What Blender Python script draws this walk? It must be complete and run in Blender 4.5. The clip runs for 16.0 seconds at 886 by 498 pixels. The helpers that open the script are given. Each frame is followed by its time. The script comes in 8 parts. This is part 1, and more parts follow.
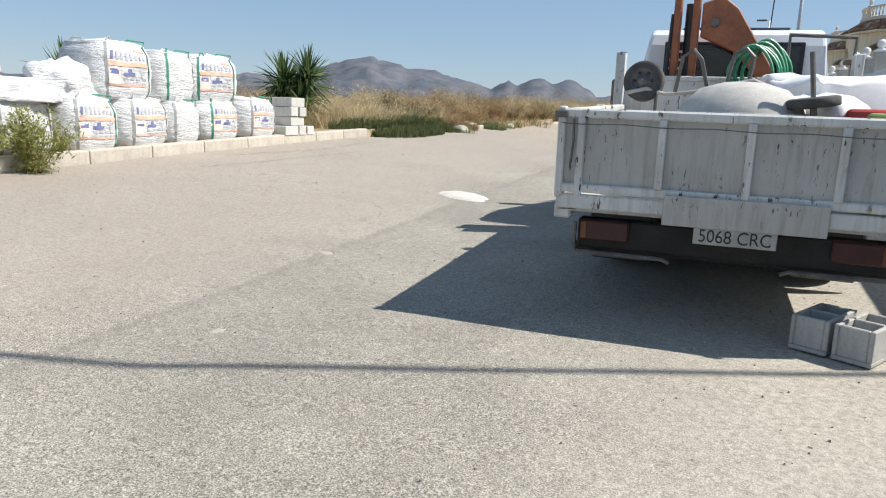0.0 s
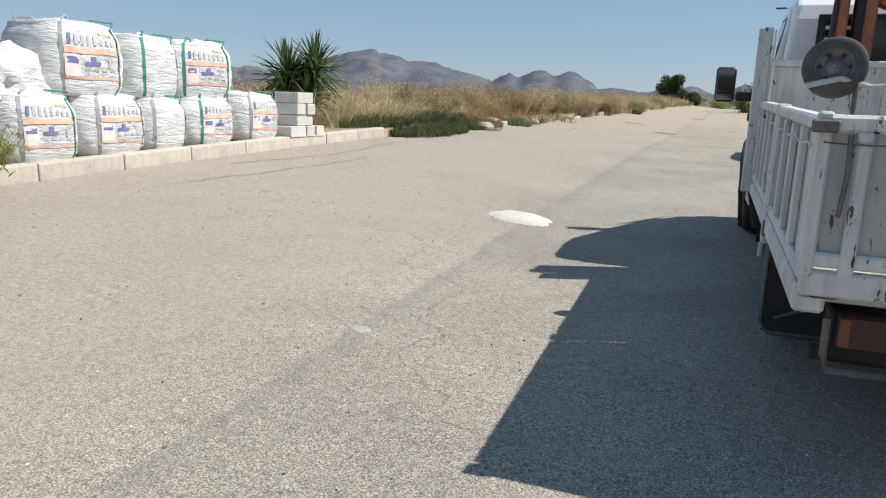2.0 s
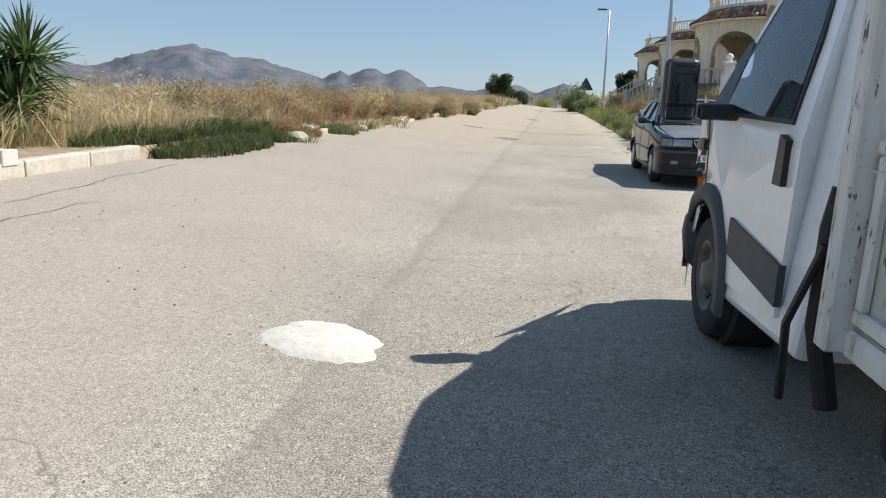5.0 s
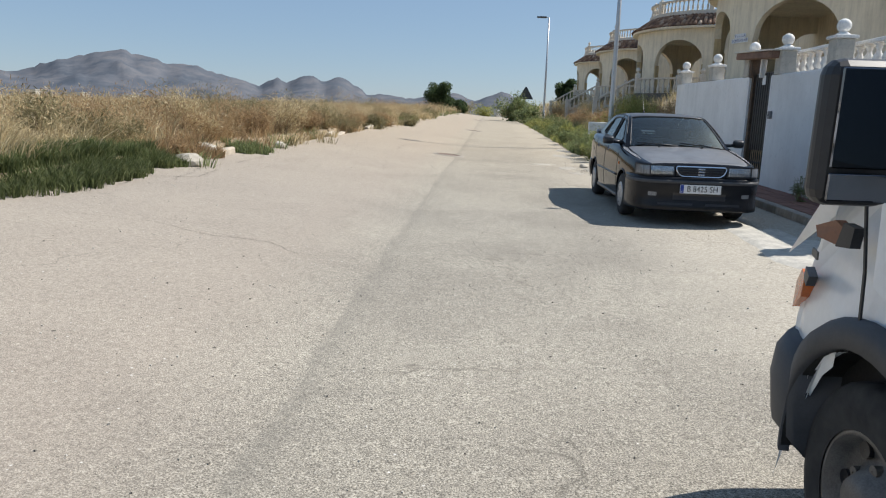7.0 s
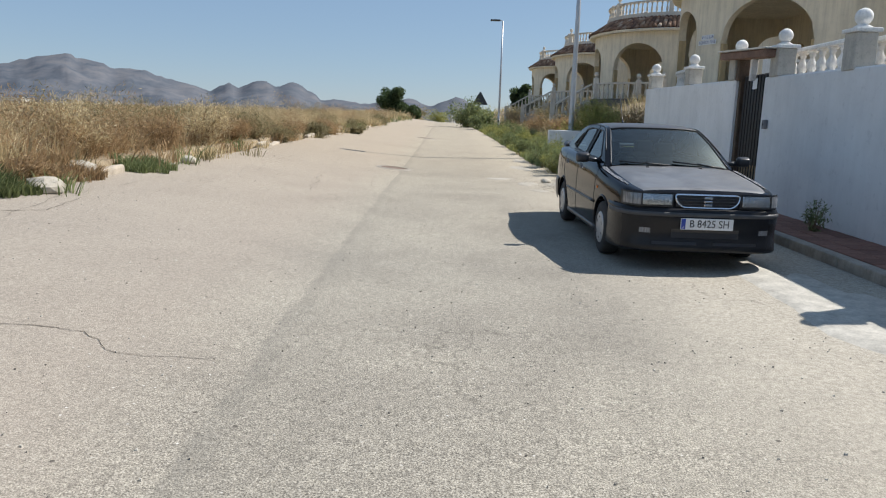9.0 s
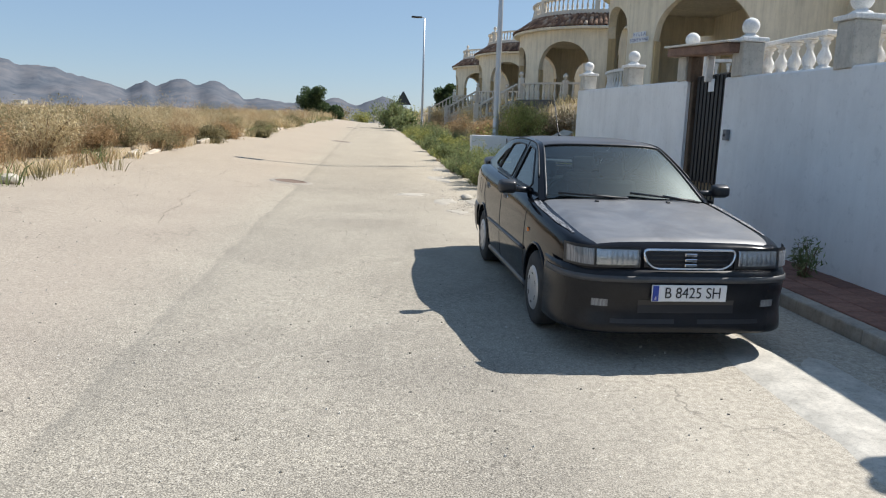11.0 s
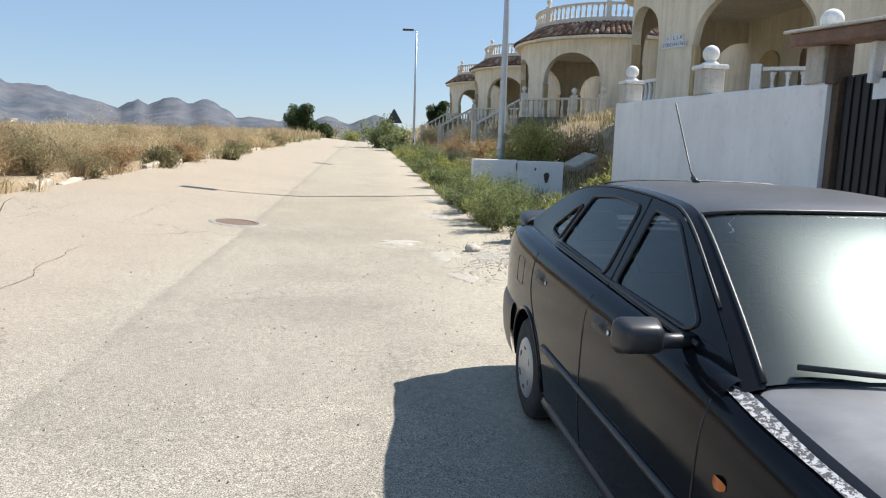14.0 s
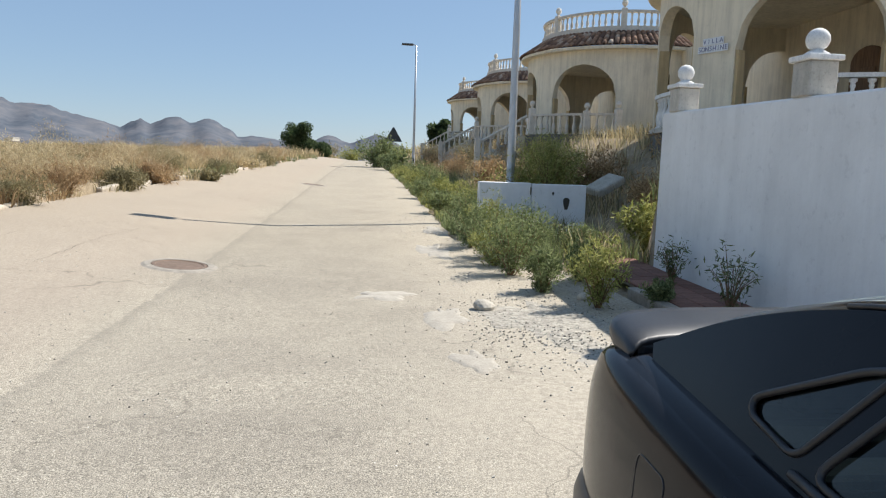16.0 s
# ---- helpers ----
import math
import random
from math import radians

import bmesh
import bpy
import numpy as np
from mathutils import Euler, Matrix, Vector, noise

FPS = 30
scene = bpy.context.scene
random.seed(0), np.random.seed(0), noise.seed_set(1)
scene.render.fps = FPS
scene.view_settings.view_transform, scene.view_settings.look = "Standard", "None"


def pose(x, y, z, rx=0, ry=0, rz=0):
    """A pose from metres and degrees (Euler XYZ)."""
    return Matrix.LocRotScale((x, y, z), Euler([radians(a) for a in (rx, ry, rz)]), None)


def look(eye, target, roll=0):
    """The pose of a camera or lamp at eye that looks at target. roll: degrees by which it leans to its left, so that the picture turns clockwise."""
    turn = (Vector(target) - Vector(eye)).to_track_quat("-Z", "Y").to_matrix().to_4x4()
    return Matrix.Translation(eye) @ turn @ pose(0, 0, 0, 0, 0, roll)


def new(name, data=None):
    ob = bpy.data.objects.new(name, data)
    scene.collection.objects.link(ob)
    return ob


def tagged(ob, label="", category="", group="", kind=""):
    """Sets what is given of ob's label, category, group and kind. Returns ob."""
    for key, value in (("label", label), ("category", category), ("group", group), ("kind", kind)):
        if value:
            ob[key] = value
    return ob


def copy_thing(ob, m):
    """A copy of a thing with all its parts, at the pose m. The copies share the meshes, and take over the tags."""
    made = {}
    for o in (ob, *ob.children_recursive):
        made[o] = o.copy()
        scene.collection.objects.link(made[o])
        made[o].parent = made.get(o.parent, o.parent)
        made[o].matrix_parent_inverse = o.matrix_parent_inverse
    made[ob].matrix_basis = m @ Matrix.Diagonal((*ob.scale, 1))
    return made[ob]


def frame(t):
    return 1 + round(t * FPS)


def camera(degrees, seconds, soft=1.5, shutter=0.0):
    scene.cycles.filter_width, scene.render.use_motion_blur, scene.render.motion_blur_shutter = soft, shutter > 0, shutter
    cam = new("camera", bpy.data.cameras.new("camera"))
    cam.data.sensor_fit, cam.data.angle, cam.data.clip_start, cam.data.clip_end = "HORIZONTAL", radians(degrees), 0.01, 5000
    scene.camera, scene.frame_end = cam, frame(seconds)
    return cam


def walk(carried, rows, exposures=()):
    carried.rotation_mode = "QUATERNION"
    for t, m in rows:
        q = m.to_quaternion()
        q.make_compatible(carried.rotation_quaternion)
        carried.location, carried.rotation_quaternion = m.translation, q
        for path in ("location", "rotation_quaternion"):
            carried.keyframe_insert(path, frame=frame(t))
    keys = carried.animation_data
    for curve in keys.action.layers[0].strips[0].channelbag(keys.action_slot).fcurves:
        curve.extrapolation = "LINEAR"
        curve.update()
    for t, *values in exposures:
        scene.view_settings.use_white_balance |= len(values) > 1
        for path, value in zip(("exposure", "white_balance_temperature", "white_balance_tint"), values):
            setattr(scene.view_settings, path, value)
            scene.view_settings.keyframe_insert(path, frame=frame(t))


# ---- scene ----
cam = camera(63.9, 16.0, 1.15)
METRES, EYE, TILT, LEAN, TURN = 18.6, 1.25, -0.93, 0.36, 21.2
ROWS = [
    (0.0, 0.0, 0.0, 0.0, 0.46, -9.94, -2.61),
    (0.5, -0.0148, 0.0256, 0.0003, 2.37, -9.66, -2.66),
    (1.0, -0.0248, 0.0549, -0.0012, 3.78, -9.52, -2.48),
    (1.5, -0.0286, 0.079, 0.0006, 3.73, -10.36, -2.43),
    (2.0, -0.0279, 0.1074, 0.0039, 0.53, -10.53, -2.37),
    (2.5, -0.0279, 0.1382, 0.0054, -2.3, -10.6, -2.44),
    (3.0, -0.0242, 0.1685, 0.0067, -6.41, -10.57, -2.24),
    (3.5, -0.0175, 0.2011, 0.0093, -8.32, -10.53, -2.19),
    (4.0, -0.011, 0.2317, 0.0115, -9.63, -10.49, -2.13),
    (6.5, 0.0264, 0.3782, 0.0215, -16.69, -9.59, -2.04),
    (7.0, 0.0376, 0.4069, 0.0242, -17.47, -9.4, -2.04),
    (7.5, 0.0466, 0.4318, 0.0246, -18.15, -9.22, -2.11),
    (8.0, 0.0585, 0.4575, 0.0257, -18.94, -9.04, -1.9),
    (8.5, 0.0727, 0.4856, 0.0285, -19.87, -8.94, -1.88),
    (9.0, 0.0866, 0.5153, 0.031, -21.02, -8.87, -1.86),
    (9.5, 0.1034, 0.5417, 0.034, -22.98, -8.82, -1.83),
    (12.0, 0.1857, 0.6828, 0.0437, -27.43, -8.7, -1.76),
    (12.5, 0.2001, 0.713, 0.0442, -27.41, -8.64, -1.8),
    (13.0, 0.2142, 0.7407, 0.0458, -27.39, -8.48, -1.82),
    (13.5, 0.2272, 0.7709, 0.0478, -27.45, -8.04, -1.83),
    (14.0, 0.2396, 0.8006, 0.0491, -27.42, -7.27, -1.75),
    (14.5, 0.2546, 0.8305, 0.0508, -27.36, -6.75, -1.72),
    (15.0, 0.2699, 0.8613, 0.0515, -27.29, -6.42, -1.66),
    (15.5, 0.2853, 0.8889, 0.0517, -27.28, -6.14, -1.73),
    (16.0, 0.301, 0.9188, 0.0528, -27.33, -5.77, -1.75),
]
walk(cam, [(t, pose(0, 0, EYE, TILT, LEAN, TURN) @ pose(METRES * x, METRES * y, METRES * z, 90 + pitch, roll, yaw)) for t, x, y, z, yaw, pitch, roll in ROWS],
     [(0, 0.42), (0.6, 0.30), (2, 0.26), (3.5, 0.42), (6.5, 0.30), (8, 0.24), (9.5, 0.30), (12, 0.60), (13, 0.72), (14.5, 0.60), (16, 0.48)])

# ---- world and sun ----
SUN_TO = Vector((0.787, 0.29, 1.0)).normalized()
sun_el, sun_az = math.asin(SUN_TO.z), math.atan2(SUN_TO.x, SUN_TO.y)
world = bpy.data.worlds.new("sky")
scene.world = world
world.use_nodes = True
wn = world.node_tree
sky = wn.nodes.new("ShaderNodeTexSky")
sky.sky_type = "NISHITA"
sky.sun_disc = False
sky.sun_elevation, sky.sun_rotation = sun_el, sun_az
sky.altitude, sky.air_density, sky.dust_density, sky.ozone_density = 100, 1.0, 0.2, 2.0
wn.nodes["Background"].inputs["Strength"].default_value = 0.073
haze = wn.nodes.new("ShaderNodeMix")
haze.data_type = "RGBA"
haze.inputs["Factor"].default_value = 0.46
haze.inputs["B"].default_value = (3.5, 5.35, 8.1, 1)
wn.links.new(sky.outputs["Color"], haze.inputs["A"])
wn.links.new(haze.outputs["Result"], wn.nodes["Background"].inputs["Color"])
sun_data = bpy.data.lights.new("sun", "SUN")
sun_data.energy, sun_data.angle, sun_data.color = 5.0, radians(0.53), (1.0, 0.955, 0.895)
sun = new("sun", sun_data)
sun.matrix_world = look(SUN_TO * 60, (0, 0, 0))


# ---- the lie of the land ----
KNOTS_Y = [-400, -40, 0, 3.7, 7, 10, 17, 27, 45, 65, 100, 130, 200, 1200]
KNOTS_Z = [-6.0, -1.0, -0.08, 0.01, 0.12, 0.22, 0.41, 0.55, 0.95, 1.42, 2.05, 2.12, 1.6, 0.0]


def prof(y):
    """Height of the road's middle."""
    y = np.asarray(y, float)
    return sum(np.interp(y + d, KNOTS_Y, KNOTS_Z) for d in (-2.5, -1.2, 0, 1.2, 2.5)) / 5


def smooth(a, b, v):
    u = np.clip((np.asarray(v, float) - a) / (b - a), 0, 1)
    return u * u * (3 - 2 * u)


def gz(x, y):
    """Height of the road, without kerbs."""
    x = np.asarray(x, float)
    return prof(y) + 0.40 * np.clip((-2.6 - x) / 4.4, 0, 1) + 0.05 * smooth(0.6, 2.2, x)


def G(x, y):
    return float(gz(x, y))


# ---- helpers for meshes ----
def mesh_of(name, bm, material, smooth_shade=False):
    me = bpy.data.meshes.new(name)
    bm.to_mesh(me)
    bm.free()
    for m in (material if isinstance(material, (list, tuple)) else [material]):
        me.materials.append(m)
    if smooth_shade:
        me.polygons.foreach_set("use_smooth", [True] * len(me.polygons))
    return me


def part(name, bm, material, parent=None, label="", smooth_shade=False, m=None):
    """Links a bmesh as one mesh object under a thing or a part."""
    ob = new(name, mesh_of(name, bm, material, smooth_shade))
    if parent is not None:
        ob.parent = parent
    if m is not None:
        ob.matrix_basis = m
    if label:
        ob["label"] = label
    return ob


def share(name, me, parent, m):
    """One more piece on a mesh that others use too."""
    ob = new(name, me)
    ob.parent = parent
    ob.matrix_basis = m
    return ob


def thing(name, label, category, m=None, group="", kind=""):
    ob = new(name)
    ob.empty_display_size = 0.1
    if m is not None:
        ob.matrix_basis = m
    return tagged(ob, label, category, group, kind)


def box(bm, x0, x1, y0, y1, z0, z1, bevel=0.0, segs=1, m=None):
    """A box, its edges bevelled."""
    if x0 > x1: x0, x1 = x1, x0
    if y0 > y1: y0, y1 = y1, y0
    if z0 > z1: z0, z1 = z1, z0
    r = bmesh.ops.create_cube(bm, size=1)
    vs = r["verts"]
    for v in vs:
        v.co = Vector((x0 + (v.co.x + 0.5) * (x1 - x0), y0 + (v.co.y + 0.5) * (y1 - y0), z0 + (v.co.z + 0.5) * (z1 - z0)))
    if bevel:
        es = list({e for v in vs for e in v.link_edges})
        out = bmesh.ops.bevel(bm, geom=es, offset=bevel, segments=segs, profile=0.5, affect="EDGES")
        vs = list({v for f in out["faces"] for v in f.verts} | {v for v in vs if v.is_valid})
    if m is not None:
        bmesh.ops.transform(bm, matrix=m, verts=vs)
    return vs


def boxed(*a, **k):
    bm = bmesh.new()
    box(bm, *a, **k)
    return bm


def lathe(bm, prof_rz, n=16, m=None, cap=True):
    """A turned body about z from (radius, height) pairs."""
    rings = []
    for r, z in prof_rz:
        rings.append([bm.verts.new((r * math.cos(2 * math.pi * i / n), r * math.sin(2 * math.pi * i / n), z)) for i in range(n)])
    for a, b in zip(rings, rings[1:]):
        for i in range(n):
            bm.faces.new((a[i], a[(i + 1) % n], b[(i + 1) % n], b[i]))
    if cap:
        bm.faces.new(list(reversed(rings[0])))
        bm.faces.new(rings[-1])
    vs = [v for r in rings for v in r]
    if m is not None:
        bmesh.ops.transform(bm, matrix=m, verts=vs)
    return vs


def tube(bm, pts, r, n=8, closed=False, taper=None):
    """A round bar along points."""
    pts = [Vector(p) for p in pts]
    rings, up = [], None
    for i, p in enumerate(pts):
        a = pts[i - 1] if (i or closed) else p
        b = pts[(i + 1) % len(pts)] if (i < len(pts) - 1 or closed) else p
        d = (b - a).normalized()
        if up is None:
            up = d.orthogonal().normalized()
        up = (up - d * up.dot(d))
        up = up.normalized() if up.length > 1e-6 else d.orthogonal().normalized()
        side = d.cross(up)
        rr = r if taper is None else r * (1 + (taper - 1) * i / max(1, len(pts) - 1))
        rings.append([bm.verts.new(p + (up * math.cos(2 * math.pi * k / n) + side * math.sin(2 * math.pi * k / n)) * rr) for k in range(n)])
    pairs = list(zip(rings, rings[1:])) + ([(rings[-1], rings[0])] if closed else [])
    for a, b in pairs:
        for k in range(n):
            bm.faces.new((a[k], b[k], b[(k + 1) % n], a[(k + 1) % n]))
    if not closed:
        bm.faces.new(rings[0])
        bm.faces.new(list(reversed(rings[-1])))
    return rings


def tubed(pts, r, n=8, closed=False):
    bm = bmesh.new()
    tube(bm, pts, r, n, closed)
    bmesh.ops.recalc_face_normals(bm, faces=bm.faces)
    return bm


def prism(bm, outline, depth, m=None, bevel=0.0):
    """A plate: outline (x, y) pairs, extruded by depth along z."""
    vs = [bm.verts.new((x, y, 0)) for x, y in outline]
    f = bm.faces.new(vs)
    ext = bmesh.ops.extrude_face_region(bm, geom=[f])
    top = [v for v in ext["geom"] if isinstance(v, bmesh.types.BMVert)]
    bmesh.ops.translate(bm, verts=top, vec=(0, 0, depth))
    allv = vs + top
    fs = list({f for v in allv for f in v.link_faces})
    bmesh.ops.recalc_face_normals(bm, faces=fs)
    if bevel:
        es = list({e for v in allv for e in v.link_edges})
        out = bmesh.ops.bevel(bm, geom=es, offset=bevel, segments=1, affect="EDGES")
        allv = list({v for f in out["faces"] for v in f.verts} | {v for v in allv if v.is_valid})
    if m is not None:
        bmesh.ops.transform(bm, matrix=m, verts=allv)
    return allv


def grid_sheet(bm, xs, ys, height):
    """A sheet over a plan grid, at height(x, y)."""
    rows = [[bm.verts.new((x, y, height(x, y))) for x in xs] for y in ys]
    for a, b in zip(rows, rows[1:]):
        for i in range(len(xs) - 1):
            bm.faces.new((a[i], a[i + 1], b[i + 1], b[i]))
    return rows


def patch(rows_):
    """A sheet from rows of points."""
    bm = bmesh.new()
    vs = [[bm.verts.new(p) for p in r] for r in rows_]
    for a, b in zip(vs, vs[1:]):
        for i in range(len(a) - 1):
            bm.faces.new((a[i], a[i + 1], b[i + 1], b[i]))
    bmesh.ops.recalc_face_normals(bm, faces=bm.faces)
    return bm


def text_mesh(body, size, extrude=0.001):
    """Lettering with the built-in font as a bmesh, centred, facing +z."""
    cu = bpy.data.curves.new("lettering", "FONT")
    cu.body, cu.size, cu.extrude = body, size, extrude
    cu.align_x, cu.align_y = "CENTER", "CENTER"
    ob = bpy.data.objects.new("lettering", cu)
    me = bpy.data.meshes.new_from_object(ob)
    bm = bmesh.new()
    bm.from_mesh(me)
    bpy.data.objects.remove(ob)
    bpy.data.curves.remove(cu)
    bpy.data.meshes.remove(me)
    return bm


# ---- materials ----
class N:
    """A small builder for node materials."""
    def __init__(self, name, rough=0.8, metal=0.0, spec=None):
        self.m = bpy.data.materials.new(name)
        self.m.use_nodes = True
        self.t = self.m.node_tree
        self.b = self.t.nodes["Principled BSDF"]
        self.b.inputs["Roughness"].default_value = rough
        self.b.inputs["Metallic"].default_value = metal
        if spec is not None:
            self.b.inputs["Specular IOR Level"].default_value = spec
        self.co = self.t.nodes.new("ShaderNodeTexCoord").outputs["Object"]

    def world(self):
        self.co = self.t.nodes.new("ShaderNodeNewGeometry").outputs["Position"]
        return self

    def put(self, a, b):
        self.t.links.new(a, b)

    def noise(self, scale, detail=4.0, rough=0.6, stretch=None, dist=0.0):
        n = self.t.nodes.new("ShaderNodeTexNoise")
        n.inputs["Scale"].default_value, n.inputs["Detail"].default_value = scale, detail
        n.inputs["Roughness"].default_value, n.inputs["Distortion"].default_value = rough, dist
        co = self.co
        if stretch:
            mp = self.t.nodes.new("ShaderNodeMapping")
            mp.inputs["Scale"].default_value = stretch
            self.put(co, mp.inputs["Vector"])
            co = mp.outputs["Vector"]
        self.put(co, n.inputs["Vector"])
        return n.outputs["Fac"]

    def voro(self, scale, feature="F1", out="Distance"):
        n = self.t.nodes.new("ShaderNodeTexVoronoi")
        n.feature = feature
        n.inputs["Scale"].default_value = scale
        self.put(self.co, n.inputs["Vector"])
        return n.outputs[out]

    def ramp(self, fac, *stops, mode="LINEAR"):
        r = self.t.nodes.new("ShaderNodeValToRGB")
        r.color_ramp.interpolation = mode
        e = r.color_ramp.elements
        while len(e) < len(stops):
            e.new(0.5)
        for el, (p, c) in zip(e, stops):
            el.position = p
            el.color = (*c, 1) if isinstance(c, (tuple, list)) else (c, c, c, 1)
        self.put(fac, r.inputs["Fac"])
        return r.outputs["Color"]

    def mix(self, fac, a, b, mode="MIX"):
        n = self.t.nodes.new("ShaderNodeMix")
        n.data_type, n.blend_type = "RGBA", mode
        for sock, v in ((n.inputs["Factor"], fac), (n.inputs["A"], a), (n.inputs["B"], b)):
            if isinstance(v, bpy.types.NodeSocket):
                self.put(v, sock)
            elif isinstance(v, (tuple, list)):
                sock.default_value = (*v, 1)
            elif sock.type == "RGBA":
                sock.default_value = (v, v, v, 1)
            else:
                sock.default_value = v
        return n.outputs["Result"]

    def math(self, op, a, b=0.0):
        n = self.t.nodes.new("ShaderNodeMath")
        n.operation = op
        for sock, v in zip(n.inputs, (a, b)):
            if isinstance(v, bpy.types.NodeSocket):
                self.put(v, sock)
            else:
                sock.default_value = v
        return n.outputs[0]

    def rand(self, island=False):
        if island:
            return self.t.nodes.new("ShaderNodeNewGeometry").outputs["Random Per Island"]
        return self.t.nodes.new("ShaderNodeObjectInfo").outputs["Random"]

    def color(self, c):
        if isinstance(c, (tuple, list)):
            self.b.inputs["Base Color"].default_value = (*c, 1)
        else:
            self.put(c, self.b.inputs["Base Color"])
        return self

    def rough(self, r):
        self.put(r, self.b.inputs["Roughness"])
        return self

    def bump(self, fac, strength=0.3, distance=0.01):
        n = self.t.nodes.new("ShaderNodeBump")
        n.inputs["Strength"].default_value, n.inputs["Distance"].default_value = strength, distance
        self.put(fac, n.inputs["Height"])
        old = self.b.inputs["Normal"].links
        if old:
            self.put(old[0].from_socket, n.inputs["Normal"])
        self.put(n.outputs["Normal"], self.b.inputs["Normal"])
        return self


def plain(name, c, rough=0.6, metal=0.0, var=0.12, scale=6.0, bump=0.0, spec=None):
    """A colour with soft wear at two scales."""
    n = N(name, rough, metal, spec)
    lo = tuple(v * (1 - var) for v in c)
    hi = tuple(min(1, v * (1 + var)) for v in c)
    f = n.mix(0.4, n.noise(scale), n.noise(scale * 14, 2))
    n.color(n.ramp(f, (0.35, lo), (0.65, hi)))
    if bump:
        n.bump(n.noise(scale * 14, 3), bump, 0.004)
    return n.m

# asphalt: pale, worn, with pebbles, dust, stains and a tyre track
n = N("worn_asphalt", 0.92).world()
fine = n.voro(130)
fine2 = n.noise(120, 3, 0.7)
grain = n.ramp(fine2, (0.34, (0.085, 0.079, 0.069)), (0.5, (0.285, 0.268, 0.232)), (0.66, (0.53, 0.505, 0.45)))
peb = n.ramp(n.voro(36), (0.10, 1.0), (0.22, 0.0))
pick = n.ramp(n.noise(9, 2), (0.5, 0.0), (0.62, 0.8))
col = n.mix(n.mix(1.0, peb, pick, "MULTIPLY"), grain, (0.52, 0.50, 0.46))
mid_ = n.ramp(n.noise(26, 6, 0.82), (0.30, (0.58, 0.57, 0.55)), (0.48, (0.96, 0.95, 0.935)), (0.70, (1.28, 1.265, 1.22)))
col = n.mix(1.0, col, mid_, "MULTIPLY")
big = n.ramp(n.noise(0.55, 5, 0.62, dist=0.6), (0.3, (0.80, 0.78, 0.76)), (0.62, (1.08, 1.06, 1.02)))
col = n.mix(1.0, col, big, "MULTIPLY")
sep = n.t.nodes.new("ShaderNodeSeparateXYZ")
n.put(n.co, sep.inputs[0])
# pale dust towards the road's right edge and far along, pinkish dust at its left
wob = n.math("MULTIPLY", n.noise(0.8, 5, 0.7), 2.4)
edge = n.ramp(n.math("MULTIPLY", n.math("ADD", n.math("ADD", sep.outputs["X"], wob), 2.2), 0.25), (0.62, 0.0), (0.95, 0.75))
col = n.mix(edge, col, n.ramp(n.noise(30, 4, 0.7), (0.35, (0.30, 0.27, 0.22)), (0.65, (0.52, 0.475, 0.395))))
far = n.ramp(n.math("MULTIPLY", n.math("ADD", sep.outputs["Y"], n.math("MULTIPLY", wob, 4)), 0.01), (0.2, 0.0), (0.5, 0.55))
col = n.mix(far, col, n.ramp(n.noise(12, 4, 0.7), (0.35, (0.33, 0.30, 0.25)), (0.65, (0.46, 0.42, 0.35))))
lft = n.ramp(n.math("MULTIPLY", n.math("SUBTRACT", -2.65, n.math("ADD", sep.outputs["X"], n.math("MULTIPLY", wob, 0.25))), 0.4), (0.0, 0.0), (0.35, 0.5))
col = n.mix(lft, col, n.ramp(n.noise(40, 4, 0.7), (0.35, (0.26, 0.215, 0.175)), (0.65, (0.44, 0.375, 0.31))))
# the darker band that runs along the road where two lanes of asphalt meet
band = n.math("ADD", sep.outputs["X"], n.math("ADD", 2.86, n.math("MULTIPLY", n.noise(0.8, 5, 0.7), 0.24)))
bandc = n.ramp(n.math("ADD", n.math("MULTIPLY", band, 0.5), 0.5), (0.485, 0.0), (0.505, 0.46), (0.575, 0.16), (0.80, 0.0))
col = n.mix(n.mix(1.0, bandc, n.ramp(n.noise(3.0, 4), (0.3, 0.45), (0.6, 1.0)), "MULTIPLY"), col, (0.155, 0.145, 0.125))
crk = n.t.nodes.new("ShaderNodeTexVoronoi")
crk.feature = "DISTANCE_TO_EDGE"
crk.inputs["Scale"].default_value = 0.32
wn_ = n.t.nodes.new("ShaderNodeTexNoise")
wn_.inputs["Scale"].default_value, wn_.inputs["Detail"].default_value = 1.3, 6
n.put(n.co, wn_.inputs["Vector"])
vm = n.t.nodes.new("ShaderNodeVectorMath")
vm.operation = "MULTIPLY_ADD"
n.put(wn_.outputs["Color"], vm.inputs[0])
vm.inputs[1].default_value = (1.6, 1.6, 0)
n.put(n.co, vm.inputs[2])
n.put(vm.outputs[0], crk.inputs["Vector"])
cracks = n.math("MULTIPLY", n.ramp(crk.outputs["Distance"], (0.0, 1.0), (0.0032, 0.0)), n.ramp(n.noise(0.5, 3), (0.48, 0.0), (0.57, 0.55)))
col = n.mix(cracks, col, (0.09, 0.08, 0.065))
chips = n.math("MULTIPLY", n.ramp(n.voro(3.1), (0.028, 1.0), (0.04, 0.0)), 0.85)
col = n.mix(chips, col, (0.07, 0.06, 0.05))
pale = n.math("MULTIPLY", n.ramp(n.voro(11.0), (0.05, 1.0), (0.075, 0.0)), n.ramp(n.noise(2.0, 3), (0.42, 0.0), (0.56, 0.9)))
col = n.mix(pale, col, (0.66, 0.64, 0.59))
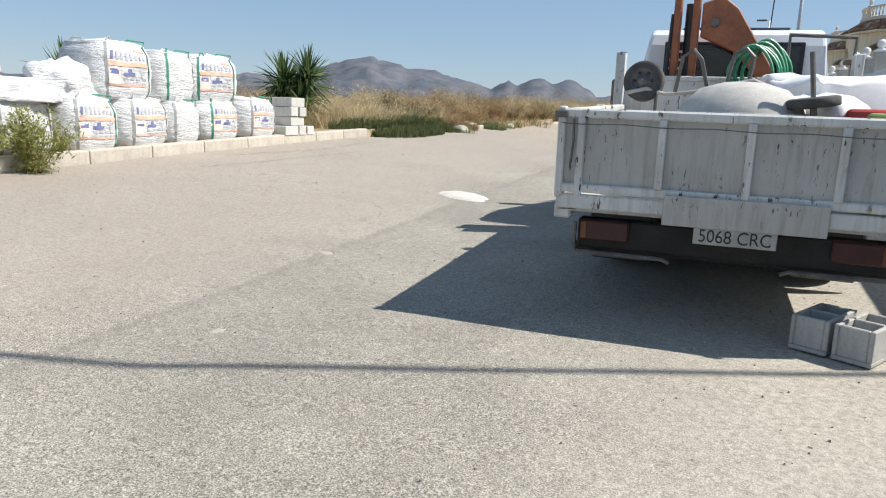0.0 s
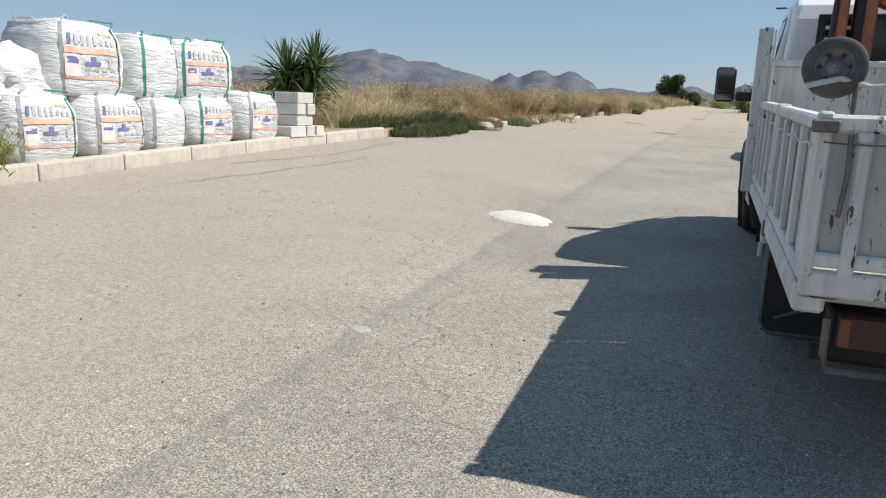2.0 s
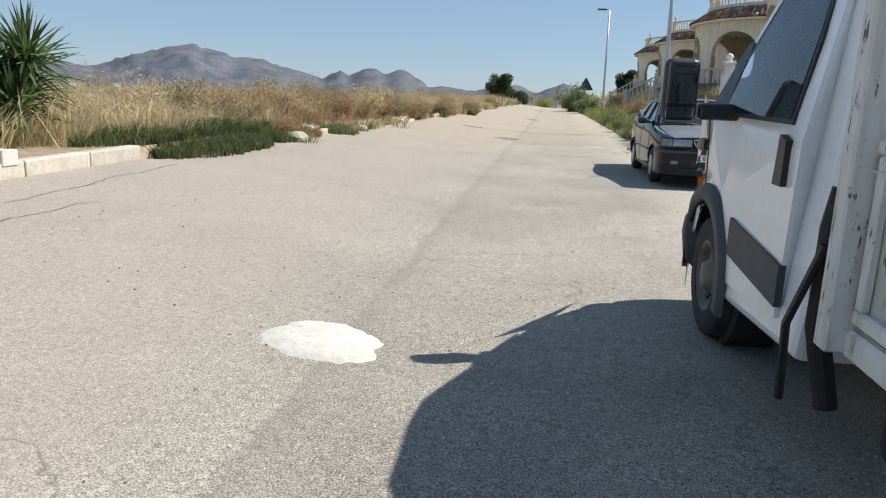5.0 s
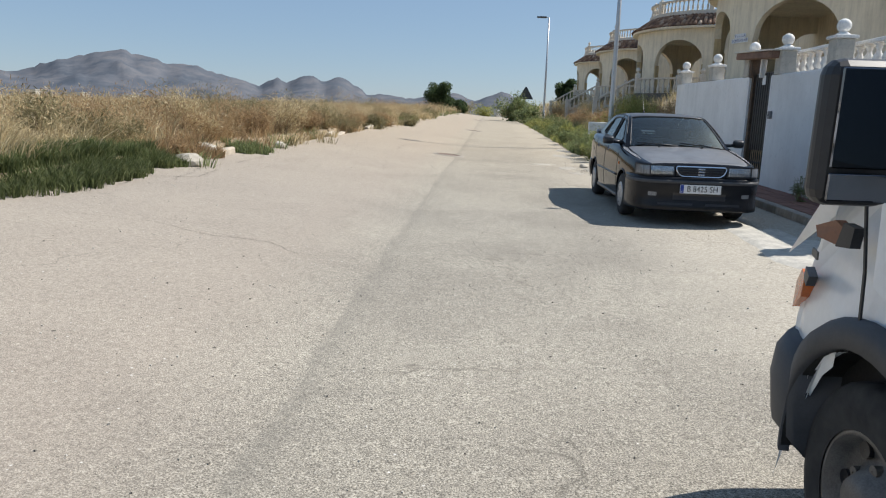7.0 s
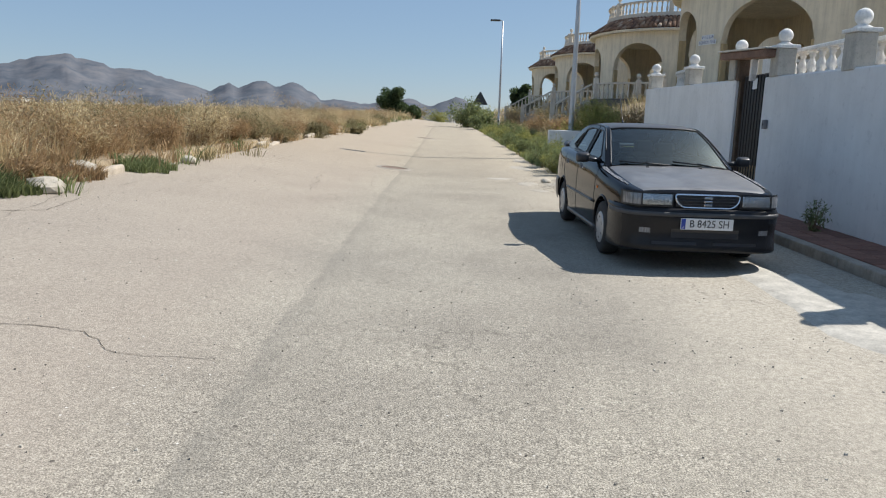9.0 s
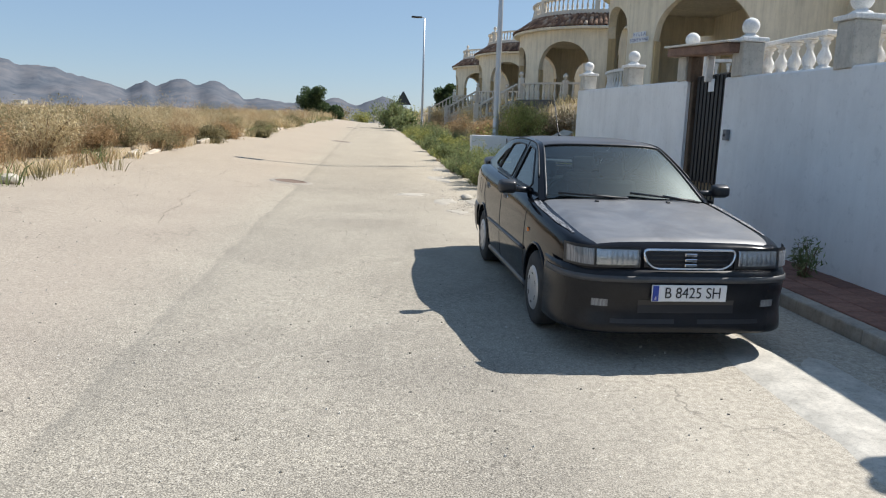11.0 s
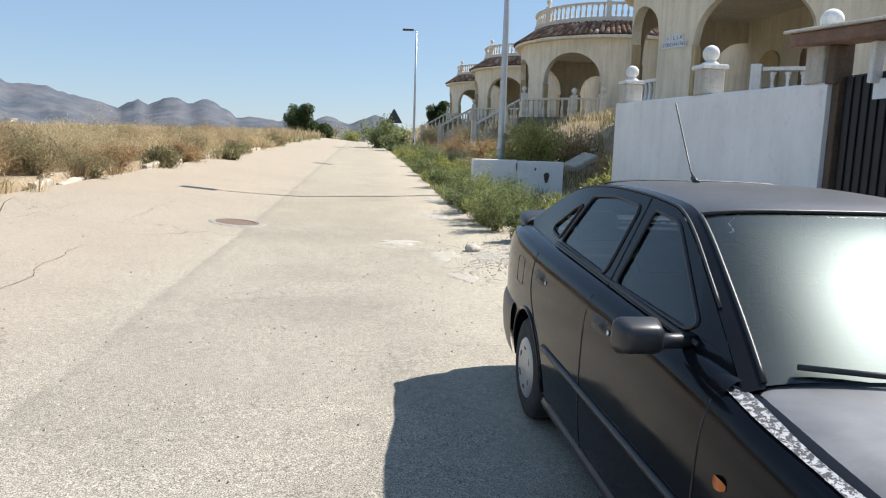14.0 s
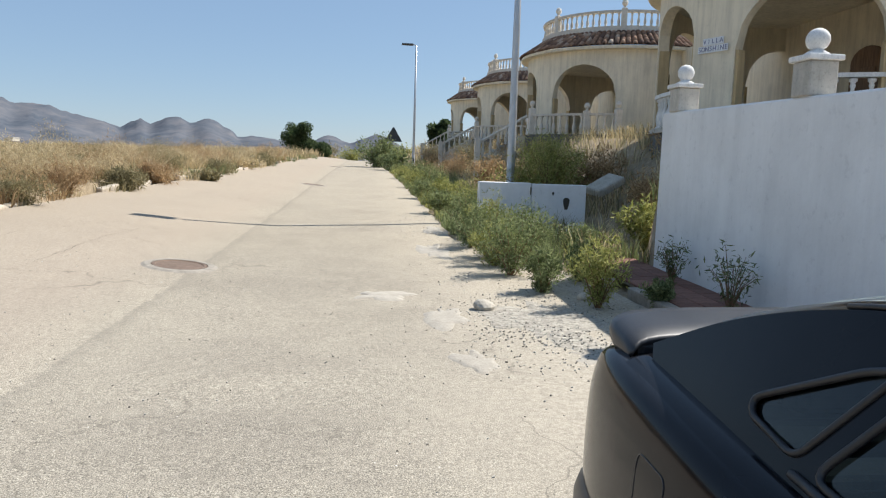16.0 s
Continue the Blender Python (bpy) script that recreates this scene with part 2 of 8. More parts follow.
pits = n.math("MULTIPLY", n.ramp(n.voro(16.0), (0.06, 1.0), (0.09, 0.0)), n.ramp(n.noise(2.6, 3), (0.44, 0.0), (0.58, 0.8)))
col = n.mix(pits, col, (0.10, 0.09, 0.075))
warm = n.ramp(n.math("MULTIPLY", sep.outputs["Y"], 0.01), (0.16, (1, 1, 1)), (0.30, (1.055, 1.0, 0.91)))
col = n.mix(1.0, col, warm, "MULTIPLY")
n.color(col).bump(fine, 0.35, 0.006).bump(fine2, 0.3, 0.006).bump(n.noise(1.2, 4), 0.25, 0.03)
ASPHALT = n.m

n = N("dry_soil", 0.97).world()
c1 = n.ramp(n.noise(7, 6, 0.7), (0.3, (0.20, 0.155, 0.105)), (0.55, (0.34, 0.28, 0.20)), (0.75, (0.46, 0.40, 0.31)))
c2 = n.ramp(n.noise(0.4, 4), (0.35, (0.8, 0.75, 0.62)), (0.65, (1.1, 1.05, 1.0)))
n.color(n.mix(1.0, c1, c2, "MULTIPLY")).bump(n.noise(28, 4), 0.7, 0.03).bump(n.noise(3, 4), 0.6, 0.1)
SOIL = n.m


def concrete(name, c, var=0.14, scale=3.0):
    n = N(name, 0.9)
    a = n.ramp(n.noise(scale, 6, 0.65), (0.32, tuple(v * (1 - var) for v in c)), (0.68, tuple(min(0.85, v * (1 + var)) for v in c)))
    spots = n.ramp(n.noise(scale * 9, 3, 0.7), (0.30, 0.78), (0.48, 1.0))
    streak = n.ramp(n.noise(scale * 1.4, 4, 0.6, stretch=(3.5, 3.5, 0.35)), (0.3, 0.86), (0.55, 1.0))
    col = n.mix(1.0, n.mix(1.0, a, spots, "MULTIPLY"), streak, "MULTIPLY")
    r = n.ramp(n.rand(), (0.0, 0.9), (1.0, 1.06))
    n.color(n.mix(1.0, col, r, "MULTIPLY")).bump(n.noise(scale * 22, 3), 0.35, 0.006)
    return n.m


KERB = concrete("kerb_concrete", (0.52, 0.47, 0.39))
BLOCK = concrete("block_concrete", (0.42, 0.41, 0.38), 0.1, 5)
PALE_MORTAR = concrete("pale_mortar", (0.62, 0.59, 0.52), 0.1, 5)
RUBBLE = concrete("rubble", (0.46, 0.42, 0.35), 0.15, 9)


def leafy(name, c, var=0.45, rough=0.7, tip=None):
    """Foliage that varies from blade to blade, lit through a little."""
    n = N(name, rough, spec=0.25)
    r = n.rand(island=True)
    col = n.ramp(r, (0.0, tuple(v * (1 - var) for v in c)), (0.5, c), (1.0, tip or tuple(min(1, v * (1 + var)) for v in c)))
    n.color(n.mix(1.0, col, n.ramp(n.noise(0.7, 3), (0.35, 0.72), (0.65, 1.2)), "MULTIPLY"))
    tr = n.t.nodes.new("ShaderNodeBsdfTranslucent")
    mx = n.t.nodes.new("ShaderNodeMixShader")
    mx.inputs[0].default_value = 0.42
    n.put(col, tr.inputs["Color"])
    n.put(n.b.outputs[0], mx.inputs[1])
    n.put(tr.outputs[0], mx.inputs[2])
    n.put(mx.outputs[0], n.t.nodes["Material Output"].inputs["Surface"])
    return n.m


STRAW = leafy("dry_straw", (0.58, 0.46, 0.26), 0.4, tip=(0.76, 0.65, 0.43))
RUST_STRAW = leafy("russet_straw", (0.40, 0.27, 0.145), 0.4, tip=(0.56, 0.41, 0.23))
OLIVE = leafy("olive_scrub", (0.26, 0.225, 0.115), 0.5, tip=(0.43, 0.37, 0.21))
GREEN = leafy("fresh_green", (0.185, 0.225, 0.092), 0.45, tip=(0.36, 0.40, 0.19))
YELLOW_GREEN = leafy("yellow_green", (0.31, 0.325, 0.095), 0.4, tip=(0.52, 0.50, 0.19))
SUCCULENT = leafy("succulent_green", (0.125, 0.155, 0.06), 0.5, tip=(0.25, 0.27, 0.12))
YUCCA = leafy("yucca_green", (0.095, 0.15, 0.055), 0.5, rough=0.42, tip=(0.22, 0.30, 0.12))
TREE_LEAF = leafy("tree_green", (0.065, 0.10, 0.045), 0.5, tip=(0.13, 0.18, 0.075))
BARK = plain("bark", (0.16, 0.12, 0.08), 0.9, var=0.3, scale=9, bump=0.6)
TWIG = plain("twig", (0.20, 0.12, 0.065), 0.9, var=0.3, scale=9)


# ---- ground, road, kerbs ----
def bank(x, y):
    """The slope that rises from the verge to the villas."""
    up = 1.75 * smooth(3.2, 7.0, x) + 0.35 * smooth(1.6, 3.0, x)
    return up * smooth(0.0, 2.5, y - 27.0 - 4.1 * (1 - smooth(2.9, 3.7, x))) + (1.9 * smooth(2.85, 2.95, x)) * (1 - smooth(26.9, 27.3, y))


def land(x, y):
    x, y = float(x), float(y)
    base = G(x, y)
    if x < -7.02:
        d = -7.02 - x
        base += 0.13 - 0.004 * min(d, 200)
    elif x < 1.9:
        base -= 0.06
    else:
        base += float(bank(x, y)) - 0.04
    bumpy = 0.05 * noise.noise((x * 0.9, y * 0.9, 3.1)) if (x < -7.3 or (x > 3 and y > 27)) else 0.0
    return base + bumpy


def spaced(*spans):
    out = []
    for a, b, k in spans:
        out += list(np.linspace(a, b, k, endpoint=False))
    return out + [spans[-1][1]]


bm = bmesh.new()
grid_sheet(bm, spaced((-2500, -300, 8), (-300, -40, 14), (-40, -7.1, 46), (-7.1, -6.95, 2), (-6.95, 1.85, 8), (1.85, 2.0, 2), (2.0, 2.82, 4), (2.82, 2.98, 3), (2.98, 12, 26), (12, 40, 14), (40, 2500, 12)),
           spaced((-400, -20, 12), (-20, 60, 150), (60, 130, 60), (130, 400, 24), (400, 3200, 12)), land)
tagged(part("ground", bm, SOIL, smooth_shade=True), "dry sandy soil of the fields and verges", "ground", kind="structure")

bm = bmesh.new()


def road_edge_r(y):
    """The right edge of the asphalt, ragged where the verge has no kerb."""
    return 1.86 if y < 25 else 1.86 - 1.25 * float(smooth(25, 31, y)) + 0.18 * noise.noise((y * 0.7, 0, 5)) - 0.4 * float(smooth(40, 90, y))


ys = spaced((-60, -6, 27), (-6, 40, 184), (40, 135, 120))
rows = []
for y in ys:
    xr = road_edge_r(y)
    xl = -6.95 if y < 13.3 else -6.75 + 0.15 * noise.noise((y * 0.6, 2, 7)) + 0.5 * float(smooth(25, 60, y))
    xs = [xl + (xr - xl) * i / 36 for i in range(37)]
    rows.append([bm.verts.new((x, y, G(x, y) + 0.012 * noise.noise((x * 0.8, y * 0.8, 1)))) for x in xs])
for a, b in zip(rows, rows[1:]):
    for i in range(36):
        bm.faces.new((a[i], a[i + 1], b[i + 1], b[i]))
tagged(part("road", bm, ASPHALT, smooth_shade=True), "pale worn asphalt road dusted with sand and cracked", "road", kind="structure")

# pale concrete spills, patches and worn spots that lie on the road
def blotch(name, x, y, rx, ry, material, label, lift=0.008, seed=0, ragged=0.28, rot=0.0):
    bm = bmesh.new()
    c = bm.verts.new((x, y, G(x, y) + lift + 0.012))
    rings = []
    for k, f in enumerate((0.45, 0.8, 1.0)):
        ring = []
        for i in range(40):
            a = 2 * math.pi * i / 40
            r = f * (1 + ragged * noise.noise((math.cos(a) * 1.6 + seed, math.sin(a) * 1.6, seed * 1.7)) + 0.35 * ragged * noise.noise((math.cos(a) * 6 + seed, math.sin(a) * 6, seed)))
            px, py = rx * r * math.cos(a), ry * r * math.sin(a)
            px, py = px * math.cos(rot) - py * math.sin(rot), px * math.sin(rot) + py * math.cos(rot)
            ring.append(bm.verts.new((x + px, y + py, G(x + px, y + py) + (lift + 0.012 if k < 2 else -0.02))))
        rings.append(ring)
    for i in range(40):
        bm.faces.new((c, rings[0][i], rings[0][(i + 1) % 40]))
        for a, b in zip(rings, rings[1:]):
            bm.faces.new((a[i], b[i], b[(i + 1) % 40], a[(i + 1) % 40]))
    return tagged(part(name, bm, material, smooth_shade=True), label, name.replace("_", " "))


SPOT = concrete("faint_mortar", (0.36, 0.335, 0.29), 0.1, 9)
blotch("mortar_patch", -3.05, 8.52, 0.36, 0.30, PALE_MORTAR, "pale dried mortar patch spilt on the asphalt", seed=1)
blotch("mortar_patch", -2.95, 4.95, 0.08, 0.06, SPOT, "small pale mortar spot on the asphalt", -0.009, seed=4, ragged=0.5)
blotch("mortar_patch", -2.55, 3.1, 0.06, 0.05, SPOT, "small pale mortar spot on the asphalt", -0.009, seed=6, ragged=0.6)
blotch("concrete_spill", 1.15, 14.6, 0.45, 2.3, concrete("cement_film", (0.49, 0.465, 0.41), 0.22, 7), "whitish cement dust spread beside the pavement kerb", 0.0, seed=3, ragged=0.7)
blotch("gravel_patch", 0.72, 24.3, 0.62, 1.25, concrete("grey_gravel", (0.35, 0.32, 0.265), 0.45, 20), "patch of loose grey gravel on the road edge", -0.005, seed=8, ragged=0.9)
DUST = concrete("cement_dust", (0.43, 0.39, 0.325), 0.12, 9)
for x, y, rx_, ry_, sd in ((-0.11, 22.97, 0.16, 0.3, 31), (-0.19, 24.5, 0.2, 0.45, 32), (-0.75, 25.4, 0.3, 0.22, 33), (0.1, 28.9, 0.25, 0.8, 34), (0.9, 23.2, 0.3, 0.3, 35), (0.35, 31.6, 0.2, 0.7, 36)):
    blotch("cement_dust", x, y, rx_, ry_, DUST, "pale cement dust dried on the road edge", -0.006, seed=sd, ragged=0.9)


def crack(pts, seed, width=0.011):
    """An open crack that wanders along a line in the asphalt."""
    bm = bmesh.new()
    run = []
    for (xa, ya), (xb, yb) in zip(pts, pts[1:]):
        k = max(3, int(math.hypot(xb - xa, yb - ya) / 0.07))
        run += [(xa + (xb - xa) * i / k, ya + (yb - ya) * i / k) for i in range(k)]
    along = [(xb - xa, yb - ya) for (xa, ya), (xb, yb) in zip(run, run[1:] + [pts[-1]])]
    prev = None
    for i, ((x, y), (dx, dy)) in enumerate(zip(run, along)):
        ln = math.hypot(dx, dy) + 1e-6
        w = width * (0.35 + 0.9 * abs(noise.noise((i * 0.23, seed, 0)))) * min(1, i / 4, (len(run) - 1 - i) / 4)
        sw = 0.09 * noise.noise((i * 0.11, seed * 3.1, 1)) + 0.035 * noise.noise((i * 0.6, seed, 5))
        cx, cy = x - dy / ln * sw, y + dx / ln * sw
        q = [bm.verts.new((cx + s_ * -dy / ln * w, cy + s_ * dx / ln * w, G(cx, cy) + 0.012 * noise.noise((cx * 0.8, cy * 0.8, 1)) + 0.004)) for s_ in (-1, 1)]
        if prev:
            bm.faces.new((prev[0], prev[1], q[1], q[0]))
        prev = q
    return tagged(part("road_crack", bm, CRACK), "thin dark crack in the worn asphalt", "crack", "cracks in the road")


CRACK = plain("crack_dirt", (0.085, 0.072, 0.056), 0.95, 0, 0.4, 12)
for k_, pts in enumerate((((-6.63, 8.39), (-6.43, 9.4), (-6.3, 10.32), (-6.41, 12.16), (-6.46, 13.49)), ((-6.2, 7.0), (-6.1, 7.83), (-6.0, 8.55), (-5.89, 9.59), (-5.9, 10.56), (-5.71, 10.99)),
                          ((-6.38, 14.98), (-6.39, 16.07), (-5.95, 16.6), (-6.01, 17.78)), ((-5.98, 13.48), (-5.23, 13.6), (-4.43, 13.4), (-4.0, 13.39), (-3.68, 13.18), (-2.96, 13.21)),
                          ((-6.04, 16.01), (-6.22, 17.19), (-6.19, 18.59), (-6.25, 21.39)), ((-5.93, 23.98), (-5.66, 25.41), (-5.66, 27.96), (-4.9, 30.4)), ((-3.99, 20.43), (-4.31, 22.73), (-4.32, 23.96)), ((-4.53, 25.9), (-4.6, 28.4), (-4.41, 29.94)))):
    crack(pts, k_ + 1, 0.010 if k_ < 3 else 0.005)
# loose chips of stone on the road and its edge
rng = random.Random(77)
V_, F_ = [], []
for i in range(4600):
    if i < 1300:
        x, y, r_ = rng.gauss(0.70, 0.42), rng.gauss(24.1, 0.8), rng.uniform(0.005, 0.014)
    elif i < 1800:
        y = 21 + 14 * rng.random()
        x, r_ = road_edge_r(y) - 0.9 * rng.random() ** 2, rng.uniform(0.004, 0.013)
    else:
        x, y, r_ = rng.uniform(-6.6, 1.7), 1.5 + 26 * rng.random(), rng.uniform(0.003, 0.010)
    if x > 1.8:
        continue
    z, k = G(x, y) + 0.012 * noise.noise((x * 0.8, y * 0.8, 1)), len(V_)
    a = rng.uniform(0, 6.28)
    for j in range(4):
        V_.append((x + r_ * rng.uniform(0.7, 1.3) * math.cos(a + j * 1.57), y + r_ * rng.uniform(0.7, 1.3) * math.sin(a + j * 1.57), z - 0.004))
    for j in range(4):
        V_.append((x + 0.6 * r_ * math.cos(a + j * 1.57 + 0.3), y + 0.6 * r_ * math.sin(a + j * 1.57 + 0.3), z + r_ * rng.uniform(0.5, 1.1)))
    F_ += [(k + j, k + (j + 1) % 4, k + 4 + (j + 1) % 4, k + 4 + j) for j in range(4)] + [(k + 4, k + 5, k + 6, k + 7)]
chip_me = bpy.data.meshes.new("loose_stones")
chip_me.from_pydata(V_, [], F_)
n = N("loose_stone", 0.9)
n.color(n.ramp(n.rand(island=True), (0.0, (0.16, 0.145, 0.12)), (0.4, (0.33, 0.305, 0.26)), (1.0, (0.58, 0.55, 0.49))))
chip_me.materials.append(n.m)
tagged(new("loose_stones", chip_me), "loose gravel and dark chips scattered on the road", "gravel", kind="stuff")
COLLAR = concrete("collar_concrete", (0.30, 0.27, 0.225), 0.25, 9)
IRON = plain("rusty_iron", (0.19, 0.135, 0.10), 0.8, 0.3, 0.3, 12, 0.5)
for x, y, r in ((-3.18, 26.75, 0.30), (-2.95, 45.5, 0.36), (-3.1, 68.5, 0.36)):
    mh = thing("manhole_cover", "worn rusty round manhole cover set in the asphalt", "manhole cover", pose(x, y, G(x, y) + 0.006, 1.1, 5.0), "manhole covers in the road")
    bm = bmesh.new()
    lathe(bm, [(r + 0.16, -0.01), (r + 0.10, 0.012), (r + 0.03, 0.013), (r + 0.03, -0.01)], 28, cap=False)
    part("collar", bm, COLLAR, mh, "crumbling concrete collar")
    bm = bmesh.new()
    lathe(bm, [(r + 0.02, -0.02), (r + 0.02, 0.012), (r - 0.02, 0.014), (r - 0.03, 0.006), (0.02, 0.006)], 28)
    part("lid", bm, IRON, mh)

# left kerb: single concrete kerb stones, whole in front of the bags, broken further on
kerb_l = thing("kerb_left", "row of pale weathered concrete kerb stones", "kerb", kind="structure")
bm = bmesh.new()
box(bm, -0.10, 0.07, -0.497, 0.497, -0.25, 0.155, 0.018, 2)
stone_me = mesh_of("kerb_stone", bm, KERB)
bm = bmesh.new()
box(bm, -0.10, 0.07, -0.44, 0.46, -0.25, 0.14, 0.035, 2)
for v in bm.verts:
    v.co += Vector((0.02, 0.03, 0.025)) * noise.noise(v.co * 5)
old_me = mesh_of("kerb_stone", bm, concrete("soiled_kerb", (0.44, 0.38, 0.30), 0.25, 4))
rng = random.Random(3)
for i in range(15):
    y = -1.2 + i
    share("kerb_stone", stone_me, kerb_l, pose(-7.03 + rng.uniform(-0.01, 0.01), y, G(-7, y), math.degrees(math.atan2(G(-7, y + 0.5) - G(-7, y - 0.5), 1)), 0, rng.uniform(-0.5, 0.5)))
for i in range(62):
    y = 15.6 + i * 1.0
    if noise.noise((y * 0.45, 4.2, 0)) > -0.02:
        x = -6.82 + 0.5 * float(smooth(25, 60, y))
        share("kerb_stone", old_me, kerb_l, pose(x + rng.uniform(-0.09, 0.09), y, G(x, y) - rng.uniform(0.0, 0.11), rng.uniform(-4, 6), rng.uniform(-10, 10), rng.uniform(-8, 8)))
# right kerb and its brick-red pavement in front of the white wall
kerb_r = thing("kerb_right", "low pale concrete kerb along the pavement", "kerb", kind="structure")
bm = bmesh.new()
box(bm, -0.07, 0.07, -0.497, 0.497, -0.25, 0.10, 0.015, 2)
kr_me = mesh_of("kerb_stone", bm, concrete("dark_kerb_concrete", (0.33, 0.295, 0.25), 0.25, 4))
for i in range(34):
    y = -8.2 + i
    share("kerb_stone", kr_me, kerb_r, pose(1.94, y, G(1.94, y), math.degrees(math.atan2(G(1.9, y + 0.5) - G(1.9, y - 0.5), 1))))
n = N("red_paving", 0.9)
cc = n.ramp(n.rand(), (0.0, (0.18, 0.085, 0.06)), (1.0, (0.26, 0.13, 0.095)))
n.color(n.mix(1.0, cc, n.ramp(n.noise(14, 4, 0.7), (0.3, 0.7), (0.65, 1.15)), "MULTIPLY")).bump(n.noise(60, 3), 0.4, 0.004)
PAVER = n.m
pav = thing("pavement", "brick-red paving slabs along the white wall", "pavement", kind="structure")
bm = bmesh.new()
grid_sheet(bm, [2.0, 2.4, 2.8], spaced((-9, 27, 36)), lambda x, y: G(x, y) + 0.06)
part("bedding", bm, SOIL, pav)
bm = bmesh.new()
box(bm, -0.122, 0.122, -0.122, 0.122, -0.03, 0.0, 0.006)
pv_me = mesh_of("slab", bm, PAVER)
for j in range(60):
    for i in range(3):
        x, y = 2.14 + i * 0.25, 12.6 + j * 0.25
        share("slab", pv_me, pav, pose(x, y, G(x, y) + 0.098 + rng.uniform(-0.003, 0.003), 1.4 + rng.uniform(-0.6, 0.6), rng.uniform(-0.6, 0.6)))

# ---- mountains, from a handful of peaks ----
n = N("haze_tinted_mountain", 1.0, spec=0.0).world()
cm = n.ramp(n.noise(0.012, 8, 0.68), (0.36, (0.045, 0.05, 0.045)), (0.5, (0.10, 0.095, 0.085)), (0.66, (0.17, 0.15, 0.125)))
# the blue-grey of distant haze is mixed into the rock colour
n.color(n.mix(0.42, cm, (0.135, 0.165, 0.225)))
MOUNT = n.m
PEAKS = [(-27.6, 4.0, 7.5, 1.0), (-31, 2.9, 6, 1.1), (-37, 2.35, 9, 1.2), (-50, 1.5, 16, 1.0), (-23.5, 3.25, 7, 1.0), (-16.6, 2.60, 2.6, 1.0), (-14.3, 2.92, 3.2, 1.0), (-12.0, 2.92, 2.6, 1.0),
         (-9, 1.7, 7, 1.0), (-3.0, 2.0, 2.6, 1.0), (0.7, 2.2, 2.6, 1.0), (-6, 1.55, 6, 1.0), (12, 1.0, 10, 1.0), (-65, 1.6, 20, 1.0)]


def ridge(az):
    e = max(h * max(0.0, 1 - (abs(az - a) / w) ** 1.25 * 0.55) if k > 0.9 else h * max(0.0, 1 - (abs(az - a) / w) ** 2 * 0.75) for a, h, w, k in PEAKS)
    return max(e, 0.9) + 0.20 * noise.fractal((az * 1.4, 2, 0), 0.7, 2.1, 8) + 0.02


bm = bmesh.new()
rows = []
for k, (dist, part_h) in enumerate([(1500 + 50 * q, -0.02 + 1.02 * (q / 15) ** 0.95) for q in range(16)] + [(2400, 0.7)]):
    row = []
    for i in range(361):
        az = -85 + i * 0.34
        e = ridge(az) * part_h
        if 0 < part_h < 1:
            e *= 1 + 0.34 * (1 - part_h * 0.6) * noise.fractal((az * 0.5, k * 0.33, 1), 1.0, 2.0, 5)
        row.append(bm.verts.new((dist * math.sin(radians(az)), dist * math.cos(radians(az)), 1.5 + dist * math.tan(radians(e)))))
    rows.append(row)
for a, b in zip(rows, rows[1:]):
    for i in range(360):
        bm.faces.new((a[i], a[i + 1], b[i + 1], b[i]))
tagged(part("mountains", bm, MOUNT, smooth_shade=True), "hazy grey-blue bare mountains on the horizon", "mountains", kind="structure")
# pale buildings far off on the plain
for az, d, w, h in ((-33, 900, 26, 5), (-30.5, 950, 40, 4), (-35.5, 820, 14, 5), (-27, 1000, 18, 4), (-38, 900, 20, 5), (-24.5, 1050, 12, 4)):
    x, y = d * math.sin(radians(az)), d * math.cos(radians(az))
    bm = bmesh.new()
    box(bm, -w / 2, w / 2, -5, 5, 0, h, 0.2)
    box(bm, -w / 2 - 0.6, w / 2 + 0.6, -5.6, 5.6, h, h + 0.6, 0.2)
    tagged(part("farm_building", bm, PALE_MORTAR, m=pose(x, y, d * math.tan(radians(0.75)), 0, 0, az)), "pale low farm building far away on the plain", "building", "far farm buildings")


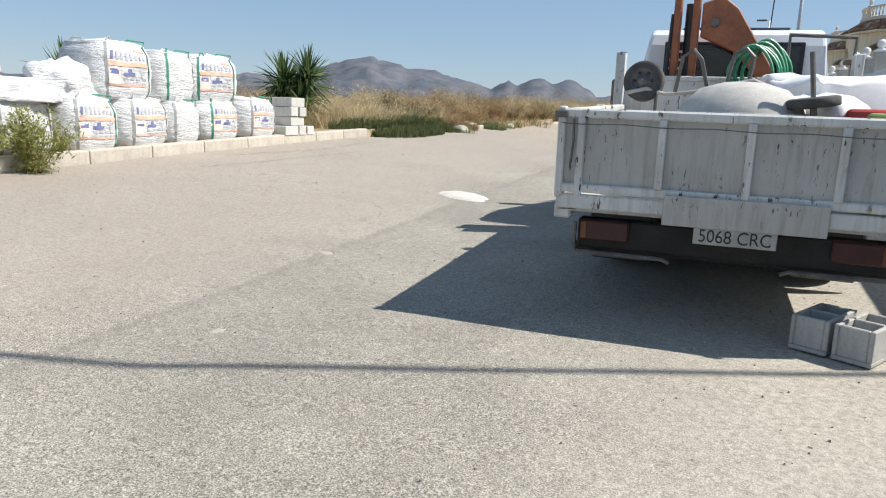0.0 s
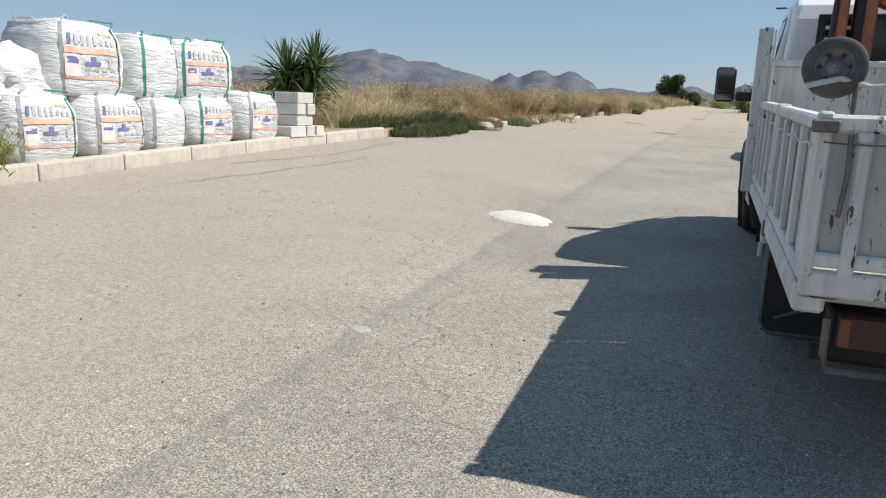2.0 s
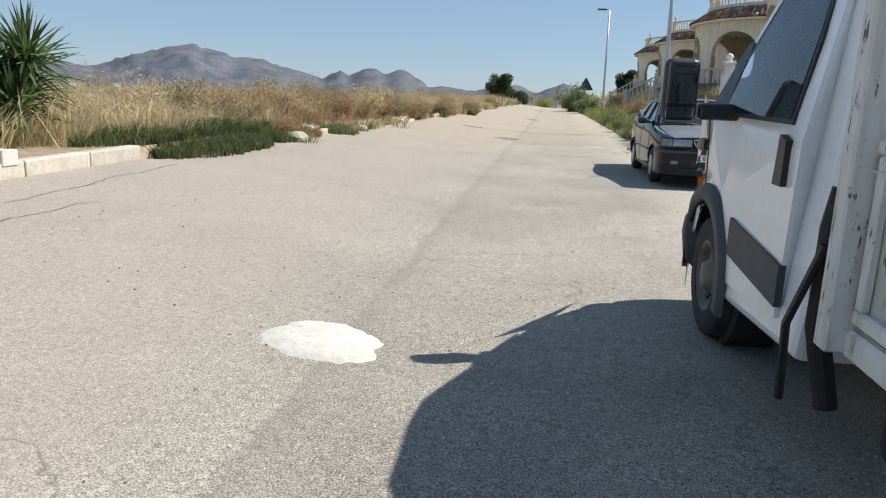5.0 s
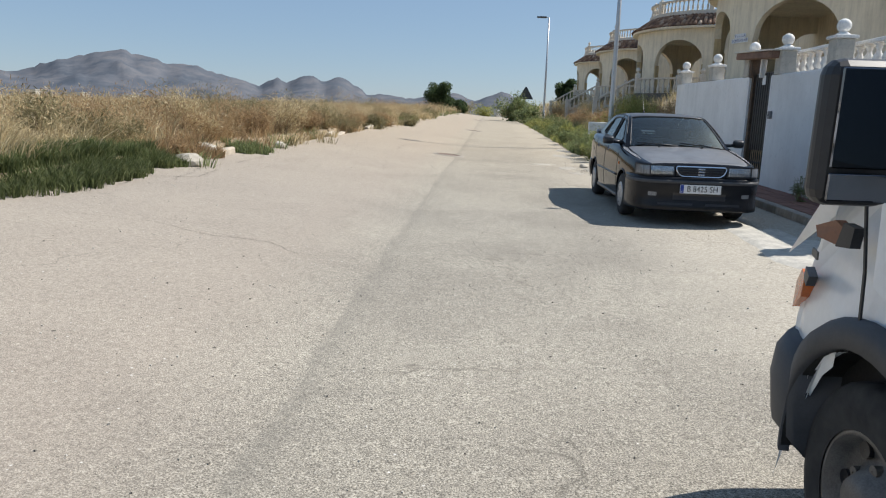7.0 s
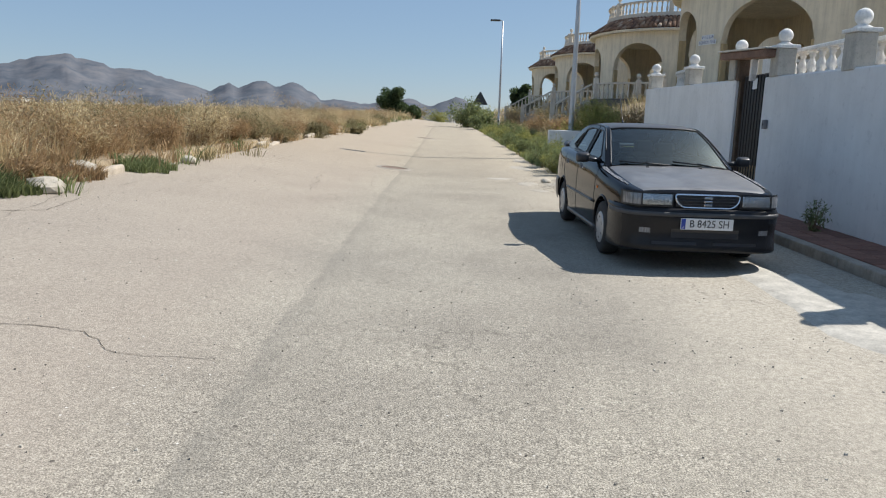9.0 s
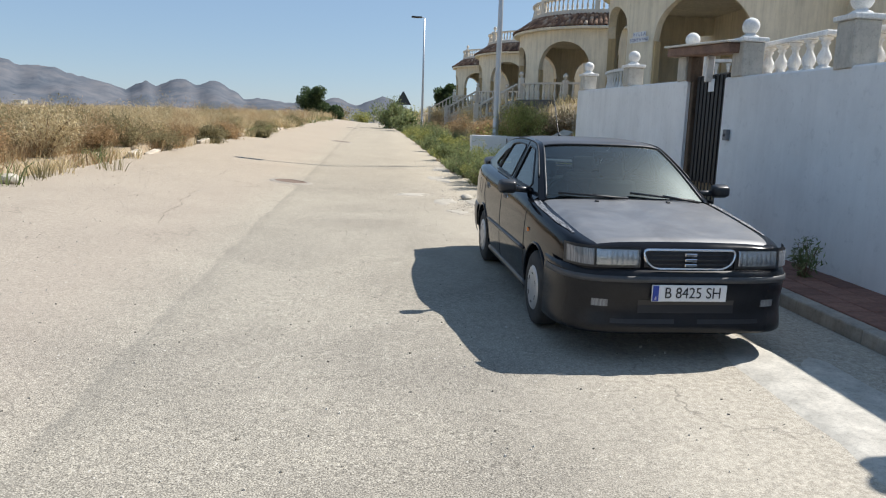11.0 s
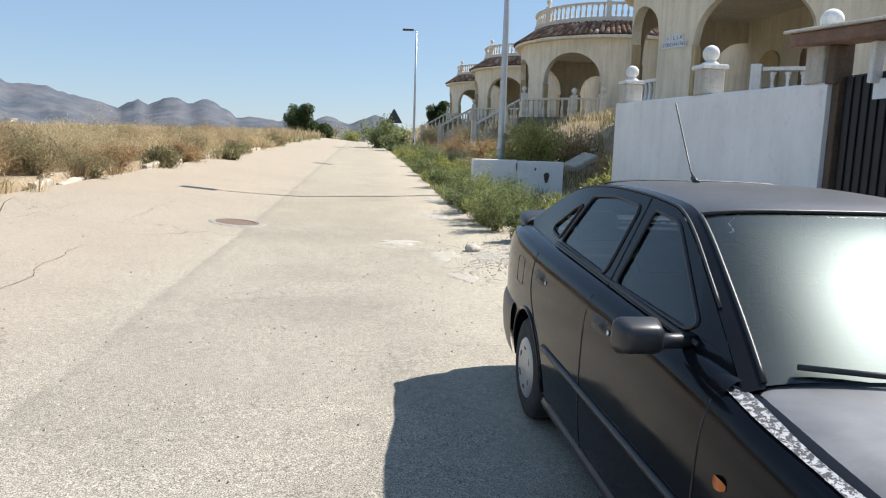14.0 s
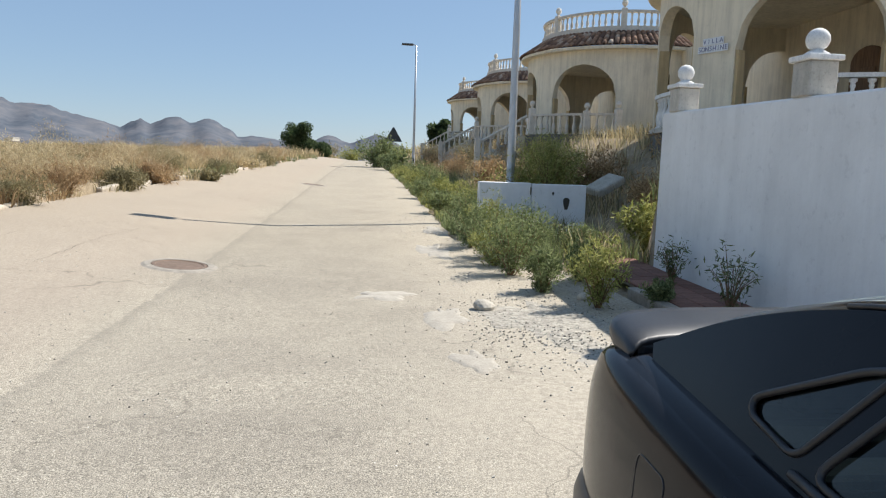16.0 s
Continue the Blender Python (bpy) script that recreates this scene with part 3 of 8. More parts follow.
# ---- plants ----
def blades(name, material, spots, label, category, parent=None, thick=0.004, kind="stuff", seed=1):
    """Thin bent blades as one mesh. spots: (x, y, z, count, spread, height, lean)."""
    r = np.random.RandomState(seed)
    V, F = [], []
    k = 0
    for x, y, z, cnt, spread, height, lean in spots:
        a = r.uniform(0, 2 * np.pi, cnt)
        rad = spread * np.sqrt(r.uniform(0, 1, cnt))
        bx, by = x + rad * np.cos(a), y + rad * np.sin(a)
        h = height * r.uniform(0.45, 1.1, cnt)
        out = a + r.normal(0, 0.8, cnt)
        ln = lean * r.uniform(0.2, 1.3, cnt) * h
        w = thick * r.uniform(0.7, 1.5, cnt)
        sx, sy = -np.sin(out + r.normal(0, 1, cnt)), np.cos(out + r.normal(0, 1, cnt))
        dx, dy = np.cos(out) * ln, np.sin(out) * ln
        p = np.stack([np.stack([bx - sx * w, by - sy * w, np.full(cnt, z - 0.03)], 1), np.stack([bx + sx * w, by + sy * w, np.full(cnt, z - 0.03)], 1),
                      np.stack([bx + dx * 0.35 + sx * w * .8, by + dy * 0.35 + sy * w * .8, z + h * 0.6], 1), np.stack([bx + dx * 0.35 - sx * w * .8, by + dy * 0.35 - sy * w * .8, z + h * 0.6], 1),
                      np.stack([bx + dx, by + dy, z + h], 1)], 1)
        V.append(p.reshape(-1, 3))
        for i in range(cnt):
            F.append((k, k + 1, k + 2, k + 3))
            F.append((k + 3, k + 2, k + 4))
            k += 5
    me = bpy.data.meshes.new(name)
    me.from_pydata(np.concatenate(V).tolist(), [], F)
    me.materials.append(material)
    ob = new(name, me)
    if parent is not None:
        ob.parent = parent
    else:
        tagged(ob, label, category, kind=kind)
    return ob


def leaf_cloud(name, material, clumps, size, parent, seed=1, aspect=2.6):
    """Many small leaves round clump centres. clumps: (x, y, z, radius, count)."""
    r = np.random.RandomState(seed)
    V, F, k = [], [], 0
    for x, y, z, rad, cnt in clumps:
        d = r.normal(0, 1, (cnt, 3))
        d /= np.linalg.norm(d, axis=1)[:, None] + 1e-9
        c = np.array([x, y, z]) + d * rad * (r.uniform(0.15, 1, cnt) ** 0.5)[:, None]
        u = r.normal(0, 1, (cnt, 3)) + d * 0.8 + np.array([0, 0, 0.5])
        u /= np.linalg.norm(u, axis=1)[:, None]
        w = np.cross(u, r.normal(0, 1, (cnt, 3)))
        w /= np.linalg.norm(w, axis=1)[:, None] + 1e-9
        s = size * r.uniform(0.6, 1.4, cnt)[:, None]
        p = np.stack([c - u * s * aspect * 0.5, c + w * s * 0.5, c + u * s * aspect * 0.5, c - w * s * 0.5], 1)
        V.append(p.reshape(-1, 3))
        for i in range(cnt):
            F.append((k, k + 1, k + 2, k + 3))
            k += 4
    me = bpy.data.meshes.new(name)
    me.from_pydata(np.concatenate(V).tolist(), [], F)
    me.materials.append(material)
    ob = new(name, me)
    if parent is not None:
        ob.parent = parent
    return ob


rng = random.Random(11)


def field_density(x, y):
    return noise.noise((x * 0.16, y * 0.16, 9)) + 0.4 * noise.noise((x * 0.6, y * 0.6, 2))


straw, rust, olive_s = [], [], []
for i in range(6200):
    y = 11.6 + 88 * rng.random() ** 1.55
    x = -7.5 - (0.2 + 26 * rng.random() ** 1.7)
    if x > -8.6 and y < 14.5:
        continue
    z = land(x, y)
    v = field_density(x, y)
    front = x > -8.6
    far_f = 1 + max(0, (y - 30)) / 40
    lump = noise.noise((x * 0.42, y * 0.30, 20)) + 0.5 * noise.noise((x * 1.1, y * 0.9, 33))
    h = (0.28 if front else 0.46) * (0.85 + 1.05 * lump + 0.4 * rng.random())
    if h < 0.12:
        continue
    spot = (x, y, z, 18, 0.22 * far_f, h, 1.15)
    (rust if v < -0.1 + 0.25 * rng.random() - 0.12 else straw).append(spot)
    if rng.random() < 0.16:
        olive_s.append((x, y, z, 14, 0.2, 0.42, 0.6))
blades("dry_grass", STRAW, straw, "tall dry golden grass covering the field", "grass", thick=0.0055, seed=1)
blades("dry_grass", RUST_STRAW, rust, "dry russet brown grass and weeds in the field", "grass", thick=0.0065, seed=2)
blades("scrub", OLIVE, olive_s, "low olive green scrub among dry grass", "scrub", thick=0.007, seed=3)
# tussocks along the field's edge
tus, tus_r = [], []
for i in range(420):
    y = 12.0 + 60 * rng.random() ** 1.5
    x = -7.45 - 2.6 * rng.random() ** 1.5 + 0.5 * float(smooth(25, 60, y))
    if y < 14.2 and x > -8.0:
        continue
    v = field_density(x * 1.3, y * 1.3)
    (tus_r if v < -0.05 else tus).append((x, y, land(x, y), 70, 0.30 + 0.1 * rng.random(), 0.28 + 0.42 * rng.random() ** 1.5 + 0.15 * v, 1.0))
blades("grass_tussocks", STRAW, tus, "bushy golden grass tussocks at the field's edge", "grass", thick=0.005, seed=14)
blades("grass_tussocks", RUST_STRAW, tus_r, "withered russet tussocks at the field's edge", "grass", thick=0.005, seed=15)
# rounded dry bushes in the field
dome = {0: [], 1: [], 2: []}
for i in range(760):
    y = 12.5 + 75 * rng.random() ** 1.4
    x = -7.5 - 0.1 - 11 * rng.random() ** 1.7 + 0.5 * float(smooth(25, 60, y))
    if y < 14.8 and x > -9.6:
        continue
    v = noise.noise((x * 0.3, y * 0.2, 44))
    k = 0 if v > 0.12 else (1 if v > -0.14 else 2)
    r_ = 0.24 + 0.40 * rng.random()
    tall = 0.7 + 0.7 * rng.random()
    for q in range(5):
        a, d = rng.uniform(0, 6.283), r_ * rng.random()
        dome[k].append((x + d * math.cos(a), y + d * math.sin(a), land(x, y) + r_ * tall * rng.uniform(0.25, 1.15), r_ * rng.uniform(0.45, 0.75), 150 if y < 45 else 80))
for k, m_, lab in ((0, STRAW, "pale rounded dry bushes in the field"), (1, OLIVE, "grey-olive rounded bushes in the field"), (2, RUST_STRAW, "brown rounded dry bushes in the field")):
    tagged(leaf_cloud("dry_bushes", m_, dome[k], 0.009, None, 80 + k, 9), lab, "bush", kind="stuff")
vg, vy = [], []
for i in range(520):
    y = 24.0 + 44 * rng.random() ** 1.35
    x = road_edge_r(y) + 0.1 + (1.9 if y > 27 else 0.9) * rng.random() ** 1.3
    if y < 27 and x > 1.8:
        continue
    (vy if noise.noise((x * 1.5, y * 0.5, 4)) > 0.1 else vg).append((x, y, max(land(x, y), G(x, y) - 0.02), 42, 0.13, (0.22 + 0.34 * rng.random()) * (0.7 if x < 0.9 else 1.0), 0.5))
blades("verge_weeds", GREEN, vg, "feathery grey-green weeds along the road verge", "weeds", thick=0.005, seed=16)
blades("verge_weeds", YELLOW_GREEN, vy, "yellow-green weeds along the road verge", "weeds", thick=0.005, seed=17)
# tall thin stalks that rise from the field
stalks = [(-7.8 - 6 * rng.random(), 12 + 20 * rng.random(), 0, 3, 0.15, 1.05, 0.25) for i in range(120)]
blades("dry_stalks", STRAW, [(x, y, land(x, y), c, s, h, l) for x, y, _, c, s, h, l in stalks], "thin tall dry stalks above the grass", "grass", thick=0.004, seed=4)
# far field, coarser
far_s = []
for i in range(2600):
    y = 60 + 160 * rng.random()
    x = -6.8 - 75 * rng.random() ** 1.3 if rng.random() < 0.8 else 2.5 + 20 * rng.random()
    far_s.append((x, y, land(x, y), 9, 0.7, 0.75 + 0.3 * field_density(x, y), 0.5))
blades("dry_grass", STRAW, far_s, "dry golden grass far along the road", "grass", thick=0.03, seed=5)


def mat_plant(x, y, rx, ry, cnt, h, seed, material, name="ground_cover", label="low mat of dark green succulent ground cover at the kerb", category="ground cover"):
    r = random.Random(seed)
    spots = []
    for i in range(cnt):
        a, q = r.uniform(0, 6.283), math.sqrt(r.random())
        px, py = x + rx * q * math.cos(a), y + ry * q * math.sin(a)
        if noise.noise((px * 2, py * 2, seed)) < -0.35 * (1 - q) - 0.05 - 0.3 * q:
            continue
        zz = max(land(px, py), G(px, py))
        spots.append((px, py, zz, 26, 0.07, h * (1.15 - 0.6 * q * q), 0.75))
    return blades(name, material, spots, label, category, thick=0.006, seed=seed, kind="stuff")


mat_plant(-6.95, 15.2, 0.62, 1.75, 420, 0.20, 21, SUCCULENT)
mat_plant(-7.3, 15.9, 0.55, 1.5, 300, 0.25, 26, SUCCULENT)
mat_plant(-7.6, 14.6, 0.5, 1.6, 240, 0.24, 24, SUCCULENT)
mat_plant(-6.9, 17.25, 0.42, 0.6, 130, 0.22, 22, SUCCULENT)
mat_plant(-6.65, 20.7, 0.42, 0.55, 130, 0.20, 23, GREEN)
mat_plant(-7.0, 18.8, 0.45, 0.8, 90, 0.24, 25, RUST_STRAW, "dry_weeds", "withered reddish brown weeds at the broken kerb", "weeds")
scr = {0: [], 1: [], 2: [], 3: []}
for i in range(230):
    y = 17.5 + 75 * rng.random() ** 1.4
    x = -6.95 + 0.5 * float(smooth(25, 60, y)) + rng.gauss(0, 0.22)
    if noise.noise((y * 0.4, x, 6)) < -0.12:
        continue
    k = int(noise.noise((x * 0.5, y * 0.22, 8)) * 4 + 2 + rng.random()) % 4
    scr[k].append((x, y, G(x, y) - 0.01, 34, 0.14 + 0.1 * rng.random() + y * 0.002, 0.16 + 0.26 * rng.random() + y * 0.002, 0.85))
for k, m_, lab in ((0, OLIVE, "olive scrub creeping over the broken kerb"), (1, STRAW, "dry straw tufts at the broken kerb"), (2, GREEN, "green weeds at the broken kerb"), (3, RUST_STRAW, "withered russet weeds at the broken kerb")):
    blades("kerb_weeds", m_, scr[k], lab, "weeds", thick=0.007, seed=60 + k)


def bush(name, x, y, r, h, material, label, seed, z=None, leaf=0.02, count=2600, stems=9, aspect=4.0):
    """Stems that fan out from the foot and a ragged crown of fine leaves."""
    rr = random.Random(seed)
    z = land(x, y) if z is None else z
    th = thing(name, label, "bush", pose(x, y, z))
    clumps = []
    bm = bmesh.new()
    for i in range(stems):
        a, q = rr.uniform(0, 6.283), rr.uniform(0.2, 1.0)
        tipp = Vector((r * q * math.cos(a), r * q * math.sin(a), h * (1.05 - 0.45 * q) * rr.uniform(0.75, 1.08)))
        mid = tipp * 0.5 + Vector((0, 0, 0.1 * h))
        tube(bm, [Vector((0, 0, -0.05)), mid, tipp], 0.012 * max(0.5, h), 5, taper=0.3)
        if name == "roadside_weed":
            part("stem", bm, TWIG, th)
            bm = bmesh.new()
        for f in (0.22, 0.5, 0.75, 1.0):
            c = mid.lerp(tipp, (f - 0.5) * 2) if f >= 0.5 else mid * (f * 2)
            clumps.append((c.x, c.y, c.z, 0.34 * r * rr.uniform(0.6, 1.3), count // (stems * 4)))
    if len(bm.verts):
        part("stem", bm, TWIG, th)
    leaf_cloud("crown", material, clumps, leaf, th, seed, aspect)
    return th


bush("roadside_weed", -6.78, 5.45, 0.42, 0.62, YELLOW_GREEN, "feathery yellow-green weed growing out of the kerb foot", 5, G(-6.8, 5.4), 0.011, 4200, 12, 5)
bush("roadside_weed", -6.85, 4.75, 0.35, 0.62, YELLOW_GREEN, "feathery yellow-green weed growing out of the kerb foot", 6, G(-6.8, 4.7), 0.011, 3600, 10, 5)
bush("roadside_weed", -7.25, 6.12, 0.14, 0.34, YELLOW_GREEN, "small yellow-green weed squeezed between sand bags", 7, G(-7.2, 6.1) + 0.1, 0.010, 900, 6, 5)
# single bushes along the field's edge
for k, (x, y, r, h, c) in enumerate(((-6.95, 18.1, 0.35, 0.36, 0), (-9.15, 22.4, 0.8, 0.95, 0), (-7.25, 23.2, 0.65, 0.75, 0), (-7.35, 25.3, 0.8, 0.95, 3), (-7.2, 27.2, 0.6, 0.6, 0), (-7.15, 29.1, 0.7, 0.72, 1), (-6.85, 30.9, 0.55, 0.6, 1), (-6.6, 35.4, 0.6, 0.5, 1),
                                     (-6.1, 41.4, 0.5, 0.35, 1), (-8.3, 16.9, 0.7, 0.75, 1), (-7.9, 20.6, 0.7, 0.8, 3), (-9.6, 18.8, 0.8, 0.9, 3), (-7.0, 33.0, 0.6, 0.7, 0), (-6.7, 38.5, 0.7, 0.55, 0), (-6.5, 46.0, 0.8, 0.5, 1), (-6.6, 51.5, 0.9, 0.6, 3), (-6.4, 57.0, 0.9, 0.6, 1))):
    bush("field_bush", x, y, r, h, (RUST_STRAW, OLIVE, GREEN, STRAW)[c], ("withered russet bush at the field's edge", "olive green bush at the field's edge", "fresh green bush at the field's edge", "pale straw-coloured bush at the field's edge")[c], 400 + k, None, 0.013 if y < 35 else 0.02, 3600, 16, 6)
# the verge on the right, past the white wall
verge = []
specs = [(1.38, 24.8, 0.34, 0.76, 1), (1.0, 25.6, 0.28, 0.5, 0), (0.88, 26.7, 0.46, 0.72, 0), (1.25, 27.6, 0.5, 0.9, 0), (0.8, 27.5, 0.35, 0.75, 1), (1.55, 28.7, 0.5, 0.9, 0), (0.75, 29.3, 0.45, 0.9, 0), (2.2, 28.3, 0.35, 0.6, 0), (1.6, 26.2, 0.3, 0.5, 0), (1.3, 30.4, 0.5, 0.8, 1), (1.94, 24.6, 0.16, 0.34, 0), (0.85, 28.2, 0.5, 0.95, 0), (1.25, 29.8, 0.55, 0.95, 1), (0.95, 31.4, 0.5, 0.9, 0), (1.5, 33.2, 0.6, 1.0, 1), (0.9, 35.2, 0.5, 0.75, 0),
         (1.4, 37.5, 0.7, 1.0, 1), (0.8, 40.2, 0.55, 0.8, 0), (1.5, 42.5, 0.8, 1.05, 0), (0.9, 46.0, 0.7, 0.85, 1), (1.7, 49.5, 0.9, 1.1, 0), (0.9, 53.5, 0.7, 0.8, 1), (1.8, 58, 1.0, 1.0, 0), (0.9, 62, 0.7, 0.7, 0), 
         (2.45, 24.2, 0.28, 0.62, 2), (2.5, 25.6, 0.25, 0.5, 2), (2.45, 17.9, 0.15, 0.5, 0)]
for k, (x, y, r, h, c) in enumerate(specs):
    h *= 1.0 if c == 2 or y < 27 else 0.8
    bush("verge_bush", x, y, r, h, (GREEN, YELLOW_GREEN, SUCCULENT)[c], ("feathery green weed on the road verge", "yellow-green bush on the road verge", "dark green weed at the foot of the white wall")[c], 100 + k, max(land(x, y), G(x, y)) + (0.1 if c == 2 else 0), 0.013 if y < 35 else 0.02, (500 if c == 2 or y < 20 else 2600) if y < 40 else 1800, 13, 4.5)
# bank in front of the villas
for k, (x, y, r, h, c) in enumerate(((2.9, 33.6, 1.05, 1.15, 1), (4.2, 33.8, 1.0, 0.9, 2), (5.2, 31.0, 0.9, 0.9, 2), (1.9, 33.4, 0.7, 0.8, 1), (3.2, 35.5, 1.0, 0.9, 2), (4.2, 38.0, 1.2, 1.1, 0), (2.8, 40, 0.9, 0.9, 2), (3.6, 43, 1.2, 1.0, 0), (4.6, 46, 1.3, 1.1, 2), (3.0, 50, 1.2, 1.0, 2),
                                      (4.3, 54, 1.3, 1.2, 0), (3.0, 60, 1.3, 1.0, 2), (5.0, 62, 1.4, 1.3, 0), (3.8, 70, 1.6, 1.4, 0), (4.6, 28.6, 0.8, 0.8, 2), (3.4, 28.3, 0.55, 0.95, 1), (3.9, 29.6, 0.7, 0.7, 2))):
    bush("bank_bush", x, y, r, h, (OLIVE, YELLOW_GREEN, RUST_STRAW)[c], ("olive scrub on the bank below the villas", "yellow-green broom bush on the bank", "dry brown bush on the bank below the villas")[c], 200 + k, None, 0.022, 3600, 16, 5)
bush("bank_bush", 2.75, 32.4, 0.85, 1.15, YELLOW_GREEN, "large yellow-green broom bush behind the low wall", 290, 1.38, 0.014, 7000, 26, 7)
bank_g = []
for i in range(900):
    x, y = 2.2 + 5 * rng.random(), 27.3 + 50 * rng.random() ** 1.4
    bank_g.append((x, y, land(x, y), 14, 0.3, 0.5, 0.6))
blades("dry_grass", STRAW, bank_g[:450], "dry straw on the bank below the villas", "grass", thick=0.008, seed=8)
blades("scrub", OLIVE, bank_g[450:], "olive scrub on the bank below the villas", "scrub", thick=0.009, seed=9)
bush("round_bush", -0.15, 72.5, 1.9, 2.2, GREEN, "round dark green bush at the road's edge far ahead", 301, None, 0.07, 4200, 20, 3)
bush("round_bush", 0.9, 66.0, 1.3, 1.3, GREEN, "low green bush beside the far street lamp", 302, None, 0.06, 2600, 14, 3)
for k, (x, y, r, h) in enumerate(((-6, 112, 2.5, 1.6), (-3, 118, 2.5, 1.4), (0.5, 116, 2.0, 1.2), (3.5, 112, 2.5, 1.5))):
    bush("far_bush", x, y, r, h, YELLOW_GREEN if k % 2 else OLIVE, "olive bush at the far end of the road", 310 + k, None, 0.09, 1500, 12, 3)


def tree(x, y, h, r, seed, label):
    """A tapered trunk with limbs and a ragged crown of leaf clumps."""
    rr = random.Random(seed)
    z = land(x, y)
    th = thing("tree", label, "tree", pose(x, y, z))
    bm = bmesh.new()
    tube(bm, [(0, 0, -0.3), (0.1, 0, h * 0.25), (0.0, 0.1, h * 0.55), (0.1, 0, h * 0.85)], h * 0.035, 8, taper=0.3)
    clumps = []
    for i in range(22):
        a, f = rr.uniform(0, 6.283), rr.uniform(0.12, 0.95)
        reach = r * rr.uniform(0.45, 1.05) * (1.0 - 0.55 * max(0, f - 0.45))
        tipp = Vector((reach * math.cos(a), reach * math.sin(a), h * f + 0.12 * h))
        tube(bm, [Vector((0, 0, h * f * 0.6)), tipp * 0.55 + Vector((0, 0, h * f * 0.3)), tipp], h * 0.012, 5, taper=0.4)
        clumps += [(tipp.x, tipp.y, tipp.z, r * 0.42 * rr.uniform(0.6, 1.25), 260), (tipp.x * 0.6, tipp.y * 0.6, tipp.z * 0.85, r * 0.45, 200), (tipp.x * 0.2, tipp.y * 0.2, tipp.z * 0.8, r * 0.4, 120)]
    part("trunk", bm, BARK, th)
    leaf_cloud("crown", TREE_LEAF, clumps, 0.11, th, seed, 2.2)
    return th


tree(-9.1, 106, 3.1, 1.9, 71, "dark green shade tree at the far bend")
tree(-7.0, 110, 1.5, 1.3, 72, "small dark green tree at the far bend")
tree(5.6, 84, 2.3, 1.2, 73, "fresh green tree behind the far villas")


def yucca(x, y, heads, label, seed, z=None):
    """Stout stems, each with a rosette of stiff sword leaves."""
    rr = random.Random(seed)
    z = land(x, y) if z is None else z
    th = thing("yucca", label, "yucca", pose(x, y, z))
    for hx, hy, hz_, ln, cnt in heads:
        bm = bmesh.new()
        tube(bm, [(hx * 0.3, hy * 0.3, -0.05), (hx * 0.7, hy * 0.7, hz_ * 0.5), (hx, hy, hz_)], 0.07, 8, taper=0.7)
        part("stem", bm, BARK, th)
        bm = bmesh.new()
        for i in range(cnt):
            a, e = rr.uniform(0, 6.283), rr.uniform(-0.75, 1.45)
            d = Vector((math.cos(a) * math.cos(e), math.sin(a) * math.cos(e), math.sin(e)))
            L = ln * rr.uniform(0.75, 1.1)
            side = d.cross(Vector((0, 0, 1)))
            side = side.normalized() if side.length > 0.05 else Vector((1, 0, 0))
            nrm = side.cross(d)
            w = 0.024
            base = Vector((hx, hy, hz_ - rr.uniform(0, 0.3)))
            pts = []
            for f, ww in ((0.03, 0.7), (0.35, 1.0), (0.7, 0.7)):
                c = base + d * L * f - Vector((0, 0, 0.10 * L * f * f * (1.2 - e * 0.5)))
                pts.append([bm.verts.new(c - side * w * ww + nrm * 0.008), bm.verts.new(c - nrm * 0.004), bm.verts.new(c + side * w * ww + nrm * 0.008)])
            tp = bm.verts.new(base + d * L - Vector((0, 0, 0.10 * L * (1.2 - e * 0.5))))
            for p, q in zip(pts, pts[1:]):
                bm.faces.new((p[0], p[1], q[1], q[0]))
                bm.faces.new((p[1], p[2], q[2], q[1]))
            bm.faces.new((pts[-1][0], pts[-1][1], tp))
            bm.faces.new((pts[-1][1], pts[-1][2], tp))
        part("rosette", bm, YUCCA, th)
    return th


yucca(-8.55, 13.0, [(-0.25, 0.0, 1.02, 0.72, 190), (0.28, 0.1, 1.12, 0.68, 190), (0.05, 0.25, 0.75, 0.66, 140), (0.30, -0.2, 0.55, 0.6, 110), (-0.1, -0.25, 0.6, 0.6, 100)], "dark green spiky yucca with several heads behind the blocks", 51)
yucca(-9.6, 8.3, [(0, 0, 0.95, 0.62, 150), (0.4, 0.3, 0.75, 0.55, 100)], "spiky yucca rising behind the stacked bags", 52)

# ---- villas ----
def stucco(name, c, dirt=0.3, scale=1.2):
    """Painted render, rain-streaked and patchy."""
    n = N(name, 0.88)
    a = n.ramp(n.noise(scale, 6, 0.65), (0.3, tuple(v * (1 - 0.16) for v in c)), (0.6, c), (0.8, tuple(min(0.9, v * 1.05) for v in c)))
    st = n.ramp(n.noise(scale * 2.2, 5, 0.65, stretch=(3, 3, 0.25)), (0.3, 1 - dirt), (0.58, 1.0))
    sp = n.ramp(n.noise(scale * 12, 3, 0.7), (0.25, 0.86), (0.42, 1.0))
    n.color(n.mix(1.0, n.mix(1.0, a, st, "MULTIPLY"), sp, "MULTIPLY")).bump(n.noise(scale * 40, 3), 0.25, 0.006)
    return n.m


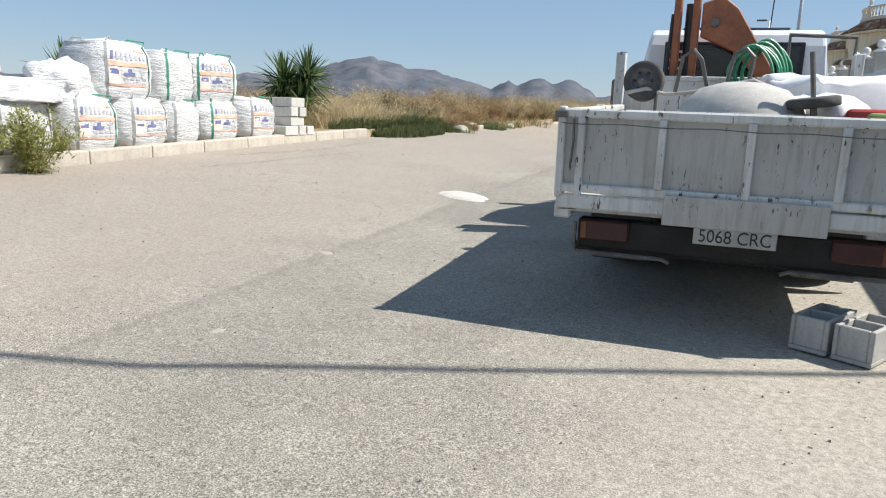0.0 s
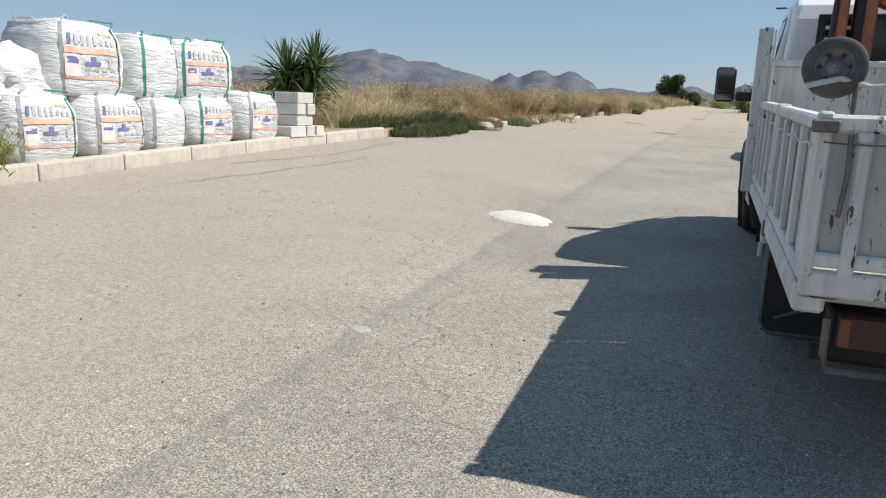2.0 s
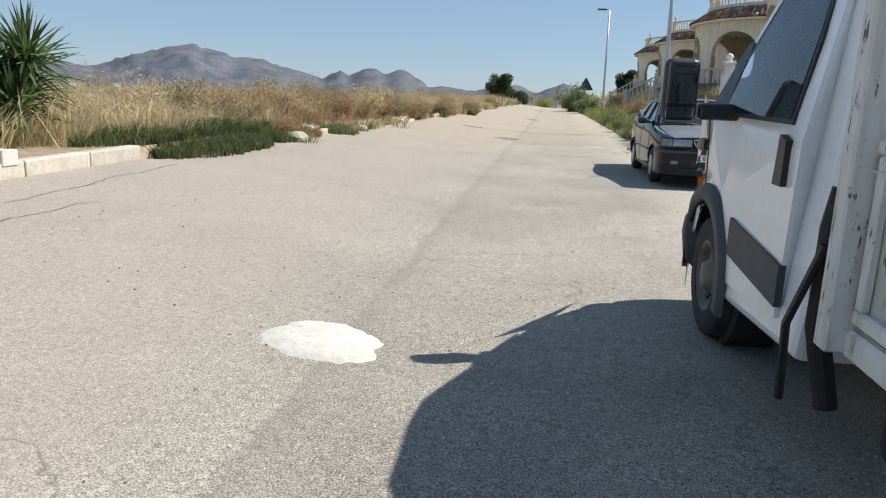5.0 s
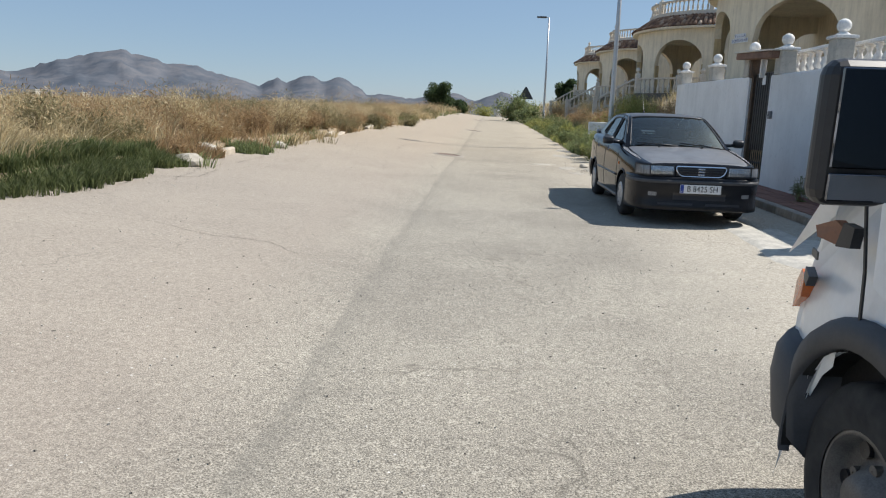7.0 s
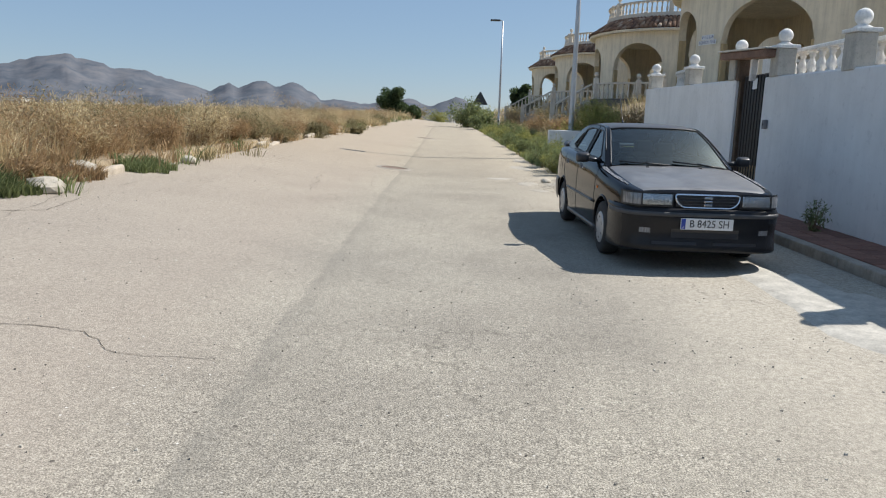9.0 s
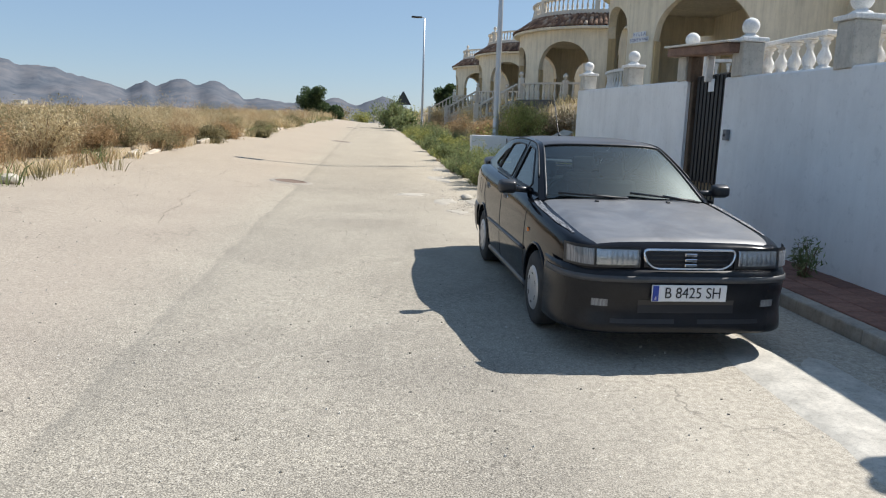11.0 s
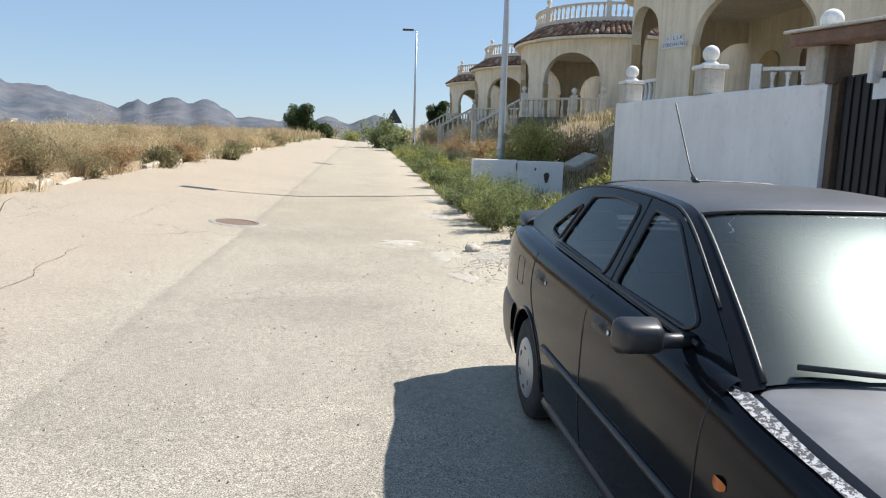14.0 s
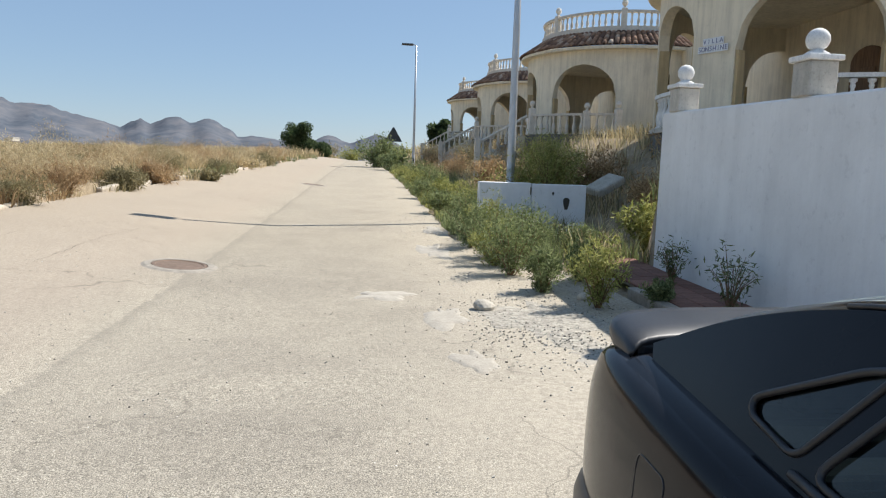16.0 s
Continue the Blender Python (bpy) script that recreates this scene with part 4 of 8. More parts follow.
CREAM = stucco("cream_stucco", (0.76, 0.69, 0.54), 0.2)
OCHRE = stucco("ochre_stucco", (0.56, 0.43, 0.24), 0.2)
WHITE_WALL = stucco("white_wall_paint", (0.80, 0.80, 0.79), 0.07, 0.7)
STONE_BASE = concrete("dark_stone_base", (0.13, 0.125, 0.115), 0.35, 4)
BALUSTER = concrete("cast_stone", (0.66, 0.61, 0.53), 0.12, 6)
BALUSTER_WHITE = concrete("painted_cast_stone", (0.78, 0.77, 0.74), 0.08, 6)
PILLAR = concrete("grey_pillar_render", (0.50, 0.47, 0.41), 0.16, 4)
n = N("roof_tile_clay", 0.9)
tc = n.ramp(n.rand(), (0.0, (0.115, 0.068, 0.05)), (0.45, (0.24, 0.135, 0.085)), (0.8, (0.36, 0.22, 0.14)), (1.0, (0.50, 0.40, 0.31)))
n.color(n.mix(1.0, tc, n.ramp(n.noise(16, 4, 0.7), (0.3, 0.6), (0.65, 1.1)), "MULTIPLY")).bump(n.noise(50, 3), 0.4, 0.006)
TILE = n.m
n = N("brown_door_wood", 0.6)
n.color(n.ramp(n.noise(4, 5, 0.6, stretch=(8, 8, 0.6)), (0.3, (0.13, 0.07, 0.035)), (0.7, (0.26, 0.15, 0.08)))).bump(n.noise(30, 3, stretch=(6, 6, 0.4)), 0.3, 0.003)
DOORWOOD = n.m
SHUTTER_HOLE_DARK = plain("shutter_brown_hole_shade", (0.05, 0.042, 0.032), 0.6)

R_OUT, R_IN = 3.9, 3.66
OPENINGS = [(22, 61, 1.35, 1.2), (77, 107, 1.75, 0.8), (123, 162, 1.35, 1.2), (178, 206, 1.35, 1.0)]  # degrees from -y towards -x, spring height, rise


def polar(r, deg, z):
    a = radians(deg)
    return Vector((-r * math.sin(a), -r * math.cos(a), z))


def baluster_mesh(h, r, material, n_=10, name="baluster"):
    bm = bmesh.new()
    s = h
    lathe(bm, [(r * 0.95, 0), (r * 0.95, 0.07 * s), (r * 0.6, 0.11 * s), (r * 0.78, 0.2 * s), (r * 1.0, 0.32 * s), (r * 0.85, 0.46 * s), (r * 0.48, 0.62 * s), (r * 0.42, 0.74 * s), (r * 0.68, 0.82 * s), (r * 0.5, 0.88 * s), (r * 0.95, 0.93 * s), (r * 0.95, s)], n_)
    return mesh_of(name, bm, material, True)


def ring_beam(bm, r0, r1, d0, d1, z0, z1, step=4):
    k = max(2, int(round((d1 - d0) / step)))
    prev = None
    for i in range(k + 1):
        d = d0 + (d1 - d0) * i / k
        q = [bm.verts.new(polar(r, d, z)) for r, z in ((r0, z0), (r1, z0), (r1, z1), (r0, z1))]
        if prev:
            for j in range(4):
                bm.faces.new((prev[j], prev[(j + 1) % 4], q[(j + 1) % 4], q[j]))
        else:
            bm.faces.new(q)
        prev = q
    bm.faces.new(list(reversed(prev)))
    bmesh.ops.recalc_face_normals(bm, faces=bm.faces)


def make_villa():
    v = thing("villa", "cream stucco villa with a round arched porch and tiled roof skirt", "house", pose(9.6, 33.5, 3.0), "row of villas")
    base_z, eave = -0.2, 3.12
    bm = bmesh.new()

    def low(d):
        for a, b, sp, rise in OPENINGS:
            if a <= d <= b:
                u = (d - (a + b) / 2) / ((b - a) / 2)
                return sp + rise * math.sqrt(max(0, 1 - u * u))
        return base_z

    edges = sorted({a for a, *_ in OPENINGS} | {b for _, b, *_ in OPENINGS} | {-40, 215})
    for d0, d1 in zip(edges, edges[1:]):
        inside = any(a <= (d0 + d1) / 2 <= b for a, b, *_ in OPENINGS)
        k = max(2, int((d1 - d0) / (1.5 if inside else 4)))
        prev = None
        for i in range(k + 1):
            d = d0 + (d1 - d0) * i / k
            z0 = low(d) if inside else base_z
            q = [bm.verts.new(polar(r, d, z)) for r, z in ((R_OUT, z0), (R_IN, z0), (R_IN, eave), (R_OUT, eave))]
            if prev:
                for j in range(4):
                    bm.faces.new((prev[j], prev[(j + 1) % 4], q[(j + 1) % 4], q[j]))
            if not inside and i in (0, k):
                bm.faces.new(q)
            prev = q
    bmesh.ops.remove_doubles(bm, verts=bm.verts, dist=0.0005)
    bmesh.ops.recalc_face_normals(bm, faces=bm.faces)
    part("porch_wall", bm, CREAM, v)
    for a, b, sp, rise in OPENINGS:
        for d in (a, b):
            bm = bmesh.new()
            ring_beam(bm, R_IN - 0.02, R_OUT - 0.03, d - 1.0 if d == b else d + 0.05, d - 0.05 if d == b else d + 1.0, base_z, sp, 1)
            part("arch_reveal", bm, OCHRE, v, "ochre painted arch reveal")
    bm = bmesh.new()
    lathe(bm, [(R_OUT + 0.12, -1.6), (R_OUT + 0.05, -0.25), (R_OUT + 0.02, -0.2)], 40)
    part("stone_base", bm, STONE_BASE, v, "dark rough stone plinth")
    bm = bmesh.new()
    lathe(bm, [(R_OUT + 0.1, -0.198), (R_OUT + 0.1, -0.1), (R_OUT + 0.06, -0.08)], 40)
    part("porch_floor", bm, PILLAR, v)
    bm = bmesh.new()
    lathe(bm, [(R_IN, 2.95), (R_IN, 3.05)], 36)
    part("porch_ceiling", bm, CREAM, v)
    # house body behind the porch
    bm = bmesh.new()
    box(bm, 0.9, 8.5, -5.2, 5.6, -1.6, 3.12, 0.02)
    part("house_wall", bm, CREAM, v)
    bm = bmesh.new()
    box(bm, 1.2, 8.5, -5.3, 5.7, 3.125, 3.32, 0.02)
    box(bm, 1.6, 8.5, -4.9, 5.3, 3.325, 3.7, 0.02)
    part("parapet", bm, CREAM, v)
    for y, w, nm in ((-2.3, 0.55, "window"), (0.1, 0.55, "door"), (2.2, 0.5, "window")):
        bm = bmesh.new()
        z0 = 0.0 if nm == "door" else 0.75
        pts = [(-w, z0), (w, z0), (w, 1.7)] + [(w * math.cos(a), 1.7 + 0.35 * math.sin(a)) for a in np.linspace(0.2, math.pi - 0.2, 8)] + [(-w, 1.7)]
        prism(bm, pts, 0.06, Matrix.Translation((0.895, y, -0.1)) @ Matrix.Rotation(radians(90), 4, "Z") @ Matrix.Rotation(radians(90), 4, "X") @ Matrix.Translation((0, 0, -0.06)))
        p = part(nm, bm, DOORWOOD if nm == "door" else OCHRE, v, "brown wooden door" if nm == "door" else "ochre framed niche window")
        bm = bmesh.new()
        box(bm, 0.80, 0.83, y - w * 0.62, y + w * 0.62, z0 + 0.15, 1.45, 0.01)
        part("panel", bm, DOORWOOD if nm == "door" else CREAM, p)
    # inner window box high on the wall
    bm = bmesh.new()
    box(bm, 0.78, 0.9, -1.45, -1.0, 1.55, 1.95, 0.01)
    part("shutter", bm, SHUTTER_HOLE_DARK, v, "dark brown high shutter")
    # eave, tile skirt, roof terrace with its balustrade
    bm = bmesh.new()
    ring_beam(bm, R_OUT - 0.1, R_OUT + 0.30, -40, 215, 3.06, 3.16)
    part("eave", bm, CREAM, v)
    bm = bmesh.new()
    k = 52
    prev = None
    for i in range(k + 1):
        d = -40 + 255 * i / k
        q = [bm.verts.new(polar(4.22, d, 3.165)), bm.verts.new(polar(3.30, d, 3.78))]
        if prev:
            bm.faces.new((prev[0], q[0], q[1], prev[1]))
        prev = q
    part("roof_deck", bm, plain("dark_clay", (0.10, 0.06, 0.045), 0.95), v)
    bm = bmesh.new()
    L, w = 0.30, 0.095
    rows_ = []
    for t_, f in ((0, 1.0), (1, 0.86)):
        rows_.append([bm.verts.new((w * f * math.cos(a), t_ * L, 0.075 * f * math.sin(a) + 0.01)) for a in np.linspace(0, math.pi, 7)])
    inner = [bm.verts.new((w * 0.8 * math.cos(a), 0, 0.058 * math.sin(a) + 0.005)) for a in np.linspace(0, math.pi, 7)]
    for i in range(6):
        bm.faces.new((rows_[0][i], rows_[0][i + 1], rows_[1][i + 1], rows_[1][i]))
        bm.faces.new((inner[i], inner[i + 1], rows_[0][i + 1], rows_[0][i]))
    tile_me = mesh_of("roof_tile", bm, TILE, True)
    slope = math.degrees(math.atan2(0.615, 0.92))
    rr = random.Random(5)
    roof = part("roof_skirt", boxed(-0.01, 0.01, -0.01, 0.01, 3.2, 3.22), TILE, v)
    for row in range(5):
        r = 4.24 - row * 0.205
        z = 3.17 + row * 0.137
        cnt = int(230 * radians(1) * 3.9 / 0.205)
        for i in range(cnt):
            d = -30 + 230 * (i + 0.5) / cnt
            if 165 < d:
                continue
            p = polar(r, d, z)
            share("roof_tile", tile_me, roof, Matrix.Translation(p) @ Matrix.Rotation(radians(-d + rr.uniform(-3, 3)), 4, "Z") @ Matrix.Rotation(radians(slope + rr.uniform(-3, 3)), 4, "X"))
    bm = bmesh.new()
    ring_beam(bm, 3.12, 3.36, -40, 215, 3.70, 4.0)
    part("terrace_curb", bm, BALUSTER, v)
    bm = bmesh.new()
    ring_beam(bm, 3.14, 3.34, -40, 215, 4.50, 4.58)
    part("handrail", bm, BALUSTER, v)
    b_me = baluster_mesh(0.5, 0.062, BALUSTER, 8)
    for i in range(58):
        d = -36 + i * 4.25
        if d < 200:
            share("baluster", b_me, v, Matrix.Translation(polar(3.24, d, 4.0)))
    for d in (-34, 20, 72, 120, 168):
        bm = bmesh.new()
        box(bm, -0.11, 0.11, -0.11, 0.11, 0, 0.75, 0.015)
        lathe(bm, [(0.05, 0.75), (0.05, 0.82), (0.10, 0.88), (0.115, 0.95), (0.08, 1.04), (0.02, 1.08)], 12)
        part("terrace_post", bm, BALUSTER, v, m=Matrix.Translation(polar(3.24, d, 3.9)) @ Matrix.Rotation(radians(-d), 4, "Z"))
    # railing in the side opening
    for i in range(9):
        share("baluster", PORCH_B, v, Matrix.Translation(polar(3.80, 79 + i * 3.3, -0.08)))
    bm = bmesh.new()
    ring_beam(bm, 3.70, 3.90, 77, 107, 0.62, 0.70)
    part("porch_handrail", bm, BALUSTER_WHITE, v)
    return v


PORCH_B = baluster_mesh(0.70, 0.075, BALUSTER_WHITE, 10)
villa_a = make_villa()
others = []
for i in (1, 2, 3):
    others.append(copy_thing(villa_a, pose(9.6, 33.5 + 14 * i, 3.0 + 0.28 * i)))


# entrance terraces with stairs in front of the farther villas
def make_stoop():
    s = thing("entrance_stairs", "cast stone entrance stair with baluster railings", "stairs", pose(9.6, 47.5, 3.28), "villa entrance stairs")
    bm = bmesh.new()
    ring_beam(bm, 3.95, 5.0, 16, 64, -1.3, -0.1)
    part("landing", bm, STONE_BASE, s, "dark stone landing")
    b_me = PORCH_B_STONE
    for i in range(12):
        share("baluster", b_me, s, Matrix.Translation(polar(4.9, 22 + i * 3.3, -0.1)))
    bm = bmesh.new()
    ring_beam(bm, 4.82, 4.98, 20, 61, 0.58, 0.66)
    part("handrail", bm, BALUSTER, s)
    for d, h in ((20, 0.9), (33, 0.85), (61, 1.0)):
        bm = bmesh.new()
        box(bm, -0.12, 0.12, -0.12, 0.12, 0, h, 0.015)
        lathe(bm, [(0.06, h), (0.05, h + 0.05), (0.11, h + 0.13), (0.115, h + 0.18), (0.07, h + 0.27), (0.01, h + 0.29)], 12)
        part("post", bm, BALUSTER, s, m=Matrix.Translation(polar(4.9, d, -0.1)))
    for i in range(6):
        bm = bmesh.new()
        x = -4.45 - i * 0.3
        box(bm, x - 0.3, x, -2.1, -0.9, -1.4, -0.15 - i * 0.18, 0.01)
        part("step", bm, PILLAR, s)
        share("baluster", b_me, s, Matrix.Translation((x - 0.15, -2.05, -0.15 - i * 0.18)))
    bm = bmesh.new()
    tube(bm, [(-4.4, -2.05, 0.62), (-6.3, -2.05, -0.48)], 0.06, 6)
    part("stair_rail", bm, BALUSTER, s)
    bm = bmesh.new()
    box(bm, -6.42, -6.2, -2.16, -1.94, -1.9, -0.3, 0.015)
    part("newel", bm, BALUSTER, s)
    return s


PORCH_B_STONE = baluster_mesh(0.70, 0.075, BALUSTER, 8)
stoop = make_stoop()
for i in (1, 2):
    copy_thing(stoop, pose(9.6, 47.5 + 14 * i, 3.28 + 0.28 * i))

# name tiles on the first villa's pier
SIGN_BLUE = plain("sign_blue", (0.05, 0.08, 0.22), 0.4)
SIGN_WHITE = plain("sign_tile", (0.72, 0.74, 0.76), 0.35)
sign = thing("name_sign", "white glazed tiles with blue lettering on the villa pier", "sign", Matrix.Translation(Vector((9.6, 33.5, 3.0)) + polar(3.915, 68.5, 1.5)) @ Matrix.Rotation(radians(-68.5), 4, "Z") @ Matrix.Rotation(radians(90), 4, "X"))
for j, (word, w0) in enumerate((("VILLA", 0.105), ("SONSHINE", 0.095))):
    for i, ch in enumerate(word):
        x = (i - (len(word) - 1) / 2) * w0
        bm = bmesh.new()
        box(bm, x - w0 / 2 + 0.002, x + w0 / 2 - 0.002, 0.075 - j * 0.15 - 0.07, 0.075 - j * 0.15 + 0.07, 0.0, 0.012, 0.002)
        t_ = part("tile", bm, SIGN_WHITE, sign)
        bm = text_mesh(ch, 0.13, 0.0015)
        bmesh.ops.translate(bm, verts=bm.verts, vec=(x, 0.075 - j * 0.15, 0.0145))
        part("letter", bm, SIGN_BLUE, t_)

# rail and post in the first villa's large arch
rail = thing("porch_railing", "white baluster railing in the porch arch", "railing", pose(9.6, 33.5, 3.0))
bm = bmesh.new()
box(bm, -0.11, 0.11, -0.11, 0.11, 0, 0.95, 0.01)
part("post", bm, BALUSTER_WHITE, rail, m=Matrix.Translation(polar(3.8, 39, -0.08)) @ Matrix.Rotation(radians(-39), 4, "Z"))
bm = bmesh.new()
ring_beam(bm, 3.7, 3.9, 22, 37, 0.72, 0.80, 3)
part("handrail", bm, BALUSTER_WHITE, rail)
for i in range(3):
    share("baluster", PORCH_B, rail, Matrix.Translation(polar(3.8, 25 + i * 4.5, -0.0)))

# ---- the white garden wall with its gate ----
wall = thing("wall_white", "smooth white painted garden wall", "wall", kind="structure")


def wall_run(y0, y1, z_top0, z_top1):
    bm = bmesh.new()
    k = max(1, int((y1 - y0) / 1.0))
    prev = None
    for i in range(k + 1):
        y = y0 + (y1 - y0) * i / k
        zt = z_top0 + (z_top1 - z_top0) * i / k
        wob = 0.006 * noise.noise((0, y * 0.8, 3))
        q = [bm.verts.new((x, y, z)) for x, z in ((2.75 + wob, G(2.75, y) - 0.2), (2.97, G(2.75, y) - 0.2), (2.97, zt), (2.765 + wob, zt), (2.75 + wob, zt - 0.02))]
        if prev:
            for j in range(5):
                bm.faces.new((prev[j], q[j], q[(j + 1) % 5], prev[(j + 1) % 5]))
        else:
            bm.faces.new(list(reversed(q)))
        prev = q
    bm.faces.new(prev)
    bmesh.ops.recalc_face_normals(bm, faces=bm.faces)
    return bm


part("wall_panel", wall_run(21.42, 26.72, 2.55, 2.66), WHITE_WALL, wall)
part("wall_panel", wall_run(-12, 20.36, 1.95, 2.52), WHITE_WALL, wall)
# end return of the wall towards the villa
bm = bmesh.new()
box(bm, 2.97, 6.2, 26.5, 26.72, 0.4, 2.64, 0.01)
part("wall_return", bm, PILLAR, wall)
bm = bmesh.new()
box(bm, -0.004, 0.0, -0.16, 0.16, -0.17, 0.17, 0.001)
for i in range(5):
    box(bm, -0.012, -0.004, -0.14, 0.14, -0.14 + i * 0.065, -0.125 + i * 0.065, 0.002)
tagged(part("meter_cover", bm, plain("grey_cover", (0.42, 0.44, 0.47), 0.5), m=pose(2.75, 16.9, 1.08)), "grey meter box cover set in the white wall", "meter box")

ball_me = None


def gate_pillar(y, z0, z1, w=0.22, label="grey rendered wall pillar with a white ball finial"):
    p = thing("wall_pillar", label, "pillar", pose(2.86, y, z0), "ball pillars on the wall")
    h = z1 - z0
    part("shaft", boxed(-w, w, -w, w, 0, h, 0.012), PILLAR, p)
    bm = bmesh.new()
    box(bm, -w - 0.03, w + 0.03, -w - 0.03, w + 0.03, h, h + 0.05, 0.012, 2)
    part("cap", bm, BALUSTER_WHITE, p)
    bm = bmesh.new()
    r = 0.098
    lathe(bm, [(0.11, h + 0.05), (0.10, h + 0.07), (0.05, h + 0.10)] + [(max(0.012, r * math.cos(a)), h + 0.10 + r * 0.87 + r * math.sin(a)) for a in np.linspace(-1.05, 1.55, 10)], 20)
    part("ball", bm, BALUSTER_WHITE, p, "white cast ball finial", True)
    return p


for y, z0, z1 in ((26.4, 2.65, 2.93), (23.85, 2.60, 2.90), (21.62, 2.55, 2.92), (20.08, 2.51, 2.90), (18.15, 2.45, 2.88), (15.3, 2.36, 2.8), (12.4, 2.28, 2.72), (9.5, 2.2, 2.64)):
    gate_pillar(y, z0, z1, 0.13)
wb_me = baluster_mesh(0.33, 0.075, BALUSTER_WHITE, 12)
for y0, y1, z0 in ((a_ + 0.7, b_ + 0.9, c_) for a_, b_, c_ in ((18.4, 19.84, 2.485), (15.55, 17.9, 2.42), (12.65, 15.05, 2.34), (9.75, 12.15, 2.26))):
    bal = thing("wall_balustrade", "white turned balusters with a handrail on the wall", "balustrade", pose(3.26, y0, z0 + 0.07), "balustrades on the wall")
    L = y1 - y0
    k = int(L / 0.235)
    for i in range(k):
        share("baluster", wb_me, bal, pose(0, (i + 0.5) * L / k, 0.0))
    part("handrail", boxed(-0.09, 0.09, 0.0, L, 0.33, 0.39, 0.012), BALUSTER_WHITE, bal)
    part("plinth", boxed(-0.10, 0.10, 0.0, L, -0.35, 0.002, 0.012), BALUSTER_WHITE, bal)

gate = thing("gate", "black iron garden gate, closed, between dark timber posts", "gate", pose(2.86, 20.42, G(2.8, 20.9) + 0.1))
BLACK_IRON = plain("black_iron", (0.022, 0.022, 0.024), 0.5, 0.5, 0.2, 8)
OLD_TIMBER = plain("old_timber", (0.10, 0.068, 0.045), 0.85, 0, 0.4, 5, 0.5)
part("frame", boxed(-0.02, 0.02, 0.02, 0.90, 0.62, 1.98, 0.006), BLACK_IRON, gate)
for i in range(8):
    bm = bmesh.new()
    box(bm, -0.035, -0.021, 0.05 + i * 0.105, 0.12 + i * 0.105, 0.60, 1.97, 0.004)
    part("slat", bm, BLACK_IRON, gate)
for i in range(9):
    part("bar", tubed([(0, 0.06 + i * 0.1, 0.06), (0, 0.06 + i * 0.1, 0.62)], 0.009, 6), BLACK_IRON, gate)
for z in (0.08, 0.36, 0.6):
    part("rail", boxed(-0.012, 0.012, 0.03, 0.90, z - 0.015, z + 0.015, 0.003), BLACK_IRON, gate)
part("post", boxed(-0.07, 0.05, 0.91, 1.0, 0, 2.3, 0.008), OLD_TIMBER, gate)
part("notice_plate", boxed(-0.043, -0.037, 0.36, 0.52, 1.76, 1.92, 0.002), SIGN_WHITE, gate, "small pale plate on the gate")
lint = thing("gate_lintel", "weathered brown timber beam over the gate with pale coping", "lintel", pose(2.74, 20.1, 2.80, 3.5))
part("beam", boxed(-0.14, 0.12, -0.05, 1.75, -0.02, 0.10, 0.015), plain("brown_beam", (0.20, 0.12, 0.085), 0.85, 0, 0.35, 4, 0.4), lint)
part("coping", boxed(-0.18, 0.14, -0.08, 1.78, 0.10, 0.125, 0.006), PALE_MORTAR, lint)
part("upright", boxed(0.0, 0.1, 1.22, 1.34, -0.35, -0.02, 0.01), OLD_TIMBER, lint)
part("upright", boxed(0.0, 0.1, 0.75, 0.81, -0.35, -0.02, 0.01), BALUSTER_WHITE, lint)
bell = thing("doorbell", "small grey doorbell box fixed to the white wall", "doorbell", pose(2.75, 20.16, 1.83))
part("housing", boxed(-0.05, 0.0, -0.05, 0.05, -0.065, 0.065, 0.008), plain("grey_plastic", (0.16, 0.16, 0.17), 0.5), bell)
part("button", boxed(-0.058, -0.05, -0.018, 0.018, -0.02, 0.015, 0.004), BLACK_IRON, bell)

# low broken wall and slab on the verge
low = thing("low_wall", "low whitewashed wall stub with broken holes", "wall", pose(1.12, 31.0, G(2, 31)))
bm = bmesh.new()
box(bm, 0.0, 0.98, 0, 0.22, -0.2, 0.95, 0.012)
part("wall_section", bm, WHITE_WALL, low)
bm = bmesh.new()
box(bm, 0.985, 2.04, 0.01, 0.22, -0.2, 0.935, 0.012)
part("wall_section", bm, WHITE_WALL, low)
# the wall is uncut: flat dark plates paint the shade inside its holes
for x, z, w, h in ((1.66, 0.58, 0.055, 0.14), (1.40, 0.76, 0.018, 0.04), (0.97, 0.80, 0.012, 0.10)):
    bm = bmesh.new()
    pts = [(w * (1 + 0.3 * math.sin(3 * a)) * math.cos(a), h * (1 + 0.2 * math.cos(2 * a)) * math.sin(a)) for a in np.linspace(0, 2 * math.pi, 12, endpoint=False)]
    prism(bm, pts, 0.01, Matrix.Translation((x, 0.006, z)) @ Matrix.Rotation(radians(90), 4, "X"))
    part("hole", bm, SHUTTER_HOLE_DARK, low, "dark plate painting the shade of a broken hole")
bm = bmesh.new()
box(bm, -0.36, 0.36, -0.22, 0.22, -0.09, 0.09, 0.05, 2)
tagged(part("concrete_slab", bm, RUBBLE, m=pose(3.75, 31.7, 1.62, 10, -24, 25)), "broken grey concrete slab lying on the bank", "slab")
